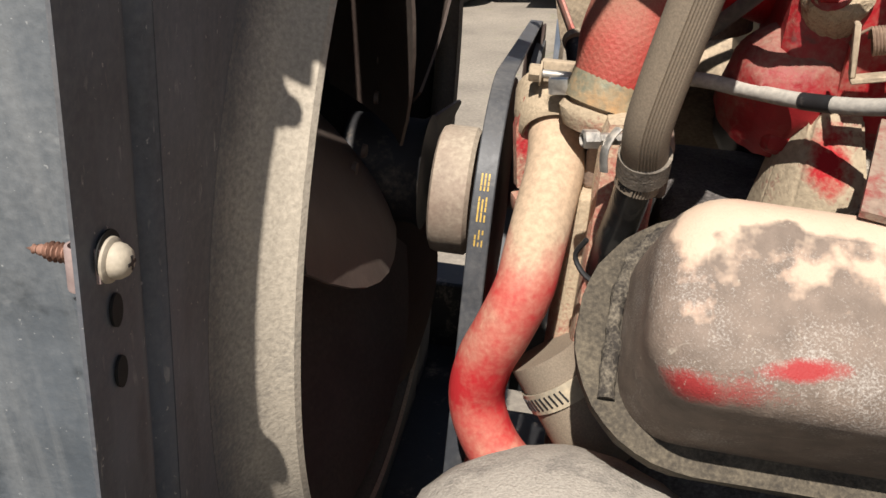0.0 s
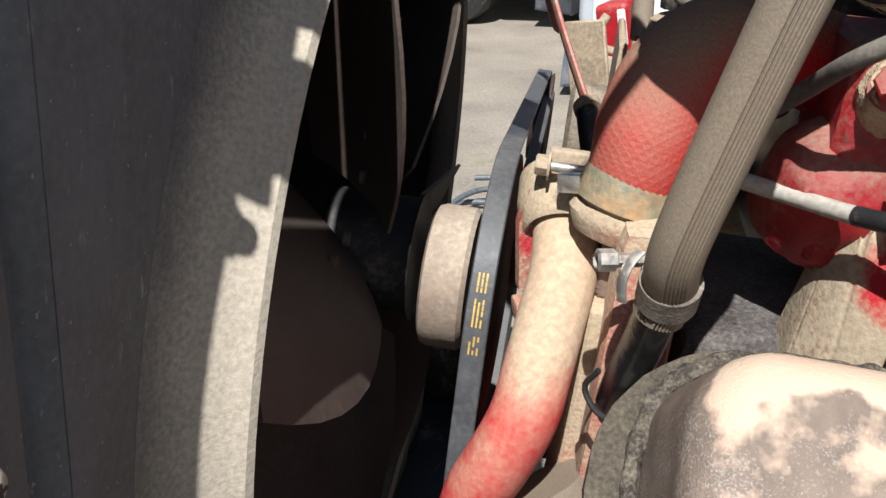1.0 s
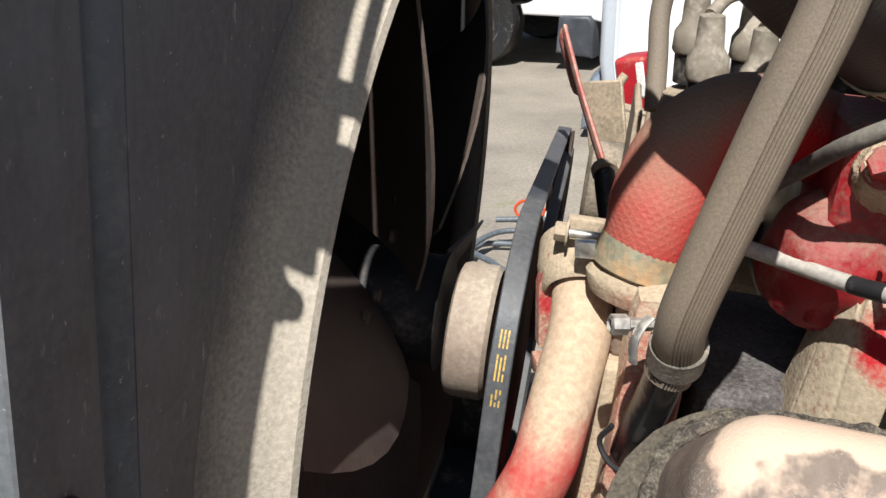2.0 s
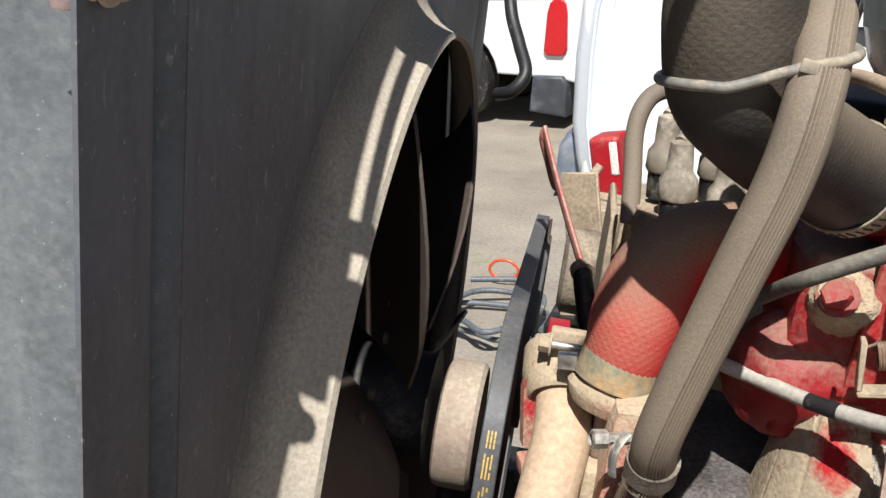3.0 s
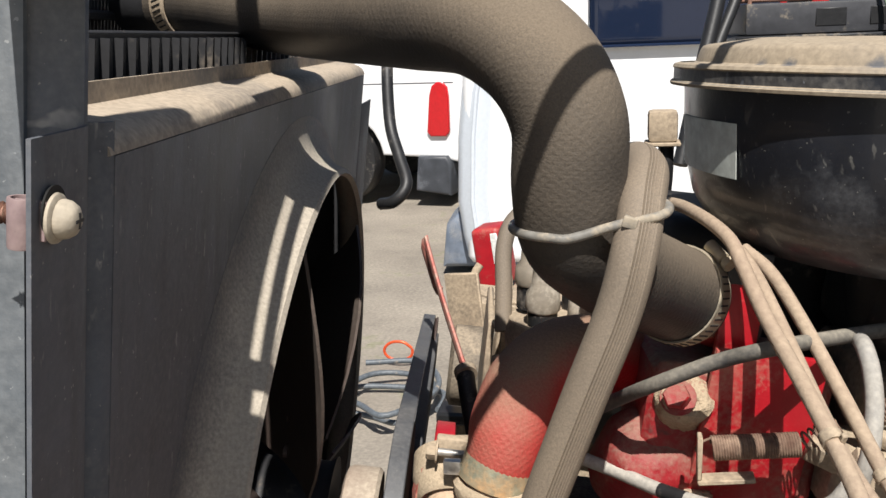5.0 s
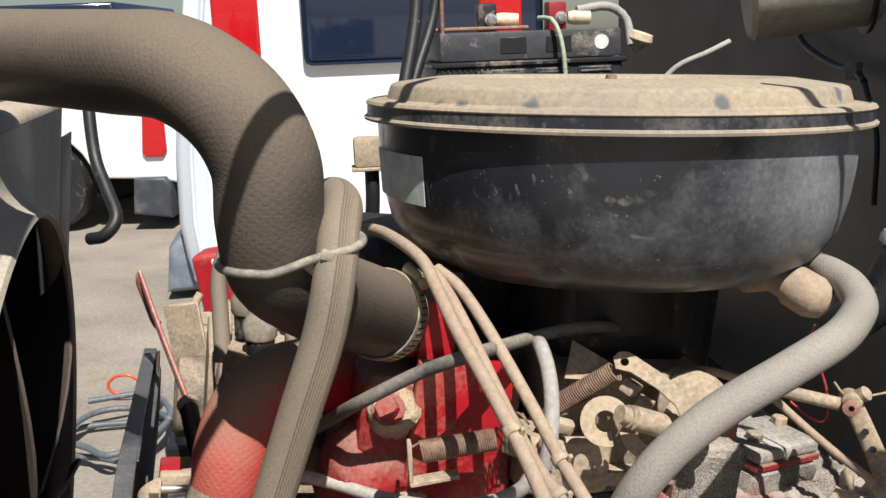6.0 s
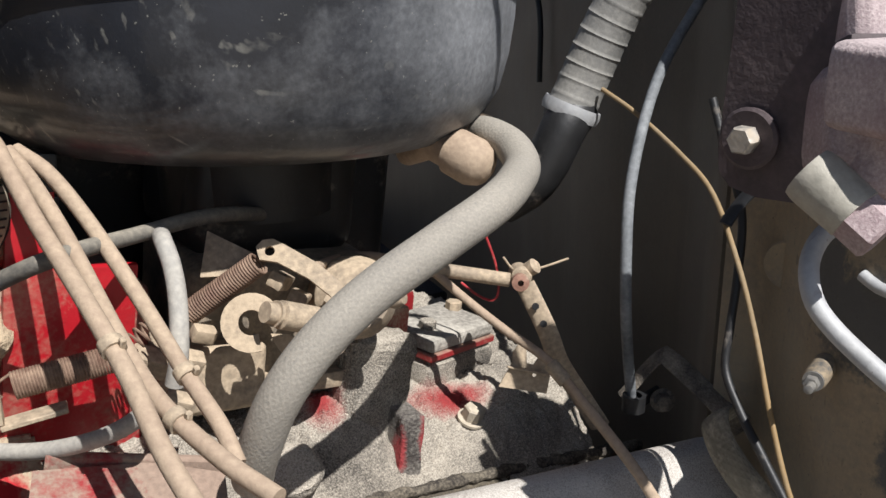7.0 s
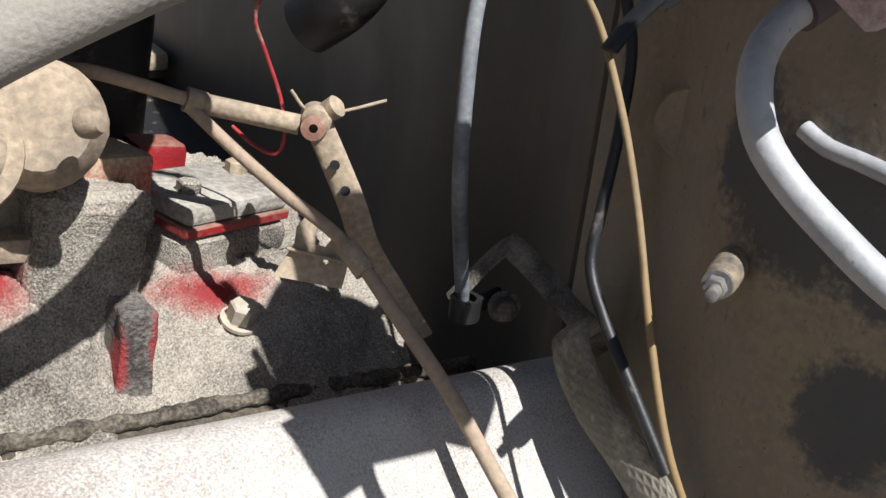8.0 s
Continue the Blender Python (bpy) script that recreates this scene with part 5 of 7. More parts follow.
def upper_hose():
    ob, _ = hose("upper_radiator_hose", "thick black braided radiator hose dusted tan, clamped at both ends", UPPER_HOSE[1:-1], 0.0312, "hose", 40, 0.004)
    a, b = Vector(UPPER_HOSE[1]), Vector(UPPER_HOSE[2])
    band_clamp(a.lerp(b, 0.36), b - a, 0.0316, 0.022, ob, (0.2, -0.3, -1), "tan")
    a, b = Vector(UPPER_HOSE[-3]), Vector(UPPER_HOSE[-2])
    band_clamp(a.lerp(b, 0.75), b - a, 0.0316, 0.012, ob, (0.1, -0.55, 0.9))


def heater_hose():
    ob, _ = hose("heater_hose", "dusty brown-grey ribbed heater hose bent over the radiator hose", HEATER_HOSE, 0.0122, "heater_hose", 132, 0.005, hint=(0, -1, 0), grooves=(58, 74, 0.0009))
    a, b = Vector(HEATER_HOSE[-2]), Vector(HEATER_HOSE[-1])
    way = (Vector(HEATER_HOSE[-3]) - a).normalized()
    band = lathe([(0.0122, -0.007), (0.0142, -0.0072), (0.0142, 0.0072), (0.0122, 0.007)], a, way, 32)
    part("spring_clamp", band, "gasket", ob, "greasy dark hose clamp")
    bm = sweep([(0.0145, 0.4540, 1.0620), (0.0100, 0.4490, 1.0570), (0.0078, 0.4460, 1.0500), (0.0080, 0.4450, 1.0410)], 0.0030, 10, 0.003, flat=0.35)
    part("clamp_tab", bm, "steel", ob)
    stub = [b + way * 0.01, Vector((0.0152, 0.4730, 1.0060)), Vector((0.0080, 0.4780, 0.9860)), Vector((0.0015, 0.4880, 0.9640))]
    spout = thing("heater_spout", "black oily heater pipe stub", "pipe", stub[-1])
    part("tube", sweep(stub, 0.0104, 24), "wet", spout)
    c = stub[2]
    pts = [c + Vector((-0.012, -0.014, 0.008)), c + Vector((-0.019, -0.012, -0.004)), c + Vector((-0.010, -0.016, -0.016)), c + Vector((0.006, -0.014, -0.018)), c + Vector((0.013, -0.010, -0.010))]
    part("wire_clip", sweep(pts, 0.0016, 8, 0.003), "black", spout, "bent wire spring clip")


M["wet"] = surface("oily_black", (0.012, 0.012, 0.012), 0.22, amount=0.15, size=40, bump=0.3)


def zip_tie():
    ob = thing("cable_tie", "grey plastic cable tie round the two hoses", "cable tie", TIE)
    big = Vector(UPPER_HOSE[9]).lerp(Vector(UPPER_HOSE[10]), 0.75)
    pts = []
    for k in range(25):
        a = radians(120 + k * 6.25)
        pts.append(big + Vector((math.cos(a), math.sin(a), 0)) * 0.0335 + Vector((0, 0, -0.004)))
    end = Vector(TIE)
    core = Vector(HEATER_HOSE[3]).lerp(Vector(HEATER_HOSE[4]), 0.4)
    wrap = [Vector((core.x + 0.0148 * math.cos(radians(a)), core.y + 0.0148 * math.sin(radians(a)), end.z + 0.00004 * (a + 105))) for a in (-105, -80, -55, -30, 0, 35, 70)]
    pts = pts[::3] + [end.lerp(Vector(pts[-1]), 0.4)] + wrap
    part("strap", sweep(pts, 0.0026, 10, 0.003, hint=(0, 0, 1), flat=1.0), "tie", ob)
    end = wrap[0]
    part("buckle", block((0.0075, 0.0055, 0.0075), facing(end + Vector((-0.001, -0.0015, 0.0)), (-0.1, -1, 0), (0.25, 0, 1)), 0.001, 2), "tie", ob)


M["tie"] = surface("grey_nylon", (0.20, 0.19, 0.17), 0.45, amount=0.45, dust=(0.34, 0.29, 0.22), size=60, bump=0.1)


def elbow_hose():
    ob, _ = hose("elbow_hose", "red-painted braided elbow hose, dust-brown on its shaded back", ELBOW, lambda s: 0.0232 + 0.0043 * min(1, s * 5), "red_hose", 40, 0.004)
    a, b = Vector(ELBOW[0]), Vector(ELBOW[1])
    way = (b - a).normalized()
    band = lathe([(0.0236, -0.008), (0.0252, -0.0085), (0.0256, 0.0), (0.0252, 0.0085), (0.0236, 0.008)], a + way * 0.006, way, 40)
    part("clamp_band", band, "brass_clamp", ob, "tarnished green and rust clamp band")
    part("clamp_lug", block((0.012, 0.006, 0.010), Matrix.Translation(a + Vector((-0.028, -0.004, 0.010))), 0.001, 2), "bright_steel", ob, "steel clamp lug")


def simple_lines():
    ob, _ = hose("water_pipe", "bent steel water pipe, tan dust over red paint", WATER_PIPE, 0.0185, "pipe", 32, 0.004)
    tagged(ob, category="pipe")
    ob, _ = hose("crankcase_vent_hose", "pale grey woven vent hose under the air cleaner", VENT_HOSE, 0.0108, "vent_hose", 28, 0.004)
    part("end_band", lathe([(0.0109, -0.004), (0.0120, -0.004), (0.0120, 0.004), (0.0109, 0.004)], VENT_HOSE[0], Vector(VENT_HOSE[1]) - Vector(VENT_HOSE[0]), 28), "line", ob, "dusty brown end band")
    cap = thing("breather_elbow", "dusty brown rubber breather elbow", "breather", PLUG_AT)
    p = Vector(PLUG_AT)
    way = Vector((0.35, -0.8, -0.25)).normalized()
    part("cap", lathe([(0.006, -0.034), (0.0125, -0.034), (0.0125, -0.016), (0.0150, -0.014), (0.0152, 0.002), (0.0120, 0.010), (0.006, 0.014), (0, 0.015)], p, way, 28), "line", cap)
    part("stem", sweep([p - way * 0.03, p - way * 0.042 + Vector((0.004, 0.006, -0.010)), p - way * 0.05 + Vector((0.008, 0.030, -0.022))], 0.0088, 18), "line", cap)
    for name, pts, r in (("fuel_line", FUEL_LINE_A, 0.0044), ("fuel_line", FUEL_LINE_B, 0.0042), ("fuel_line", FUEL_LINE_C, 0.0042)):
        ob, _ = hose(name, "thin dust-coated rubber fuel line with small clips", pts, r, "line", 16, 0.004)
        tagged(ob, group="fuel lines beside the thermostat")
        line = spline(pts, 20)
        for k in (15,):
            d = (line[k + 1] - line[k - 1]).normalized()
            part("clip", lathe([(r, -0.003), (r + 0.0014, -0.003), (r + 0.0014, 0.003), (r, 0.003)], line[k], d, 16), "tan", ob)
            part("clip_ear", block((0.003, 0.008, 0.003), facing(line[k] + Vector((0.004, -0.005, 0.002)), d), 0.0006, 1), "tan", ob)
    hose("vacuum_hose", "thin black vacuum hose under pale dust", VACUUM_HOSE, 0.0046, "vac_hose", 16, 0.004)
    by, _ = hose("bypass_hose", "pale grey rubber bypass hose with a painted shadow band", BYPASS_HOSE, 0.0046, "pale_hose", 16, 0.004)
    # Black band on the hose stands for the shadow of a fuel line.
    part("sleeve", sweep(spline(BYPASS_HOSE, 40)[20:24], 0.0049, 16, 0.003), "black", by, "black band painted for a fuel line's shadow")
    hose("breather_tube", "short bluish grey rubber tube", BREATHER_TUBE, 0.0052, "pale_hose", 16, 0.004)
    hose("speedometer_cable", "grey sheathed speedometer cable by the firewall", SPEEDO_CABLE, 0.0040, "cable", 16, 0.005, category="cable")
    hose("yellow_wire", "thin brown-yellow wire hanging on the firewall", YELLOW_WIRE, 0.0018, "yellow", 10, 0.006, category="wire")
    hose("black_wire", "black cable hanging on the firewall", BLACK_WIRE, 0.0030, "black", 10, 0.006, category="wire")
    hose("red_wire", "thin red wire looped under the air cleaner", RED_WIRE, 0.0010, "red_wire", 8, 0.004, category="wire")
    ob, _ = hose("ground_strap", "flat braided earth strap behind the valve cover", BRAID_STRAP, 0.0125, "braid", 16, 0.004, hint=(0.6, 0.8, 0), flat=0.25, category="strap")
    a, b = Vector(BRAID_STRAP[0]), Vector(BRAID_STRAP[1])
    part("lug", sweep([a - (b - a) * 0.6, a, a.lerp(b, 0.4)], 0.0128, 14, 0.003, hint=(0.6, 0.8, 0), flat=0.3), "gasket", ob, "crimped end lug")
    hose("hose_loop", "grey-brown hose arched over the far bank", HOSE_LOOP, 0.0070, "heater_hose", 18, 0.005)
    hose("drain_tube", "black rubber overflow tube beside the radiator", DRAIN_TUBE, 0.0075, "black", 16, 0.005)


M["cable"] = surface("grey_sheath", (0.07, 0.08, 0.09), 0.55, amount=0.40, dust=(0.27, 0.28, 0.29), size=26, contrast=0.5, bump=0.3)


def heater_duct():
    ob = thing("heater_duct", "pale corrugated heater duct with a clamp ring", "duct", HEATER_DUCT[0])
    total = sum((Vector(b) - Vector(a)).length for a, b in zip(HEATER_DUCT, HEATER_DUCT[1:]))
    part("corrugated_tube", sweep(HEATER_DUCT, lambda s: 0.0190 + 0.0007 * max(0.0, 1 - abs((s * total / 0.0128) % 1 * 2 - 1) * 5) + 0.0001 * (1 - abs((s * total / 0.0128) % 1 * 2 - 1)), 28, 0.0014), "duct", ob)
    part("black_tube", sweep(DUCT_LOWER, 0.0180, 28, 0.005), "black", ob, "dark lower duct")
    a, b = Vector(HEATER_DUCT[0]), Vector(HEATER_DUCT[1])
    d = (b - a).normalized()
    part("clamp_ring", lathe([(0.0180, -0.004), (0.0225, -0.005), (0.0235, 0.0), (0.0225, 0.005), (0.0180, 0.004)], a.lerp(b, 0.25), d, 32), "bar", ob, "pale metal ring")


# ---- linkage and springs ----
def carburettor_linkage():
    ob = thing("throttle_linkage", "dusty tan throttle levers, shaft and discs on the carburettor", "linkage", DISC)
    T0 = Vector(LEVTOP)
    m = facing(T0, (-0.25, -0.75, 0.6), (0, 0, 1))
    arc = [(-0.008, 0.004), (-0.004, 0.008), (0.002, 0.0085), (0.008, 0.005), (0.028, -0.008), (0.040, -0.020), (0.046, -0.036), (0.040, -0.040), (0.034, -0.028), (0.022, -0.017), (0.004, -0.006), (-0.006, -0.004)]
    part("lever", sheet(arc, [(0, 0.001, 0.0030, 0.0030)], 0.003, m), "tan", ob)
    d = Vector(DISC)
    m = facing(d, (-0.2, -0.85, 0.5), (0, 0, 1))
    ring = [(0.0175 * math.cos(radians(a)), 0.0175 * math.sin(radians(a))) for a in range(20, 300, 14)] + [(0.0075 * math.cos(radians(a)), 0.0075 * math.sin(radians(a))) for a in range(300, 19, -20)]
    part("fast_idle_cam", sheet(ring, [], 0.0028, m), "tan", ob)
    sh = (Vector(SHAFTB) - Vector(SHAFTA)).normalized()
    part("throttle_shaft", lathe([(0, 0), (0.0062, 0), (0.0062, 0.010), (0.0085, 0.011), (0.0085, 0.040), (0.0105, 0.042), (0.0105, 0.055), (0, 0.055)], Vector(SHAFTA), sh, 20), "tan", ob)
    part("shaft_nut", hex_head(Vector(SHAFTA) + sh * 0.008, -sh, 0.010, 0.007), "tan", ob)
    d2 = d + Vector((0.040, 0.012, -0.012))
    ring = [(0.026 * math.cos(radians(a)), 0.026 * math.sin(radians(a))) for a in range(-170, 60, 12)] + [(0.015 * math.cos(radians(a)), 0.015 * math.sin(radians(a))) for a in range(60, -171, -18)]
    part("throttle_quadrant", sheet(ring, [], 0.003, facing(d2, (-0.2, -0.85, 0.5))), "tan", ob)
    part("choke_housing", roughen(lathe([(0, 0.018), (0.020, 0.016), (0.027, 0.008), (0.028, -0.02), (0, -0.02)], d + Vector((0.075, 0.035, -0.010)), (-0.1, -0.9, 0.35), 28), 0.0008, 90), "tan", ob)
    part("link_screw", lathe([(0, 0), (0.006, 0), (0.0065, 0.004), (0.004, 0.009), (0, 0.010)], d + Vector((0.085, -0.006, 0.002)), (0.6, -0.7, 0.2), 16), "tan", ob)
    carb = thing("carburettor", "dust-coated carburettor body under the air cleaner", "carburettor", at_truck(0.42, -0.06, 0.1))
    part("body", roughen(block((0.13, 0.12, 0.10), TRUCK @ pose(0.44, -0.055, 0.155), 0.012, 3), 0.002, 50, 3), "shaded_tan", carb)
    part("base_plate", block((0.16, 0.14, 0.012), TRUCK @ pose(0.45, -0.06, 0.125), 0.003, 2), "tan", carb)
    part("fuel_bowl", roughen(block((0.07, 0.05, 0.045), TRUCK @ pose(0.385, -0.105, 0.135), 0.008, 3), 0.001, 60, 2), "tan", carb)
    part("air_horn", block((0.12, 0.12, 0.10), TRUCK @ pose(0.44, -0.03, 0.25), 0.02, 3), "black", carb)
    # Added black block behind the carburettor, filling the shaded gap under the bowl.
    part("manifold_riser", block((0.36, 0.16, 0.27), TRUCK @ pose(0.43, 0.13, 0.13), 0.02, 3), "black", carb)
    for u, v, w, s in ((0.345, -0.125, 0.152, 0.014), (0.36, -0.150, 0.160, 0.011), (0.372, -0.140, 0.172, 0.009), (0.35, -0.165, 0.142, 0.010), (0.415, -0.150, 0.205, 0.010), (0.43, -0.145, 0.19, 0.012)):
        part("fitting", roughen(block((s * 1.6, s, s), TRUCK @ pose(u, v, w, 20, 15, 30 + u * 900), s * 0.15, 2), 0.0006, 120, 1), "tan", carb)
    tab = [(-0.016, -0.012), (0.018, -0.012), (0.014, 0.002), (-0.012, 0.016)]
    part("bracket_tab", sheet(tab, [], 0.003, facing(Vector(SPR2A) + Vector((-0.014, 0.02, 0.0)), (-0.3, -0.8, 0.5))), "tan", carb)
    web = thing("linkage_rod", "thin dusty rod running back from the throttle lever", "rod", LINK_ROD[0])
    part("rod", sweep([LEVMID, *LINK_ROD], 0.0034, 12, 0.005), "line", web)
    part("collar", lathe([(0.003, -0.005), (0.0062, -0.005), (0.0062, 0.005), (0.003, 0.005)], LINK_ROD[-1], Vector(LINK_ROD[-1]) - Vector(LINK_ROD[-2]), 14), "tan", web)
    part("sleeve", sweep([LINK_ROD_B[0], LINK_ROD_B[1], LINK_ROD_B[2]], 0.0052, 14, 0.004), "tan", web)


# Darker copy of the tan dust, with shade put into its colour.
M["shaded_tan"] = surface("shaded_casting", (0.07, 0.06, 0.05), 0.6, amount=0.6, dust=(0.30, 0.245, 0.18), size=24, contrast=0.3, bump=0.6)


def return_spring(a, b, r, wire, turns, label):
    ob = thing("return_spring", label, "spring", a, "throttle return springs")
    part("coil", spring_coil(a, b, r, wire, turns), "spring", ob)
    d = (Vector(b) - Vector(a)).normalized()
    pts = [Vector(a) + Vector((0, 0, r)), Vector(a) - d * 0.006 + Vector((0, 0, r * 0.6)), Vector(a) - d * 0.010, Vector(a) - d * 0.006 - Vector((0, 0, r * 0.7))]
    part("hook", sweep(pts, wire, 8, 0.002), "spring", ob)
    return ob


def springs():
    return_spring(SPR1A, SPR1B, 0.0072, 0.00085, 32, "rusty tight-wound return spring by the red housing")
    a, b = Vector(SPR1B), Vector(SPR1C)
    ob = thing("anchor_spring", "open-wound rusty spring end", "spring", b, "throttle return springs")
    part("coil", spring_coil(a, b, 0.0055, 0.0008, 6), "spring", ob)
    return_spring(SPR2B, SPR2A, 0.0068, 0.00085, 30, "dusty tight-wound spring hooked to the throttle lever")
    p = Vector(SPR1A) + Vector((-0.004, -0.002, 0.0))
    br = thing("spring_bracket", "small bent steel spring bracket", "bracket", p)
    part("upright", block((0.003, 0.010, 0.028), Matrix.Translation(p + Vector((-0.004, -0.004, -0.003))), 0.0006, 1), "tan", br)
    part("foot", block((0.034, 0.012, 0.003), Matrix.Translation(p + Vector((0.012, -0.004, -0.017))) @ pose(0, 0, 0, 0, -6, 0), 0.0006, 1), "tan", br)


def shift_linkage():
    rod = thing("throttle_rod", "long dusty steel rod crossing the valve cover", "rod", THROTTLE_ROD[-1])
    part("rod", sweep(THROTTLE_ROD, lambda s: 0.0032 + 0.0005 * min(1, max(0, s * 8 - 4)), 16, 0.004), "line", rod)
    mid = Vector(THROTTLE_ROD[3])
    d = (Vector(THROTTLE_ROD[4]) - mid).normalized()
    part("sleeve", lathe([(0.003, -0.008), (0.0052, -0.008), (0.0052, 0.008), (0.003, 0.008)], mid.lerp(Vector(THROTTLE_ROD[4]), 0.25), d, 16), "tan", rod)
    lever = thing("bell_crank", "dusty steel bell crank lever with a pivot joint", "lever", BELL_LEVER[-1])
    part("arm", sweep(BELL_LEVER, lambda s: 0.0072 + 0.0006 * s, 12, 0.005, hint=(-0.6, -0.7, 0.3), flat=0.3), "tan", lever)
    j = Vector(BELL_LEVER[0])
    part("swivel", lathe([(0, -0.009), (0.0075, -0.009), (0.0075, 0.008), (0.0055, 0.010), (0, 0.010)], j, (-0.35, -0.9, 0.15), 20), "tan", lever)
    part("pivot", lathe([(0.0022, 0), (0.0062, 0), (0.0062, 0.005), (0.0022, 0.006)], j + Vector((-0.006, -0.010, -0.001)), (-0.35, -0.9, 0.15), 18), "rust", lever, "worn ring of the pivot")
    part("grease_cup", lathe([(0, 0), (0.0055, 0), (0.0058, 0.007), (0.003, 0.009), (0, 0.009)], j + Vector((0.004, -0.004, 0.004)), (0.4, -0.5, 0.5), 16), "tan", lever)
    pin = sweep([j + Vector((-0.012, 0.004, 0.014)), j + Vector((-0.004, 0.0, 0.004)), j + Vector((0.012, -0.004, 0.004)), j + Vector((0.034, -0.010, 0.010))], 0.0009, 8, 0.003)
    part("cotter_pin", pin, "tan", lever)
    # Black discs on the arm stand for the dark depth of its holes.
    holes = bmesh.new()
    for s in (1.0, 1.6):
        p = Vector(BELL_LEVER[1]).lerp(Vector(BELL_LEVER[2]), s - 1)
        lathe([(0, 0), (0.0026, 0), (0.0026, 0.0008), (0, 0.0008)], p + Vector((-0.002, -0.0035, 0.001)), (-0.6, -0.7, 0.3), 14, holes)
    part("hole", holes, "black", lever, "lightening holes drawn as black discs")
    b = Vector(TABBR)
    br = thing("cable_bracket", "small dusty steel bracket with notched slots", "bracket", b)
    m = facing(b, (-0.35, -0.85, 0.35), (0.25, 0, 1))
    outline = [(-0.018, -0.016), (0.016, -0.014), (0.016, 0.002), (0.014, 0.010), (0.006, 0.0105), (0.003, 0.004), (-0.002, 0.004), (-0.004, 0.013), (-0.010, 0.016), (-0.013, 0.010), (-0.012, 0.002)]
    part("plate", sheet(outline, [(0.005, -0.003, 0.0014, 0.0014)], 0.0022, m), "tan", br)
    part("fold", block((0.028, 0.0016, 0.004), m @ pose(-0.001, -0.001, 0.002), 0.0004, 1), "tan", br)


# ---- firewall side ----
def firewall():
    def top(v):
        """The cowl falls away towards the near fender."""
        return 0.255 + 0.215 * min(1, max(0, (v + 0.27) / 0.08))

    def lean(v, w):
        """Above the bolt the near part of the cowl leans back."""
        return 0.12 * min(0.14, max(0, w - 0.115)) * min(1, max(0, (-0.30 - v) / 0.05))

    def wall(name, line, w0, material, label):
        bm = bmesh.new()
        rows = []
        steps = 48
        for i in range(steps + 1):
            rows.append([bm.verts.new(FAN + Vector((math.cos(YAW), math.sin(YAW), 0)) * (u + lean(v, w0 + (top(v) - w0) * i / steps)) + ACROSS * v + Vector((0, 0, w0 + (top(v) - w0) * i / steps))) for u, v in line])
        for a, b in zip(rows, rows[1:]):
            for k in range(len(line) - 1):
                bm.faces.new((a[k], a[k + 1], b[k + 1], b[k]))
        bmesh.ops.recalc_face_normals(bm, faces=bm.faces)
        bmesh.ops.solidify(bm, geom=bm.faces[:], thickness=0.004)
        return tagged(part(name, bm, material, None, label), kind="structure", category="wall")
    inner = [(1.02, 1.1), (1.02, 0.45), (0.99, 0.36), (0.95, 0.22), (0.86, 0.06), (0.835, -0.03), (0.825, -0.12), (0.805, -0.165), (0.775, -0.195), (0.760, -0.210), (0.746, -0.224), (0.738, -0.237)]
    wall("wall_firewall", inner, -0.6, "firewall", "dark brown-grey painted steel firewall, dusty")
    outer = [(0.738, -0.237), (0.742, -0.247), (0.748, -0.258), (0.747, -0.268), (0.742, -0.28), (0.734, -0.292), (0.723, -0.312), (0.711, -0.335), (0.700, -0.36), (0.697, -0.40), (0.704, -0.46), (0.714, -0.60), (0.714, -0.80)]
    wall("wall_cowl", outer, -0.6, "panel", "tan cowl side panel with peeling dark patches")
    seam = bmesh.new()
    sweep([FAN + Vector((math.cos(YAW), math.sin(YAW), 0)) * u + ACROSS * v + Vector((0, 0, w)) for u, v, w in ((0.699, -0.362, 0.158), (0.698, -0.373, 0.154), (0.697, -0.388, 0.153), (0.696, -0.408, 0.151), (0.700, -0.441, 0.148))], 0.0036, 12, 0.006, bm=seam)
    tagged(part("trim", seam, "bar", None, "pale folded seam along the cowl panel"), kind="structure", category="trim")
    crack = bmesh.new()
    for line in (((1.060, 0.333), (1.052, 0.318), (1.046, 0.300), (1.040, 0.286)), ((1.050, 0.313), (1.040, 0.309), (1.033, 0.311), (1.026, 0.309), (1.020, 0.311)), ((1.037, 0.3095), (1.034, 0.318), (1.036, 0.324))):
        pts = []
        for z, y in line:
            v = (y - FAN.y) / math.cos(YAW) - math.sin(YAW) * 0.71
            u = 0.6985 + 0.00012 / 0.01 * abs(v + 0.39)
            pts.append(FAN + Vector((math.cos(YAW), math.sin(YAW), 0)) * (u - 0.0002) + ACROSS * v + Vector((0, 0, z - FAN.z)))
        sweep(pts, 0.0007, 6, 0.003, bm=crack)
    tagged(part("trim_crack", crack, "rust", None, "rusty cracks in the peeling paint"), kind="structure", category="trim")
    p = Vector(FWB)
    ob = thing("cowl_bolt", "steel hex bolt and washer in the cowl panel", "bolt", p)
    way = Vector((-0.85, -0.5, 0.05))
    part("boss", lathe([(0, -0.030), (0.0072, -0.030), (0.0070, -0.004), (0.0062, 0.0), (0, 0)], p + Vector((0.006, 0.004, 0)), way, 24), "panel", ob, "pressed boss of the panel")
    part("washer", lathe([(0, 0), (0.0060, 0), (0.0060, 0.0012), (0, 0.0012)], p + Vector((0.006, 0.004, 0)), way, 24), "bolt_steel", ob)
    part("nut", hex_head(p + Vector((0.004, 0.003, 0)), way, 0.0082, 0.0045, None, False), "bolt_steel", ob)
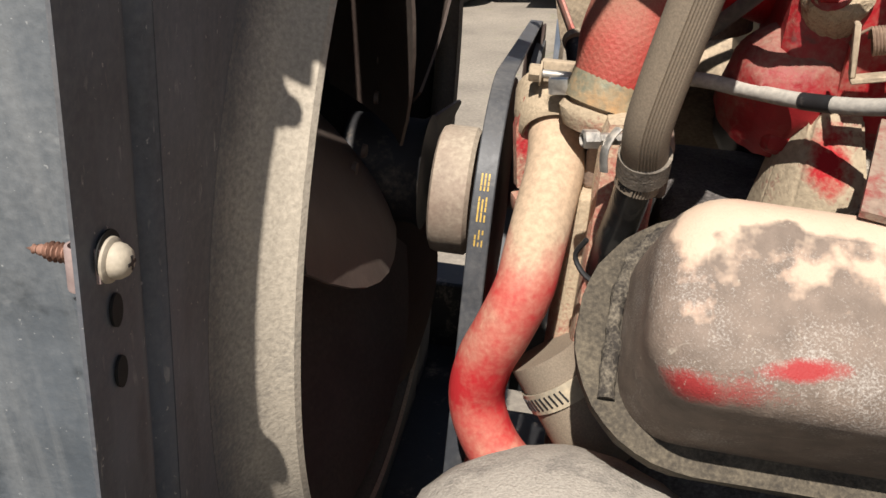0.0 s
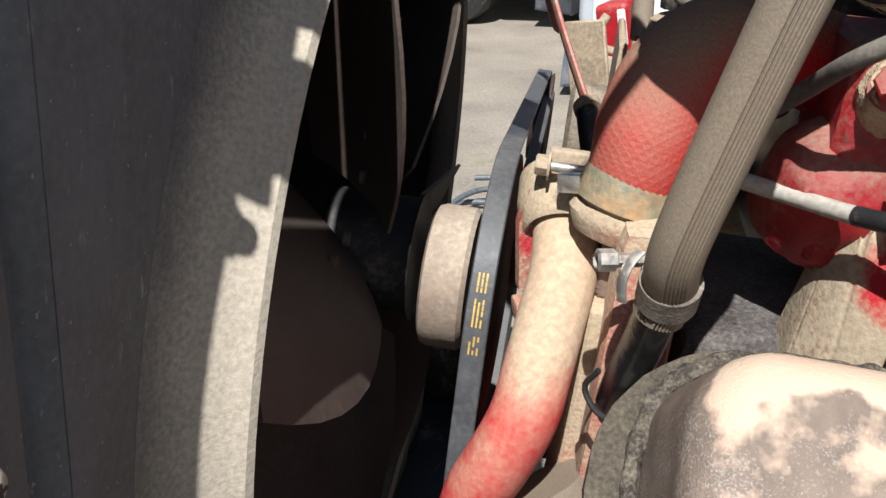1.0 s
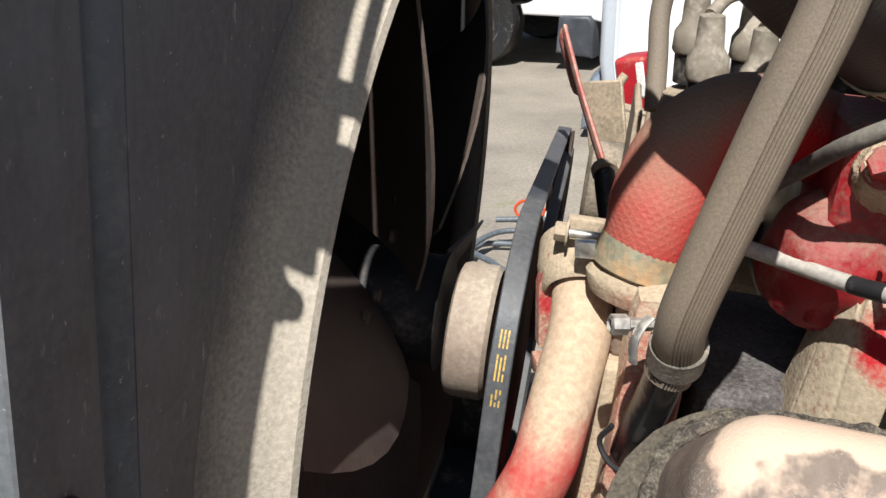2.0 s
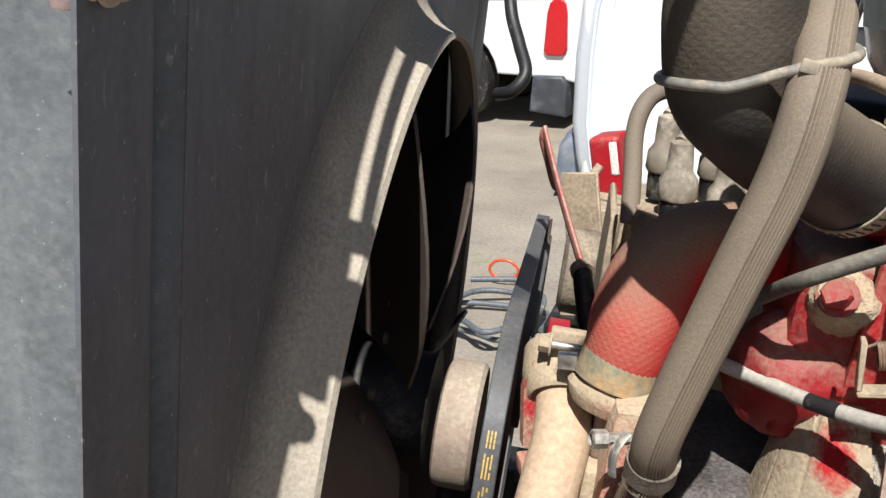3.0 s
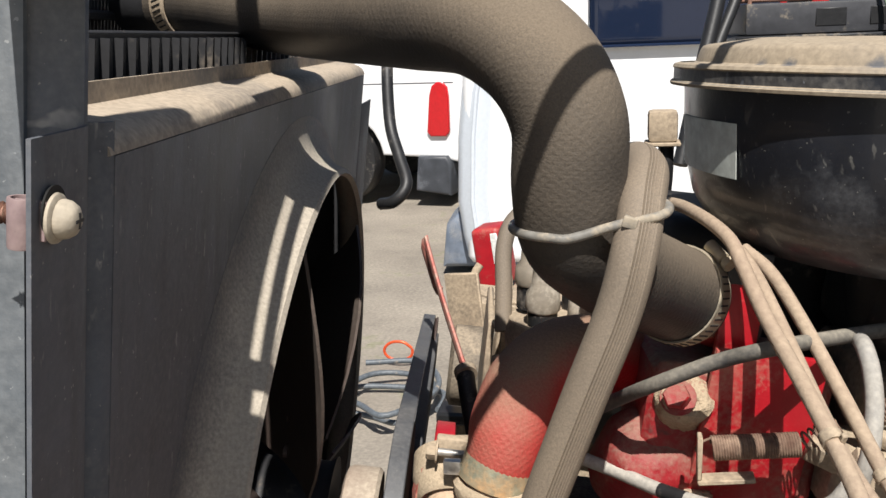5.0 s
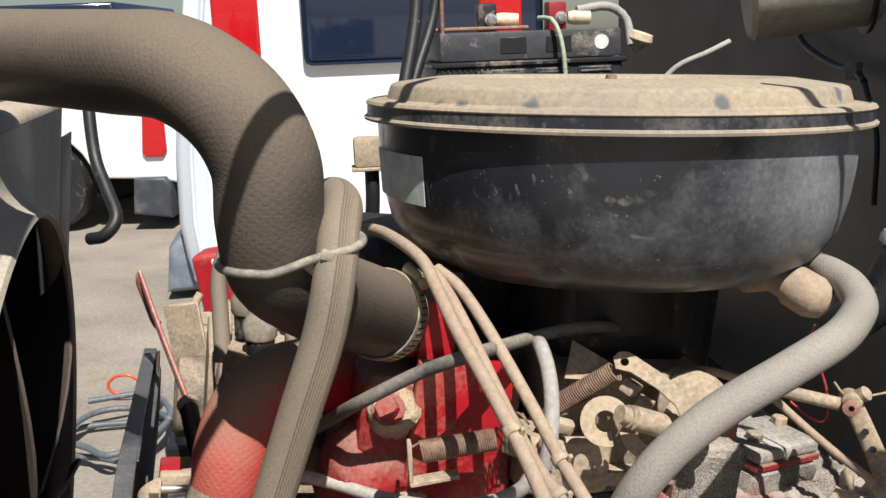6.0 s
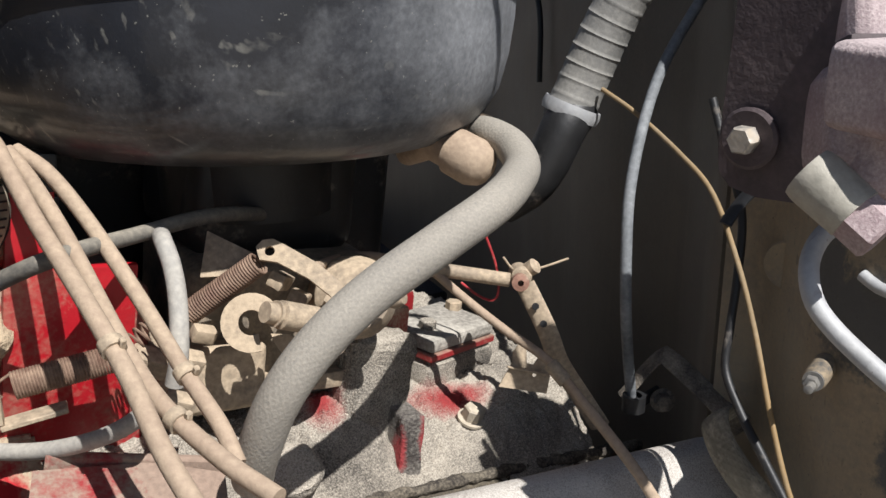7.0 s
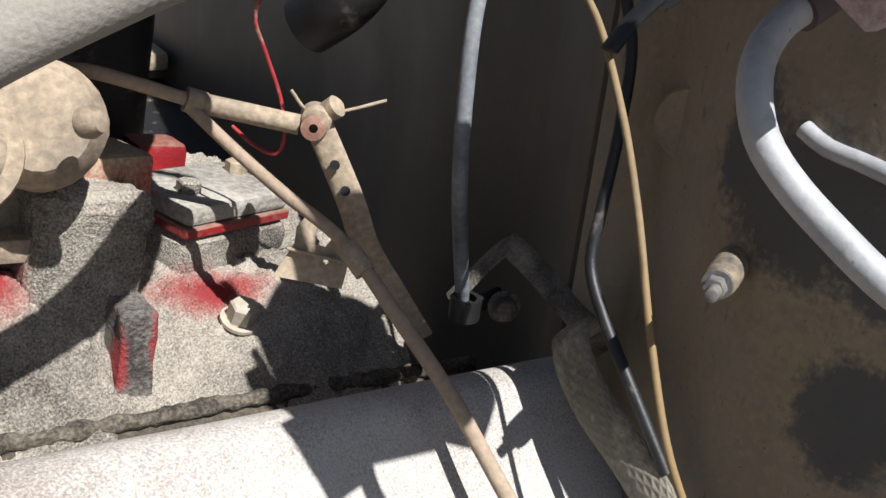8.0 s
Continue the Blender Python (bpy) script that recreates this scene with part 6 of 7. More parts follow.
    part("stud", lathe([(0, 0), (0.0027, 0), (0.0027, 0.009), (0, 0.010)], p + Vector((0.002, 0.001, 0)), way, 14), "bolt_steel", ob)
    c = FAN + Vector((math.cos(YAW), math.sin(YAW), 0)) * 0.7335 + ACROSS * -0.290 + Vector((0, 0, 0.135))
    disc = lathe([(0.016, -0.002), (0.0172, 0.0002), (0.0160, 0.0012), (0.0145, 0.0002), (0, 0.0002)], c, (-0.93, -0.36, 0), 40)
    tagged(part("trim_disc", disc, "panel", None, "round pressed blanking plug in the cowl"), kind="structure", category="trim")
    plate = thing("firewall_plate", "round dark access plate on the firewall", "plate", (0.655, 0.714, 1.317))
    part("disc", lathe([(0, 0.002), (0.016, 0.003), (0.019, 0.0015), (0.021, 0.003), (0.0225, 0.0), (0, 0.0)], (0.6565, 0.714, 1.317), (-0.99, 0.12, 0), 36), "gasket", plate)
    for a in (40, 160, 280):
        part("screw", lathe([(0.003, 0), (0.0026, 0.002), (0, 0.0026)], Vector((0.6545, 0.714, 1.317)) + Vector((0.12, 0.99, 0)) * 0.0185 * math.cos(radians(a)) + Vector((0, 0, 0.0185 * math.sin(radians(a)))), (-0.99, 0.12, 0), 12), "black", plate)
    loom = thing("wiring_loom", "thin black wiring loom clipped across the firewall", "wire", (0.74, 1.16, 1.36))
    part("run", sweep([(0.752, 1.25, 1.385), (0.745, 1.20, 1.345), (0.732, 1.10, 1.320), (0.725, 1.03, 1.312), (0.716, 0.99, 1.300)], 0.0045, 10, 0.01), "black", loom)
    part("branch", sweep([(0.716, 0.99, 1.300), (0.712, 0.95, 1.24), (0.708, 0.94, 1.16)], 0.0035, 10, 0.01), "black", loom)
    part("clip", block((0.010, 0.030, 0.022), pose(0.724, 1.03, 1.312), 0.003, 2), "gasket", loom)
    clip = Vector(WCLIP)
    ob = thing("wire_clip", "dark steel wire clip screwed to the firewall", "clip", clip)
    part("strap", sweep([clip + Vector((-0.010, -0.004, -0.012)), clip + Vector((0.0, -0.004, 0.0)), clip + Vector((0.010, -0.008, 0.012))], 0.0052, 10, 0.004, flat=0.35), "black", ob)
    part("eye", lathe([(0.003, -0.001), (0.0062, -0.001), (0.0062, 0.002), (0.003, 0.002)], clip + Vector((0.011, -0.011, 0.013)), (-0.8, -0.6, 0.1), 18), "black", ob)
    c = Vector(CABCL)
    ob = thing("cable_clamp", "greasy steel cable clamp and bolt at the bell housing", "clamp", c)
    part("loop", lathe([(0.0058, -0.006), (0.0085, -0.006), (0.0085, 0.006), (0.0058, 0.006)], c + Vector((0, 0, 0.006)), (0, 0, 1), 20), "black", ob)
    part("tab", block((0.03, 0.004, 0.010), Matrix.Translation(c + Vector((0.016, 0.006, 0.003))) @ pose(0, 0, 0, 0, 0, 20), 0.001, 1), "black", ob)
    part("bolt", hex_head(c + Vector((0.026, 0.000, 0.002)), (-0.4, -0.9, 0.1), 0.012, 0.009), "gasket", ob)
    arm = [c + Vector((0.004, 0.02, 0.0)), c + Vector((0.028, 0.012, 0.030)), c + Vector((0.034, 0.004, 0.032)), c + Vector((0.055, -0.03, 0.004)), c + Vector((0.06, -0.05, -0.006))]
    part("stay", sweep(arm, 0.008, 10, 0.005, flat=0.3), "gasket", ob, "bent greasy stay")
    bell = thing("bell_housing", "dark greasy bell housing behind the engine", "housing", at_truck(0.7, 0, -0.2))
    part("shell", lathe([(0, 0), (0.21, 0), (0.20, 0.02), (0.16, 0.10), (0, 0.10)], at_truck(0.67, 0.0, -0.14), REAR, 40), "gasket", bell)


def hood_hinge():
    ob = thing("hinge_bracket", "rusty mauve hood hinge with bolt, large nut and lit casting", "hinge", HINGE_BOT)
    p = Vector(HINGE_BOLT)
    nrm = Vector((-0.80, -0.60, 0.05)).normalized()
    m = facing(p, nrm)
    arm = [(-0.019, -0.008), (-0.0175, -0.020), (-0.011, -0.027), (0.004, -0.030), (0.024, -0.029), (0.034, -0.022), (0.038, 0.088), (-0.008, 0.094), (-0.014, 0.086)]
    side = Vector((-0.95, -0.31, 0.0)).normalized()
    part("arm", roughen(sheet(arm, [], 0.005, facing(p, side) @ pose(0, 0, -0.003)), 0.0002, 200), "hinge_shade", ob, "rusty arm in paint darkened for shade")
    part("washer", lathe([(0, -0.0006), (0.0150, -0.0006), (0.0155, 0.0022), (0.0138, 0.0034), (0.008, 0.0030), (0, 0.0030)], p, side, 36), "hinge_shade", ob)
    part("bolt", hex_head(p, side, 0.0125, 0.0115), "steel", ob, "worn steel pivot bolt")
    cast = roughen(block((0.075, 0.13, 0.05), m @ pose(0.064, 0.038, -0.012, -18, 30, 0), 0.014, 4), 0.0004, 40, 4)
    part("casting", cast, "hinge", ob, "pinkish-mauve dusty casting")
    part("casting_groove", block((0.066, 0.010, 0.02), m @ pose(0.066, 0.046, 0.008, -18, 30, 0), 0.004, 2), "hinge_shade", ob)
    low = roughen(block((0.075, 0.055, 0.05), m @ pose(0.062, 0.012, -0.004, -18, 30, 0), 0.016, 4), 0.0004, 40, 4)
    part("casting_boss", low, "hinge", ob)
    # Block added beside the casting to throw shade on prop bar and sleeve.
    part("lower_lug", roughen(block((0.071, 0.053, 0.037), pose(0.4965, 0.2735, 1.2575), 0.008, 3), 0.0004, 60, 2), "hinge", ob)
    a, b = Vector(NUT), Vector(NUT2)
    way = Vector((0.30, -0.75, -0.55)).normalized()
    part("nut_sleeve", lathe([(0, -0.016), (0.0122, -0.016), (0.0130, -0.012), (0.0124, 0.010), (0, 0.010)], a, way, 12), "cream_steel", ob, "pale steel sleeve")
    part("nut", hex_head(a + way * 0.010, way, 0.0205, 0.014, None, False), "hinge", ob, "large mauve hex nut")
    bar = thing("prop_bar", "bent pale grey steel prop bar", "bar", PROP_BAR[-1])
    part("rod", sweep(PROP_BAR, 0.0046, 20, 0.004), "bar", bar)
    a, b = Vector(PROP_BAR[0]), Vector(PROP_BAR[1])
    part("pivot_eye", sweep([a - (b - a) * 0.4, a, a.lerp(b, 0.6)], 0.0060, 18, 0.004), "hinge_shade", bar, "rusty pivot eye")


M["bolt_steel"] = surface("dull_bolt_steel", (0.16, 0.165, 0.17), 0.45, 0.5, amount=0.35, dust=(0.22, 0.20, 0.17), size=60, contrast=0.4, bump=0.3)
M["cream_steel"] = surface("pale_steel", (0.33, 0.31, 0.26), 0.5, 0.1, amount=0.35, dust=(0.38, 0.35, 0.30), size=40, contrast=0.4, bump=0.3)
# Darker copy of the rusty hinge paint; the arm's shade is in the colour.
M["hinge_shade"] = surface("shaded_rusty_paint", (0.055, 0.040, 0.044), 0.62, amount=0.28, dust=(0.13, 0.10, 0.10), size=30, contrast=0.5, bump=0.5)


# ---- far side ----
def battery():
    base = Vector((0.372, 1.40, 1.29))
    ob = thing("battery", "dusty black battery with ribbed case, cables and white dot label", "battery", base)
    m = Matrix.Translation(base) @ pose(0, 0, 0, 0, 0, 4)
    part("case", block((0.29, 0.17, 0.13), m @ pose(0, 0, -0.028), 0.006, 2), "plastic", ob)
    part("case_rim", block((0.30, 0.18, 0.008), m @ pose(0, 0, 0.040), 0.002, 1), "plastic", ob)
    part("cover", block((0.28, 0.16, 0.042), m @ pose(0.004, 0, 0.066), 0.004, 2), "battery_top", ob, "grey dusty battery cover")
    for k in range(3):
        x = -0.035 + k * 0.068
        part("panel", block((0.056, 0.004, 0.028), m @ pose(x, -0.0865, 0.018), 0.002, 1), "plastic", ob)
        for j in range(3):
            part("rib", block((0.048, 0.005, 0.0035), m @ pose(x, -0.0885, 0.009 + j * 0.008), 0.001, 1), "battery_top", ob)
    for k in range(9):
        part("rib", block((0.004, 0.005, 0.03), m @ pose(-0.135 + k * 0.0085, -0.0865, 0.018), 0.001, 1), "plastic", ob)
    for k, x in enumerate((-0.025, 0.045)):
        part("recess", block((0.042, 0.004, 0.026), m @ pose(x, -0.079, 0.066), 0.002, 1), "black", ob)
    part("dot_label", lathe([(0, 0), (0.011, 0), (0.011, 0.0008), (0, 0.0008)], m @ Vector((0.112, -0.0805, 0.067)), (0, -1, 0), 24), "white_cap", ob, "round white dot label")
    part("clamp_bar", block((0.15, 0.02, 0.006), m @ pose(-0.07, -0.05, 0.092), 0.002, 1), "rust", ob, "rusty orange hold-down bar")
    part("hold_down_rod", sweep([m @ Vector((-0.13, -0.07, 0.22)), m @ Vector((-0.13, -0.07, 0.06))], 0.003, 8), "rust", ob)
    for x, mat_name, h in ((-0.055, "plastic", 0.05), (0.055, "red", 0.05)):
        part("terminal", block((0.03, 0.03, h), m @ pose(x, -0.03, 0.105), 0.006, 2), mat_name, ob)
        part("terminal_bolt", hex_head(m @ Vector((x + 0.004, -0.047, 0.105)), (0, -1, 0), 0.012, 0.008), "bright_steel", ob)
    for x in (-0.025, 0.09):
        part("cable_end", lathe([(0, 0), (0.009, 0), (0.011, 0.01), (0.010, 0.035), (0, 0.036)], m @ Vector((x - 0.015, -0.03, 0.105)), (1, -0.1, -0.05), 16), "cream", ob, "yellowed cable end")
    wires = ((("black"), [(-0.16, -0.05, 0.25), (-0.17, -0.08, 0.12), (-0.2, -0.12, 0.0), (-0.23, -0.16, -0.12)], 0.010),
             (("black"), [(-0.12, -0.04, 0.25), (-0.14, -0.06, 0.12), (-0.18, -0.10, 0.02), (-0.215, -0.14, -0.10)], 0.008),
             (("green_wire"), [(0.02, -0.06, 0.105), (0.035, -0.085, 0.10), (0.045, -0.10, 0.06), (0.05, -0.105, -0.02)], 0.0035),
             (("pale_hose"), [(0.09, -0.03, 0.115), (0.14, -0.03, 0.12), (0.17, -0.03, 0.10), (0.175, -0.04, 0.06)], 0.007),
             (("pale_hose"), [(0.17, -0.12, -0.02), (0.21, -0.13, 0.025), (0.26, -0.13, 0.045), (0.30, -0.12, 0.06)], 0.0042))
    for mat_name, pts, r in wires:
        part("cable", sweep([m @ Vector(p) for p in pts], r, 12, 0.012), mat_name, ob)
    part("boot", lathe([(0, 0), (0.006, 0), (0.022, 0.02), (0.020, 0.03), (0, 0.03)], m @ Vector((0.185, -0.03, 0.05)), (0.3, -0.2, 1), 16), "cream", ob)
    tray = thing("battery_tray", "dark battery tray on the far inner fender", "tray", base - Vector((0, 0, 0.12)))
    part("tray", block((0.34, 0.22, 0.02), m @ pose(0, 0, -0.105), 0.004, 1), "black", tray)
    part("post", block((0.05, 0.08, 0.5), m @ pose(0.05, 0.05, -0.36), 0.004, 1), "black", tray)


M["battery_top"] = surface("grey_battery_plastic", (0.055, 0.056, 0.062), 0.5, amount=0.26, dust=(0.26, 0.22, 0.17), size=20, bump=0.1)


def far_side():
    p = Vector(BOOT)
    ob = thing("distributor", "dusty distributor with rubber plug boots", "distributor", p - Vector((0, 0, 0.1)))
    p = Vector((0.010, 0.668, 1.160))
    for i, (x, y, z) in enumerate(((0.010, -0.012, -0.006), (-0.002, 0.022, 0.006), (0.042, 0.0, -0.016), (0.034, 0.035, 0.0))):
        c = p + Vector((x, y, z))
        boot = part("plug_boot", lathe([(0, 0.026), (0.0078, 0.024), (0.0086, 0.015), (0.0092, 0.004), (0.0132, -0.002), (0.0140, -0.014), (0.0128, -0.016), (0, -0.016)], c, (0.05, -0.05, 1), 20), "boot", ob, "greyish rubber boot")
        part("boot_skirt", lathe([(0.0118, -0.016), (0.0118, -0.036), (0, -0.036)], c, (0.05, -0.05, 1), 16), "black", boot)
        part("plug_lead", sweep([c + Vector((0, 0, 0.024)), c + Vector((0.012, 0.02, 0.034)), c + Vector((0.04, 0.05, 0.03)), c + Vector((0.07, 0.10, 0.01))], 0.0045, 10), "boot", boot)
    part("cap", lathe([(0, -0.034), (0.042, -0.034), (0.046, -0.045), (0.046, -0.09), (0, -0.09)], p + Vector((0.022, 0.012, 0)), (0, 0, 1), 28), "tan", ob)
    d = [Vector(q) for q in DIPSTICK]
    ob = thing("dipstick", "red dipstick with folded loop handle in its tube", "dipstick", d[-1])
    part("blade", sweep([d[2], d[1], d[0]], 0.0098, 10, 0.006, hint=(1, 0, 0), flat=0.3), "pink", ob)
    part("loop", sweep([d[0], *DIP_FOLD], 0.0092, 10, 0.004, hint=(1, 0, 0), flat=0.3), "pink", ob)
    tube = [d[2] + (d[1] - d[2]).normalized() * 0.004, d[2] + Vector((0.004, -0.014, -0.014)), d[2] + Vector((0.012, -0.03, -0.045)), d[2] + Vector((0.02, -0.04, -0.09))]
    part("tube", sweep(tube, 0.0085, 16, 0.005), "black", ob, "black dipstick tube")
    part("tube_collar", lathe([(0.004, -0.003), (0.0105, -0.003), (0.0105, 0.004), (0.004, 0.004)], d[2], d[1] - d[2], 18), "tan", ob)
    # red plastic box on the far fender; a white strip stands for its highlight
    c = P_REDBOX
    ob = thing("red_box", "red plastic box with its white highlight as a strip", "lamp", c)
    part("box", block((0.056, 0.08, 0.118), Matrix.Translation(c) @ pose(0, 0, 0, 0, -8, -10), 0.010, 3), "red_clean", ob)
    part("reflector", block((0.014, 0.003, 0.06), Matrix.Translation(c + Vector((0.008, -0.043, 0.022))) @ pose(0, 0, 0, 0, -8, -10), 0.002, 1), "white_cap", ob)
    ob = thing("far_fender", "dusty far inner fender apron", "fender", at_truck(0.35, 0.75, -0.2))
    part("apron", block((0.62, 0.008, 0.30), TRUCK @ pose(0.42, 0.62, -0.14), 0.002, 1), "tan", ob)
    part("outer_panel", block((0.9, 0.20, 0.03), Matrix.Translation((0.245, 1.72, 0.855)), 0.01, 2), "tan", ob)
    part("outer_skirt", block((0.9, 0.02, 0.5), Matrix.Translation((0.245, 1.80, 0.60)), 0.01, 2), "white", ob)
    part("fender_stay", block((0.9, 0.50, 0.02), Matrix.Translation((0.26, 1.45, 0.80)), 0.004, 1), "black", ob)
    part("upright", block((0.046, 0.006, 0.15), pose(-0.110, 1.051, 0.988, 0, -6, -14), 0.0015, 1), "tan", ob, "dusty tan upright plate")
    part("ledge", block((0.62, 0.10, 0.008), TRUCK @ pose(0.42, 0.67, 0.006), 0.002, 1), "tan", ob)
    ob = thing("wire_guard", "bent tan wire guard with a cross bar on the far fender", "guard", WIRE_BRACKET[3])
    part("frame", sweep(WIRE_BRACKET, 0.0055, 10, 0.008), "tan", ob)
    part("bar", sweep(BRACKET_BAR, 0.009, 10, 0.01, flat=0.4), "tan", ob)
    # Black bands modelled in place of the cross bar's shadow.
    strap = thing("bar_shadow_band", "black band modelled for the bar's shadow on the far fender", "bracket", WIRE_BRACKET[4])
    drop = Vector((0.004, -0.03, -0.052))
    loop = [Vector(WIRE_BRACKET[3]) + Vector((0.0, -0.01, 0.028)), Vector(WIRE_BRACKET[3]) + Vector((-0.004, -0.012, -0.02)), Vector(WIRE_BRACKET[4]) + drop + Vector((-0.006, 0, 0.022)), Vector(WIRE_BRACKET[4]) + drop + Vector((0.014, 0, 0.004)), Vector(WIRE_BRACKET[5]) + drop]
    part("strap", sweep(loop, 0.011, 10, 0.006, hint=(0, 1, 0), flat=0.35), "black", strap)
    part("foot", sweep([Vector(WIRE_BRACKET[3]) + Vector((0.0, -0.012, -0.010)), Vector(WIRE_BRACKET[5]) + Vector((0.02, -0.012, -0.006))], 0.011, 10, 0.006, hint=(0, 1, 0), flat=0.35), "black", strap)
    # bracket hanging at the air cleaner's far side
    h = Vector(HANGER)
    ob = thing("hood_bracket", "dusty bracket on a black stay beside the air cleaner", "bracket", h)
    part("cup", block((0.030, 0.03, 0.032), Matrix.Translation(h + Vector((0, 0, 0.01))), 0.005, 2), "tan", ob)
    part("cup_lip", block((0.036, 0.035, 0.004), Matrix.Translation(h + Vector((0, 0, -0.008))), 0.001, 1), "tan", ob)
    part("stay", sweep([h + Vector((0.004, 0, -0.01)), h + Vector((0.002, 0, -0.06)), h + Vector((-0.012, 0.02, -0.2))], 0.008, 10), "black", ob)
    # blower motor
    b = Vector(BLOWER)
    ob = thing("blower_motor", "pale cylindrical heater blower motor on the firewall", "motor", b)
    part("can", lathe([(0, -0.12), (0.055, -0.12), (0.06, -0.115), (0.06, 0.0), (0.056, 0.006), (0, 0.006)], b + Vector((-0.02, 0.0, 0.05)), (0.95, -0.3, 0.1), 36), "cream_steel", ob)
    part("end_cap", lathe([(0, 0.006), (0.050, 0.006), (0.048, 0.012), (0.02, 0.016), (0, 0.016)], b + Vector((-0.02, 0.0, 0.05)), (0.95, -0.3, 0.1), 36), "white_cap", ob)
    part("ring", lathe([(0.058, -0.008), (0.068, -0.008), (0.068, -0.004), (0.058, -0.004)], b + Vector((-0.02, 0.0, 0.05)), (0.95, -0.3, 0.1), 36), "black", ob)


M["boot"] = surface("grey_rubber_boot", (0.25, 0.215, 0.17), 0.6, amount=0.4, dust=(0.42, 0.37, 0.30), size=30, bump=0.2)
M["pink"] = surface("faded_red_steel", (0.50, 0.16, 0.13), 0.5, amount=0.42, dust=(0.48, 0.33, 0.26), size=60, contrast=0.3, bump=0.2)
P_REDBOX = Vector((-0.165, 1.68, 0.935))


def front_pump():
    c = Vector(FRONT_PUMP)
    ob = thing("steering_pump", "round cast pump housing under grey grit", "pump", c - Vector((0, 0, 0.1)))
    bm = lathe([(0, 0.050), (0.030, 0.048), (0.060, 0.038), (0.080, 0.022), (0.090, 0.0), (0.090, -0.020), (0, -0.020)], c, (0.05, 0.1, 1), 64)
    part("domed_cover", roughen(roughen(bm, 0.0016, 50), 0.0004, 400), "grit", ob)
    bm = lathe([(0, -0.021), (0.094, -0.021), (0.095, -0.026), (0.090, -0.031), (0.088, -0.06), (0.07, -0.10), (0, -0.10)], c, (0.05, 0.1, 1), 64)
    part("pump_body", roughen(bm, 0.0012, 50), "grit", ob)
    clamp = Vector((-0.026, 0.462, 0.892))
    hc = thing("lower_hose", "lower hose end with a slotted clamp", "hose", clamp - Vector((0, 0, 0.05)))
    a, b = clamp + Vector((-0.01, 0.03, 0.01)), clamp + Vector((0.03, 0.02, -0.06))
    part("tube", sweep([a, a.lerp(b, 0.5), b], 0.024, 24), "heater_hose", hc)
    band_clamp(a.lerp(b, 0.3), b - a, 0.0245, 0.014, hc, (1, 0, 0))


M["grit"] = surface("gritty_housing", (0.13, 0.12, 0.11), 0.8, amount=0.62, dust=(0.38, 0.345, 0.30), size=40, contrast=0.3, up=0.12, bump=1.0, grain=600)


def shadow_bars():
    """Slim unseen bars added above the engine bay; their shadows cross the hoses and the air cleaner."""
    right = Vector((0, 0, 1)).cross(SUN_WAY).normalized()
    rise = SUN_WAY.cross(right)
    ob = thing("shadow_bar", "slim dark bars added out of view to cast shadows", "brace", right * 0.14 + rise * 1.08 + SUN_WAY * 1.12)
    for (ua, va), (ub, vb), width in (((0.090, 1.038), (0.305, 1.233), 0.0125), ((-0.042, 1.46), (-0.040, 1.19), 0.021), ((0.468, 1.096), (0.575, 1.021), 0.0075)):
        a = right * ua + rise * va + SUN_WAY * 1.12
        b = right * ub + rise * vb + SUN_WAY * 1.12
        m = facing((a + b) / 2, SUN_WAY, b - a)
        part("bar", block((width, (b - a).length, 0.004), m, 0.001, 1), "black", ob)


# ---- yard beyond the engine bay ----
def loft(name, outline, depth, m, material, parent, bevel=0.03, label=""):
    """A body panel: an outline of (x, z) pairs pushed back along y."""
    bm = bmesh.new()
    a = [bm.verts.new((x, 0, z)) for x, z in outline]
    b = [bm.verts.new((x, depth, z)) for x, z in outline]
    bm.faces.new(a)
    bm.faces.new(b[::-1])
    n = len(outline)
    for i in range(n):
        bm.faces.new((a[i], b[i], b[(i + 1) % n], a[(i + 1) % n]))
    bmesh.ops.recalc_face_normals(bm, faces=bm.faces)
    if bevel:
        bmesh.ops.bevel(bm, geom=[e for e in bm.edges if abs(e.verts[0].co.y - e.verts[1].co.y) < 1e-5], offset=bevel, segments=4, affect="EDGES", profile=0.6)
    bm.transform(m)
    return part(name, bm, material, parent, label)


def wheel(parent, at, r=0.36):
    w = part("wheel", lathe([(0.08, -0.10), (r * 0.62, -0.11), (r * 0.66, -0.12), (r * 0.95, -0.12), (r, -0.08), (r, 0.08), (r * 0.95, 0.12), (r * 0.66, 0.12), (0.08, 0.10)], at, (1, 0, 0), 36), "black", parent, "black tyre")
    part("rim", lathe([(0, -0.115), (r * 0.3, -0.118), (r * 0.55, -0.10), (r * 0.62, -0.112)], at, (1, 0, 0), 24), "bar", w)


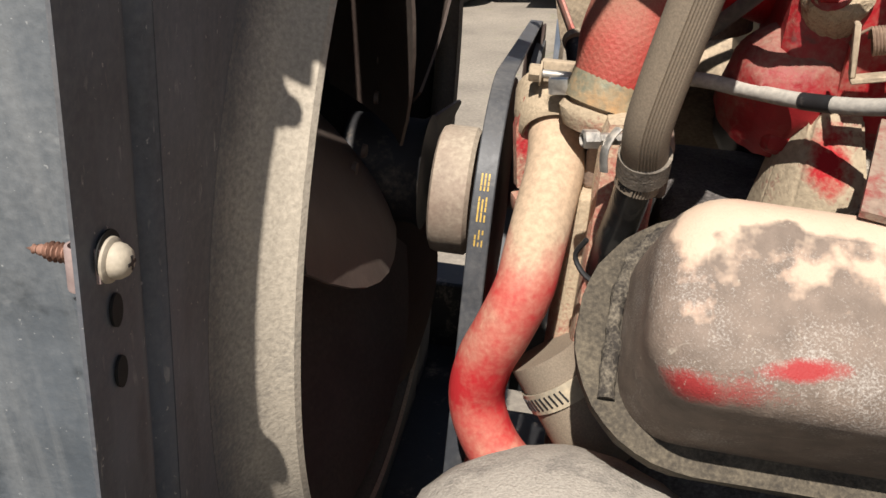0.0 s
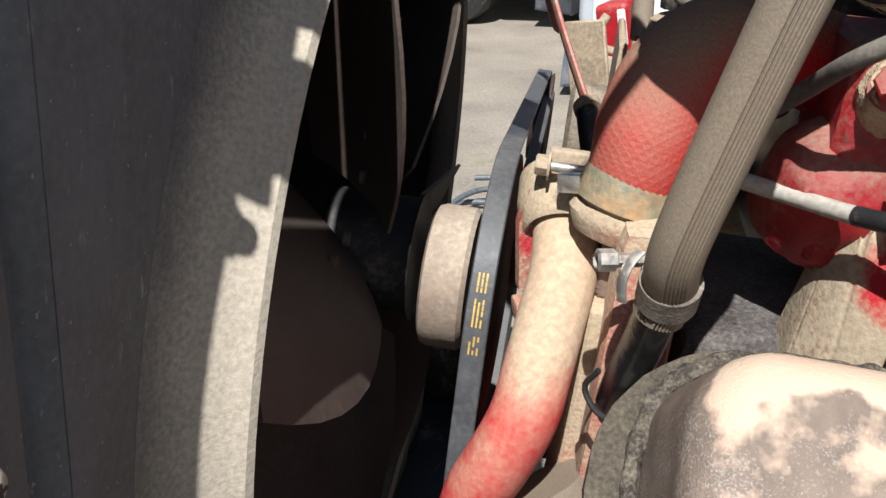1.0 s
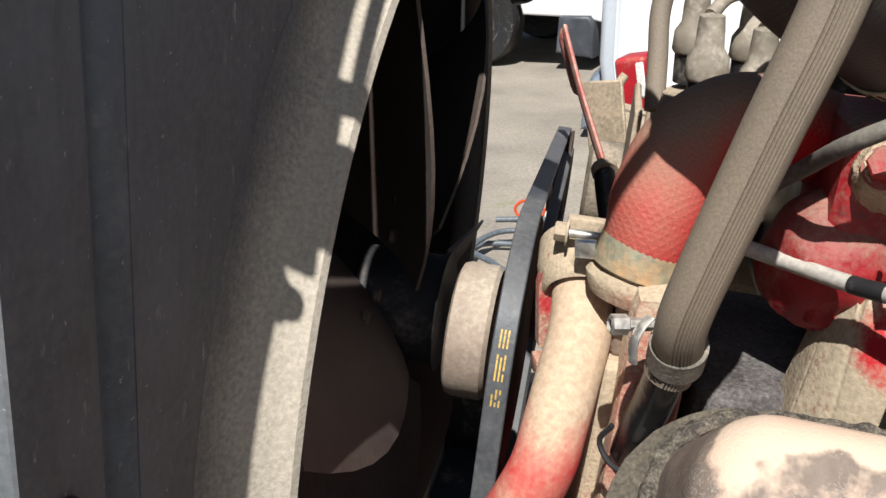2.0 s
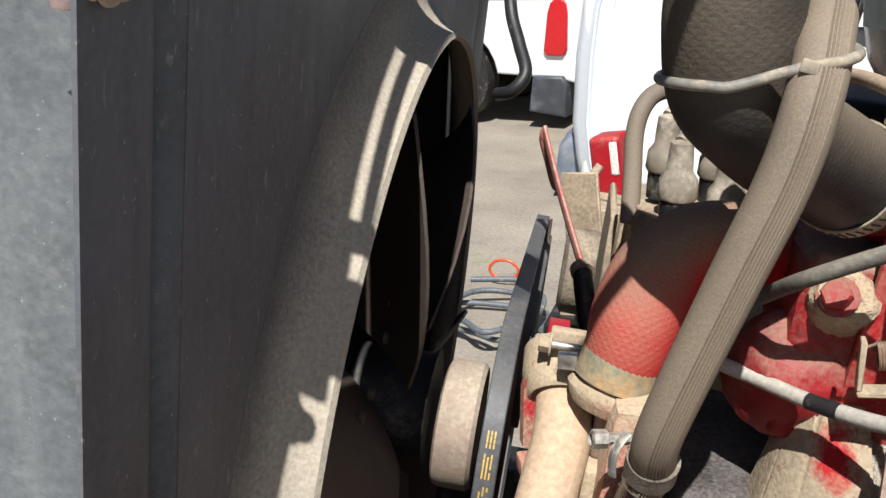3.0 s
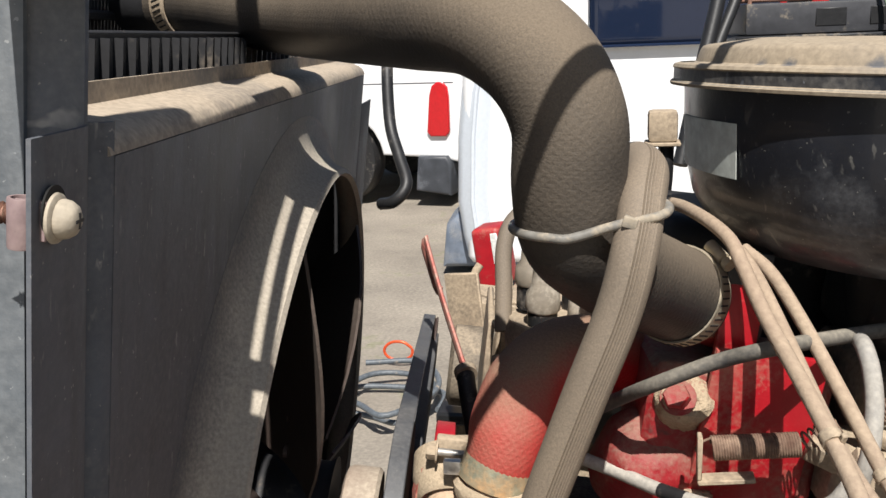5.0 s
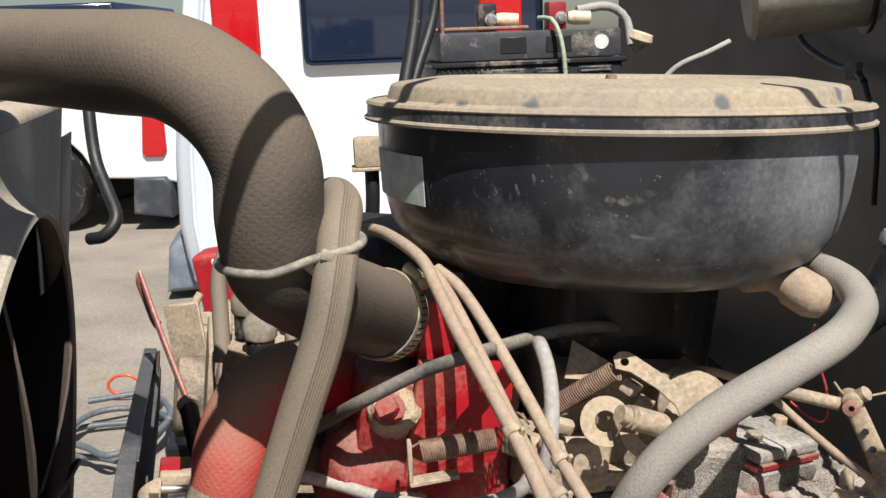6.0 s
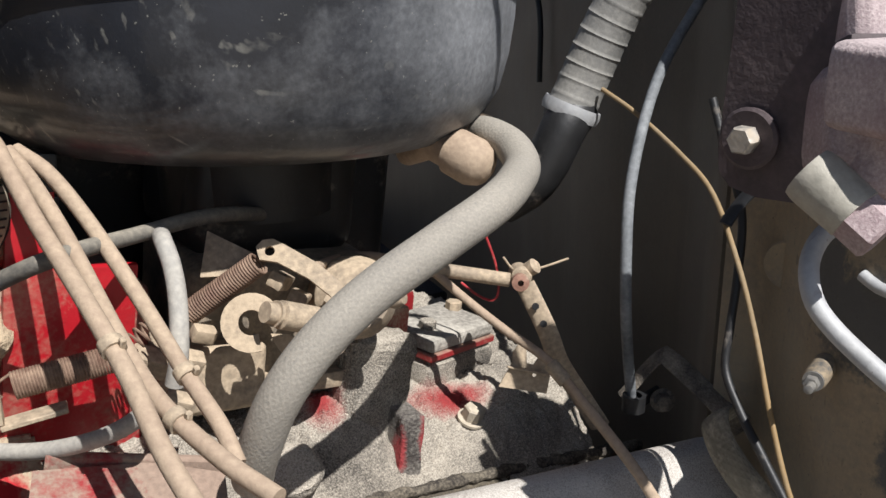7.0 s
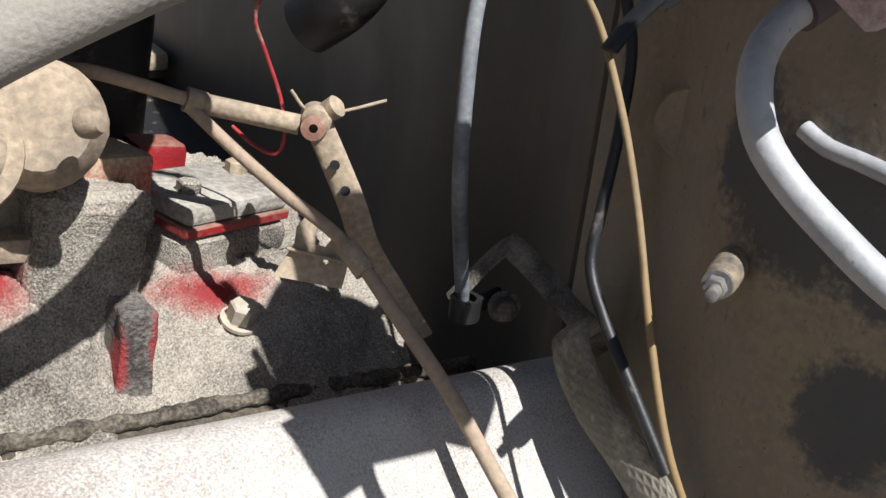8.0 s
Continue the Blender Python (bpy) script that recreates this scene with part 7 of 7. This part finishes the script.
def white_van():
    """The near white van, seen from behind."""
    ob = thing("van", "white van parked beyond the truck, rear face sunlit", "van", (VAN.x, VAN.y, 0))
    m = Matrix.Translation((VAN.x, VAN.y, 0)) @ pose(0, 0, 0, 0, 0, 4)
    loft("body", [(0.03, 0.14), (0.06, 0.10), (1.95, 0.10), (1.98, 0.14), (1.98, 1.10), (1.90, 1.95), (1.70, 2.06), (0.34, 2.06), (0.16, 1.95), (0.03, 1.10)], 4.6, m, "white", ob, 0.06, "white van body")
    # rounded rear corner with its moulded edge; shade and sky tint are painted in
    rows = [(0.03, 0.12), (0.0, 0.26), (-0.022, 0.45), (-0.010, 0.80), (0.016, 1.05), (0.075, 1.30), (0.12, 1.60), (0.17, 1.95)]
    bm = bmesh.new()
    section = [(0.0, 0.34), (0.0, 0.10), (0.012, 0.045), (0.04, 0.012), (0.075, -0.003), (0.085, -0.016), (0.098, -0.016), (0.106, -0.003), (0.175, -0.010), (0.18, 0.05)]
    rings = [[bm.verts.new(m @ Vector((x + dx, dy, z))) for dx, dy in section] for x, z in rows]
    for a, b in zip(rings, rings[1:]):
        for k in range(len(section) - 1):
            bm.faces.new((a[k], a[k + 1], b[k + 1], b[k]))
    part("corner_pillar", bm, "shaded_white", ob, "rounded rear corner, shade and sky tint painted in")
    part("rear_window", block((1.30, 0.02, 0.72), m @ pose(1.36, -0.004, 1.625), 0.05, 4), "window", ob, "dark blue tinted rear window")
    for x in (0.37, 1.78):
        part("tail_lamp", block((0.24, 0.05, 0.62), m @ pose(x, 0.0, 1.63), 0.02, 3), "lamp_red", ob, "red tail lamp")
    loft("bumper", [(-0.13, 0.05), (2.10, 0.05), (2.12, 0.28), (2.06, 0.37), (-0.03, 0.37), (-0.10, 0.30)], 0.5, m @ pose(0, 0.12, 0), "blue_bumper", ob, 0.05, "blue-grey rear bumper")
    for x, y in ((0.24, 0.9), (1.78, 0.9), (0.24, 3.8), (1.78, 3.8)):
        wheel(ob, m @ Vector((x, y, 0.36)))


def white_pickup():
    """The farther white vehicle, its side towards the yard, with a tall tail lamp at the rear corner."""
    ob = thing("pickup", "white pickup parked farther off with red tail lamp and black bumper", "pickup truck", (PICKUP.x, PICKUP.y, 0))
    m = Matrix.Translation((PICKUP.x, PICKUP.y, 0)) @ pose(0, 0, 0, 0, 0, -6)
    arch = [(-1.12 + 0.43 * math.cos(radians(a)), 0.36 + 0.43 * math.sin(radians(a))) for a in range(8, 180, 14)]
    side = [(-0.02, 0.36), (0.0, 0.44), (0.0, 1.08), (-0.03, 1.14), (-0.10, 1.16), (-3.6, 1.18), (-3.6, 0.42)] + [(x, z) for x, z in arch[::-1]] + [(-0.22, 0.40)]
    loft("bed", side, 1.9, m, "white", ob, 0.025, "white body side with a round wheel arch")
    part("side_crease", block((3.5, 0.006, 0.008), m @ pose(-1.82, 0.0, 1.0), 0.002, 1), "bumper", ob)
    loft("canopy", [(-0.25, 1.17), (-3.5, 1.19), (-3.3, 1.75), (-0.45, 1.75)], 1.7, m @ pose(0, 0.1, 0), "window", ob, 0.04, "dark blue tinted canopy glass")
    loft("tail_lamp", [(-0.295, 0.61), (-0.265, 0.575), (-0.135, 0.575), (-0.105, 0.62), (-0.105, 0.89), (-0.116, 0.965), (-0.15, 1.003), (-0.20, 1.008), (-0.245, 0.975), (-0.268, 0.90)], 0.06, m @ pose(0, -0.03, 0), "lamp_red", ob, 0.015, "tall red tail lamp")
    loft("bumper", [(-0.40, 0.14), (-0.10, 0.10), (-0.09, 0.36), (-0.13, 0.42), (-0.37, 0.42)], 1.9, m @ pose(0, -0.07, 0), "bumper", ob, 0.03, "black step bumper corner")
    for x, y in ((-1.12, 0.12), (-1.12, 1.75), (-3.1, 0.12), (-3.1, 1.75)):
        c = m @ Vector((x, y, 0.37))
        w = part("wheel", lathe([(0.08, -0.10), (0.23, -0.11), (0.245, -0.12), (0.35, -0.12), (0.37, -0.08), (0.37, 0.08), (0.35, 0.12), (0.245, 0.12), (0.08, 0.10)], c, m.to_3x3() @ Vector((0, 1, 0)), 36), "black", ob, "black tyre")
        part("rim", lathe([(0, -0.115), (0.11, -0.118), (0.20, -0.10), (0.23, -0.112)], c, m.to_3x3() @ Vector((0, 1, 0)), 24), "bumper", w)


def jumper_cable():
    g = CABLE_AT
    ob = thing("coiled_cable", "grey coiled cable lying on the yard", "cable", (g.x, g.y, 0))
    pts = [g + Vector(((0.17 + 0.04 * math.sin(2.3 * k)) * math.cos(a) + 0.03 * math.sin(1.7 * k), (0.22 + 0.05 * math.cos(1.9 * k)) * math.sin(a), 0.015 + 0.006 * k)) for k, a in enumerate(radians(50 * i) for i in range(18))]
    part("coil", sweep(pts, 0.011, 12, 0.03), "grey_cable", ob)
    part("plug", block((0.07, 0.07, 0.05), Matrix.Translation(g + Vector((0.05, 0.32, 0.10))), 0.01, 2), "white_cap", ob)
    c = g + Vector((-0.09, 0.47, 0.07))
    ring = [c + Vector((0.062 * math.cos(radians(a)), 0.0, 0.042 * math.sin(radians(a)))) for a in (20, 70, 120, 170, 215, 260, 300, 340, 375)]
    cl = thing("carabiner", "orange-red snap hook lying on the coiled cable", "carabiner", c)
    part("frame", sweep(ring, 0.0062, 10, 0.012), "orange", cl)


def truck_body():
    """Parts added to shut in the engine bay and keep its floor dark: fenders and frame."""
    def flat(name, u, v, w, size, material, label, turn=(0, 0, 0)):
        ob = part(name, block(size, TRUCK @ pose(u, v, w, *turn), 0.004, 1), material, None, label)
        return tagged(ob, kind="structure", category="truck body")
    flat("near_fender", 0.10, -0.86, -0.12, (1.6, 0.5, 0.03), "panel", "near front fender top")
    flat("near_apron", 0.10, -0.615, -0.35, (1.6, 0.01, 0.45), "firewall", "near inner fender apron")
    flat("frame_rail_far", 0.1, 0.52, -0.42, (1.8, 0.07, 0.16), "black", "added dark greasy frame rail")
    flat("frame_rail_near", 0.1, -0.45, -0.45, (1.8, 0.07, 0.16), "black", "added dark greasy frame rail")
    flat("crossmember", -0.02, 0.03, -0.50, (0.16, 0.95, 0.12), "black", "added dark front crossmember")
    flat("splash_pan", 0.10, 0.05, -0.58, (0.50, 1.0, 0.01), "black", "dark pan added to hide the bright ground")


# ---- build ----
truck_body()
radiator_support()
fan_shroud()
radiator()
cooling_fan()
belts()
for spot in ((-0.0285, -0.400, 0.320), (-0.0285, -0.395, 0.101)):
    sheet_screw(at_truck(*spot))
engine()
valve_cover()
air_cleaner()
upper_hose()
heater_hose()
zip_tie()
elbow_hose()
simple_lines()
heater_duct()
carburettor_linkage()
springs()
shift_linkage()
firewall()
hood_hinge()
battery()
far_side()
front_pump()
shadow_bars()
white_van()
white_pickup()
jumper_cable()
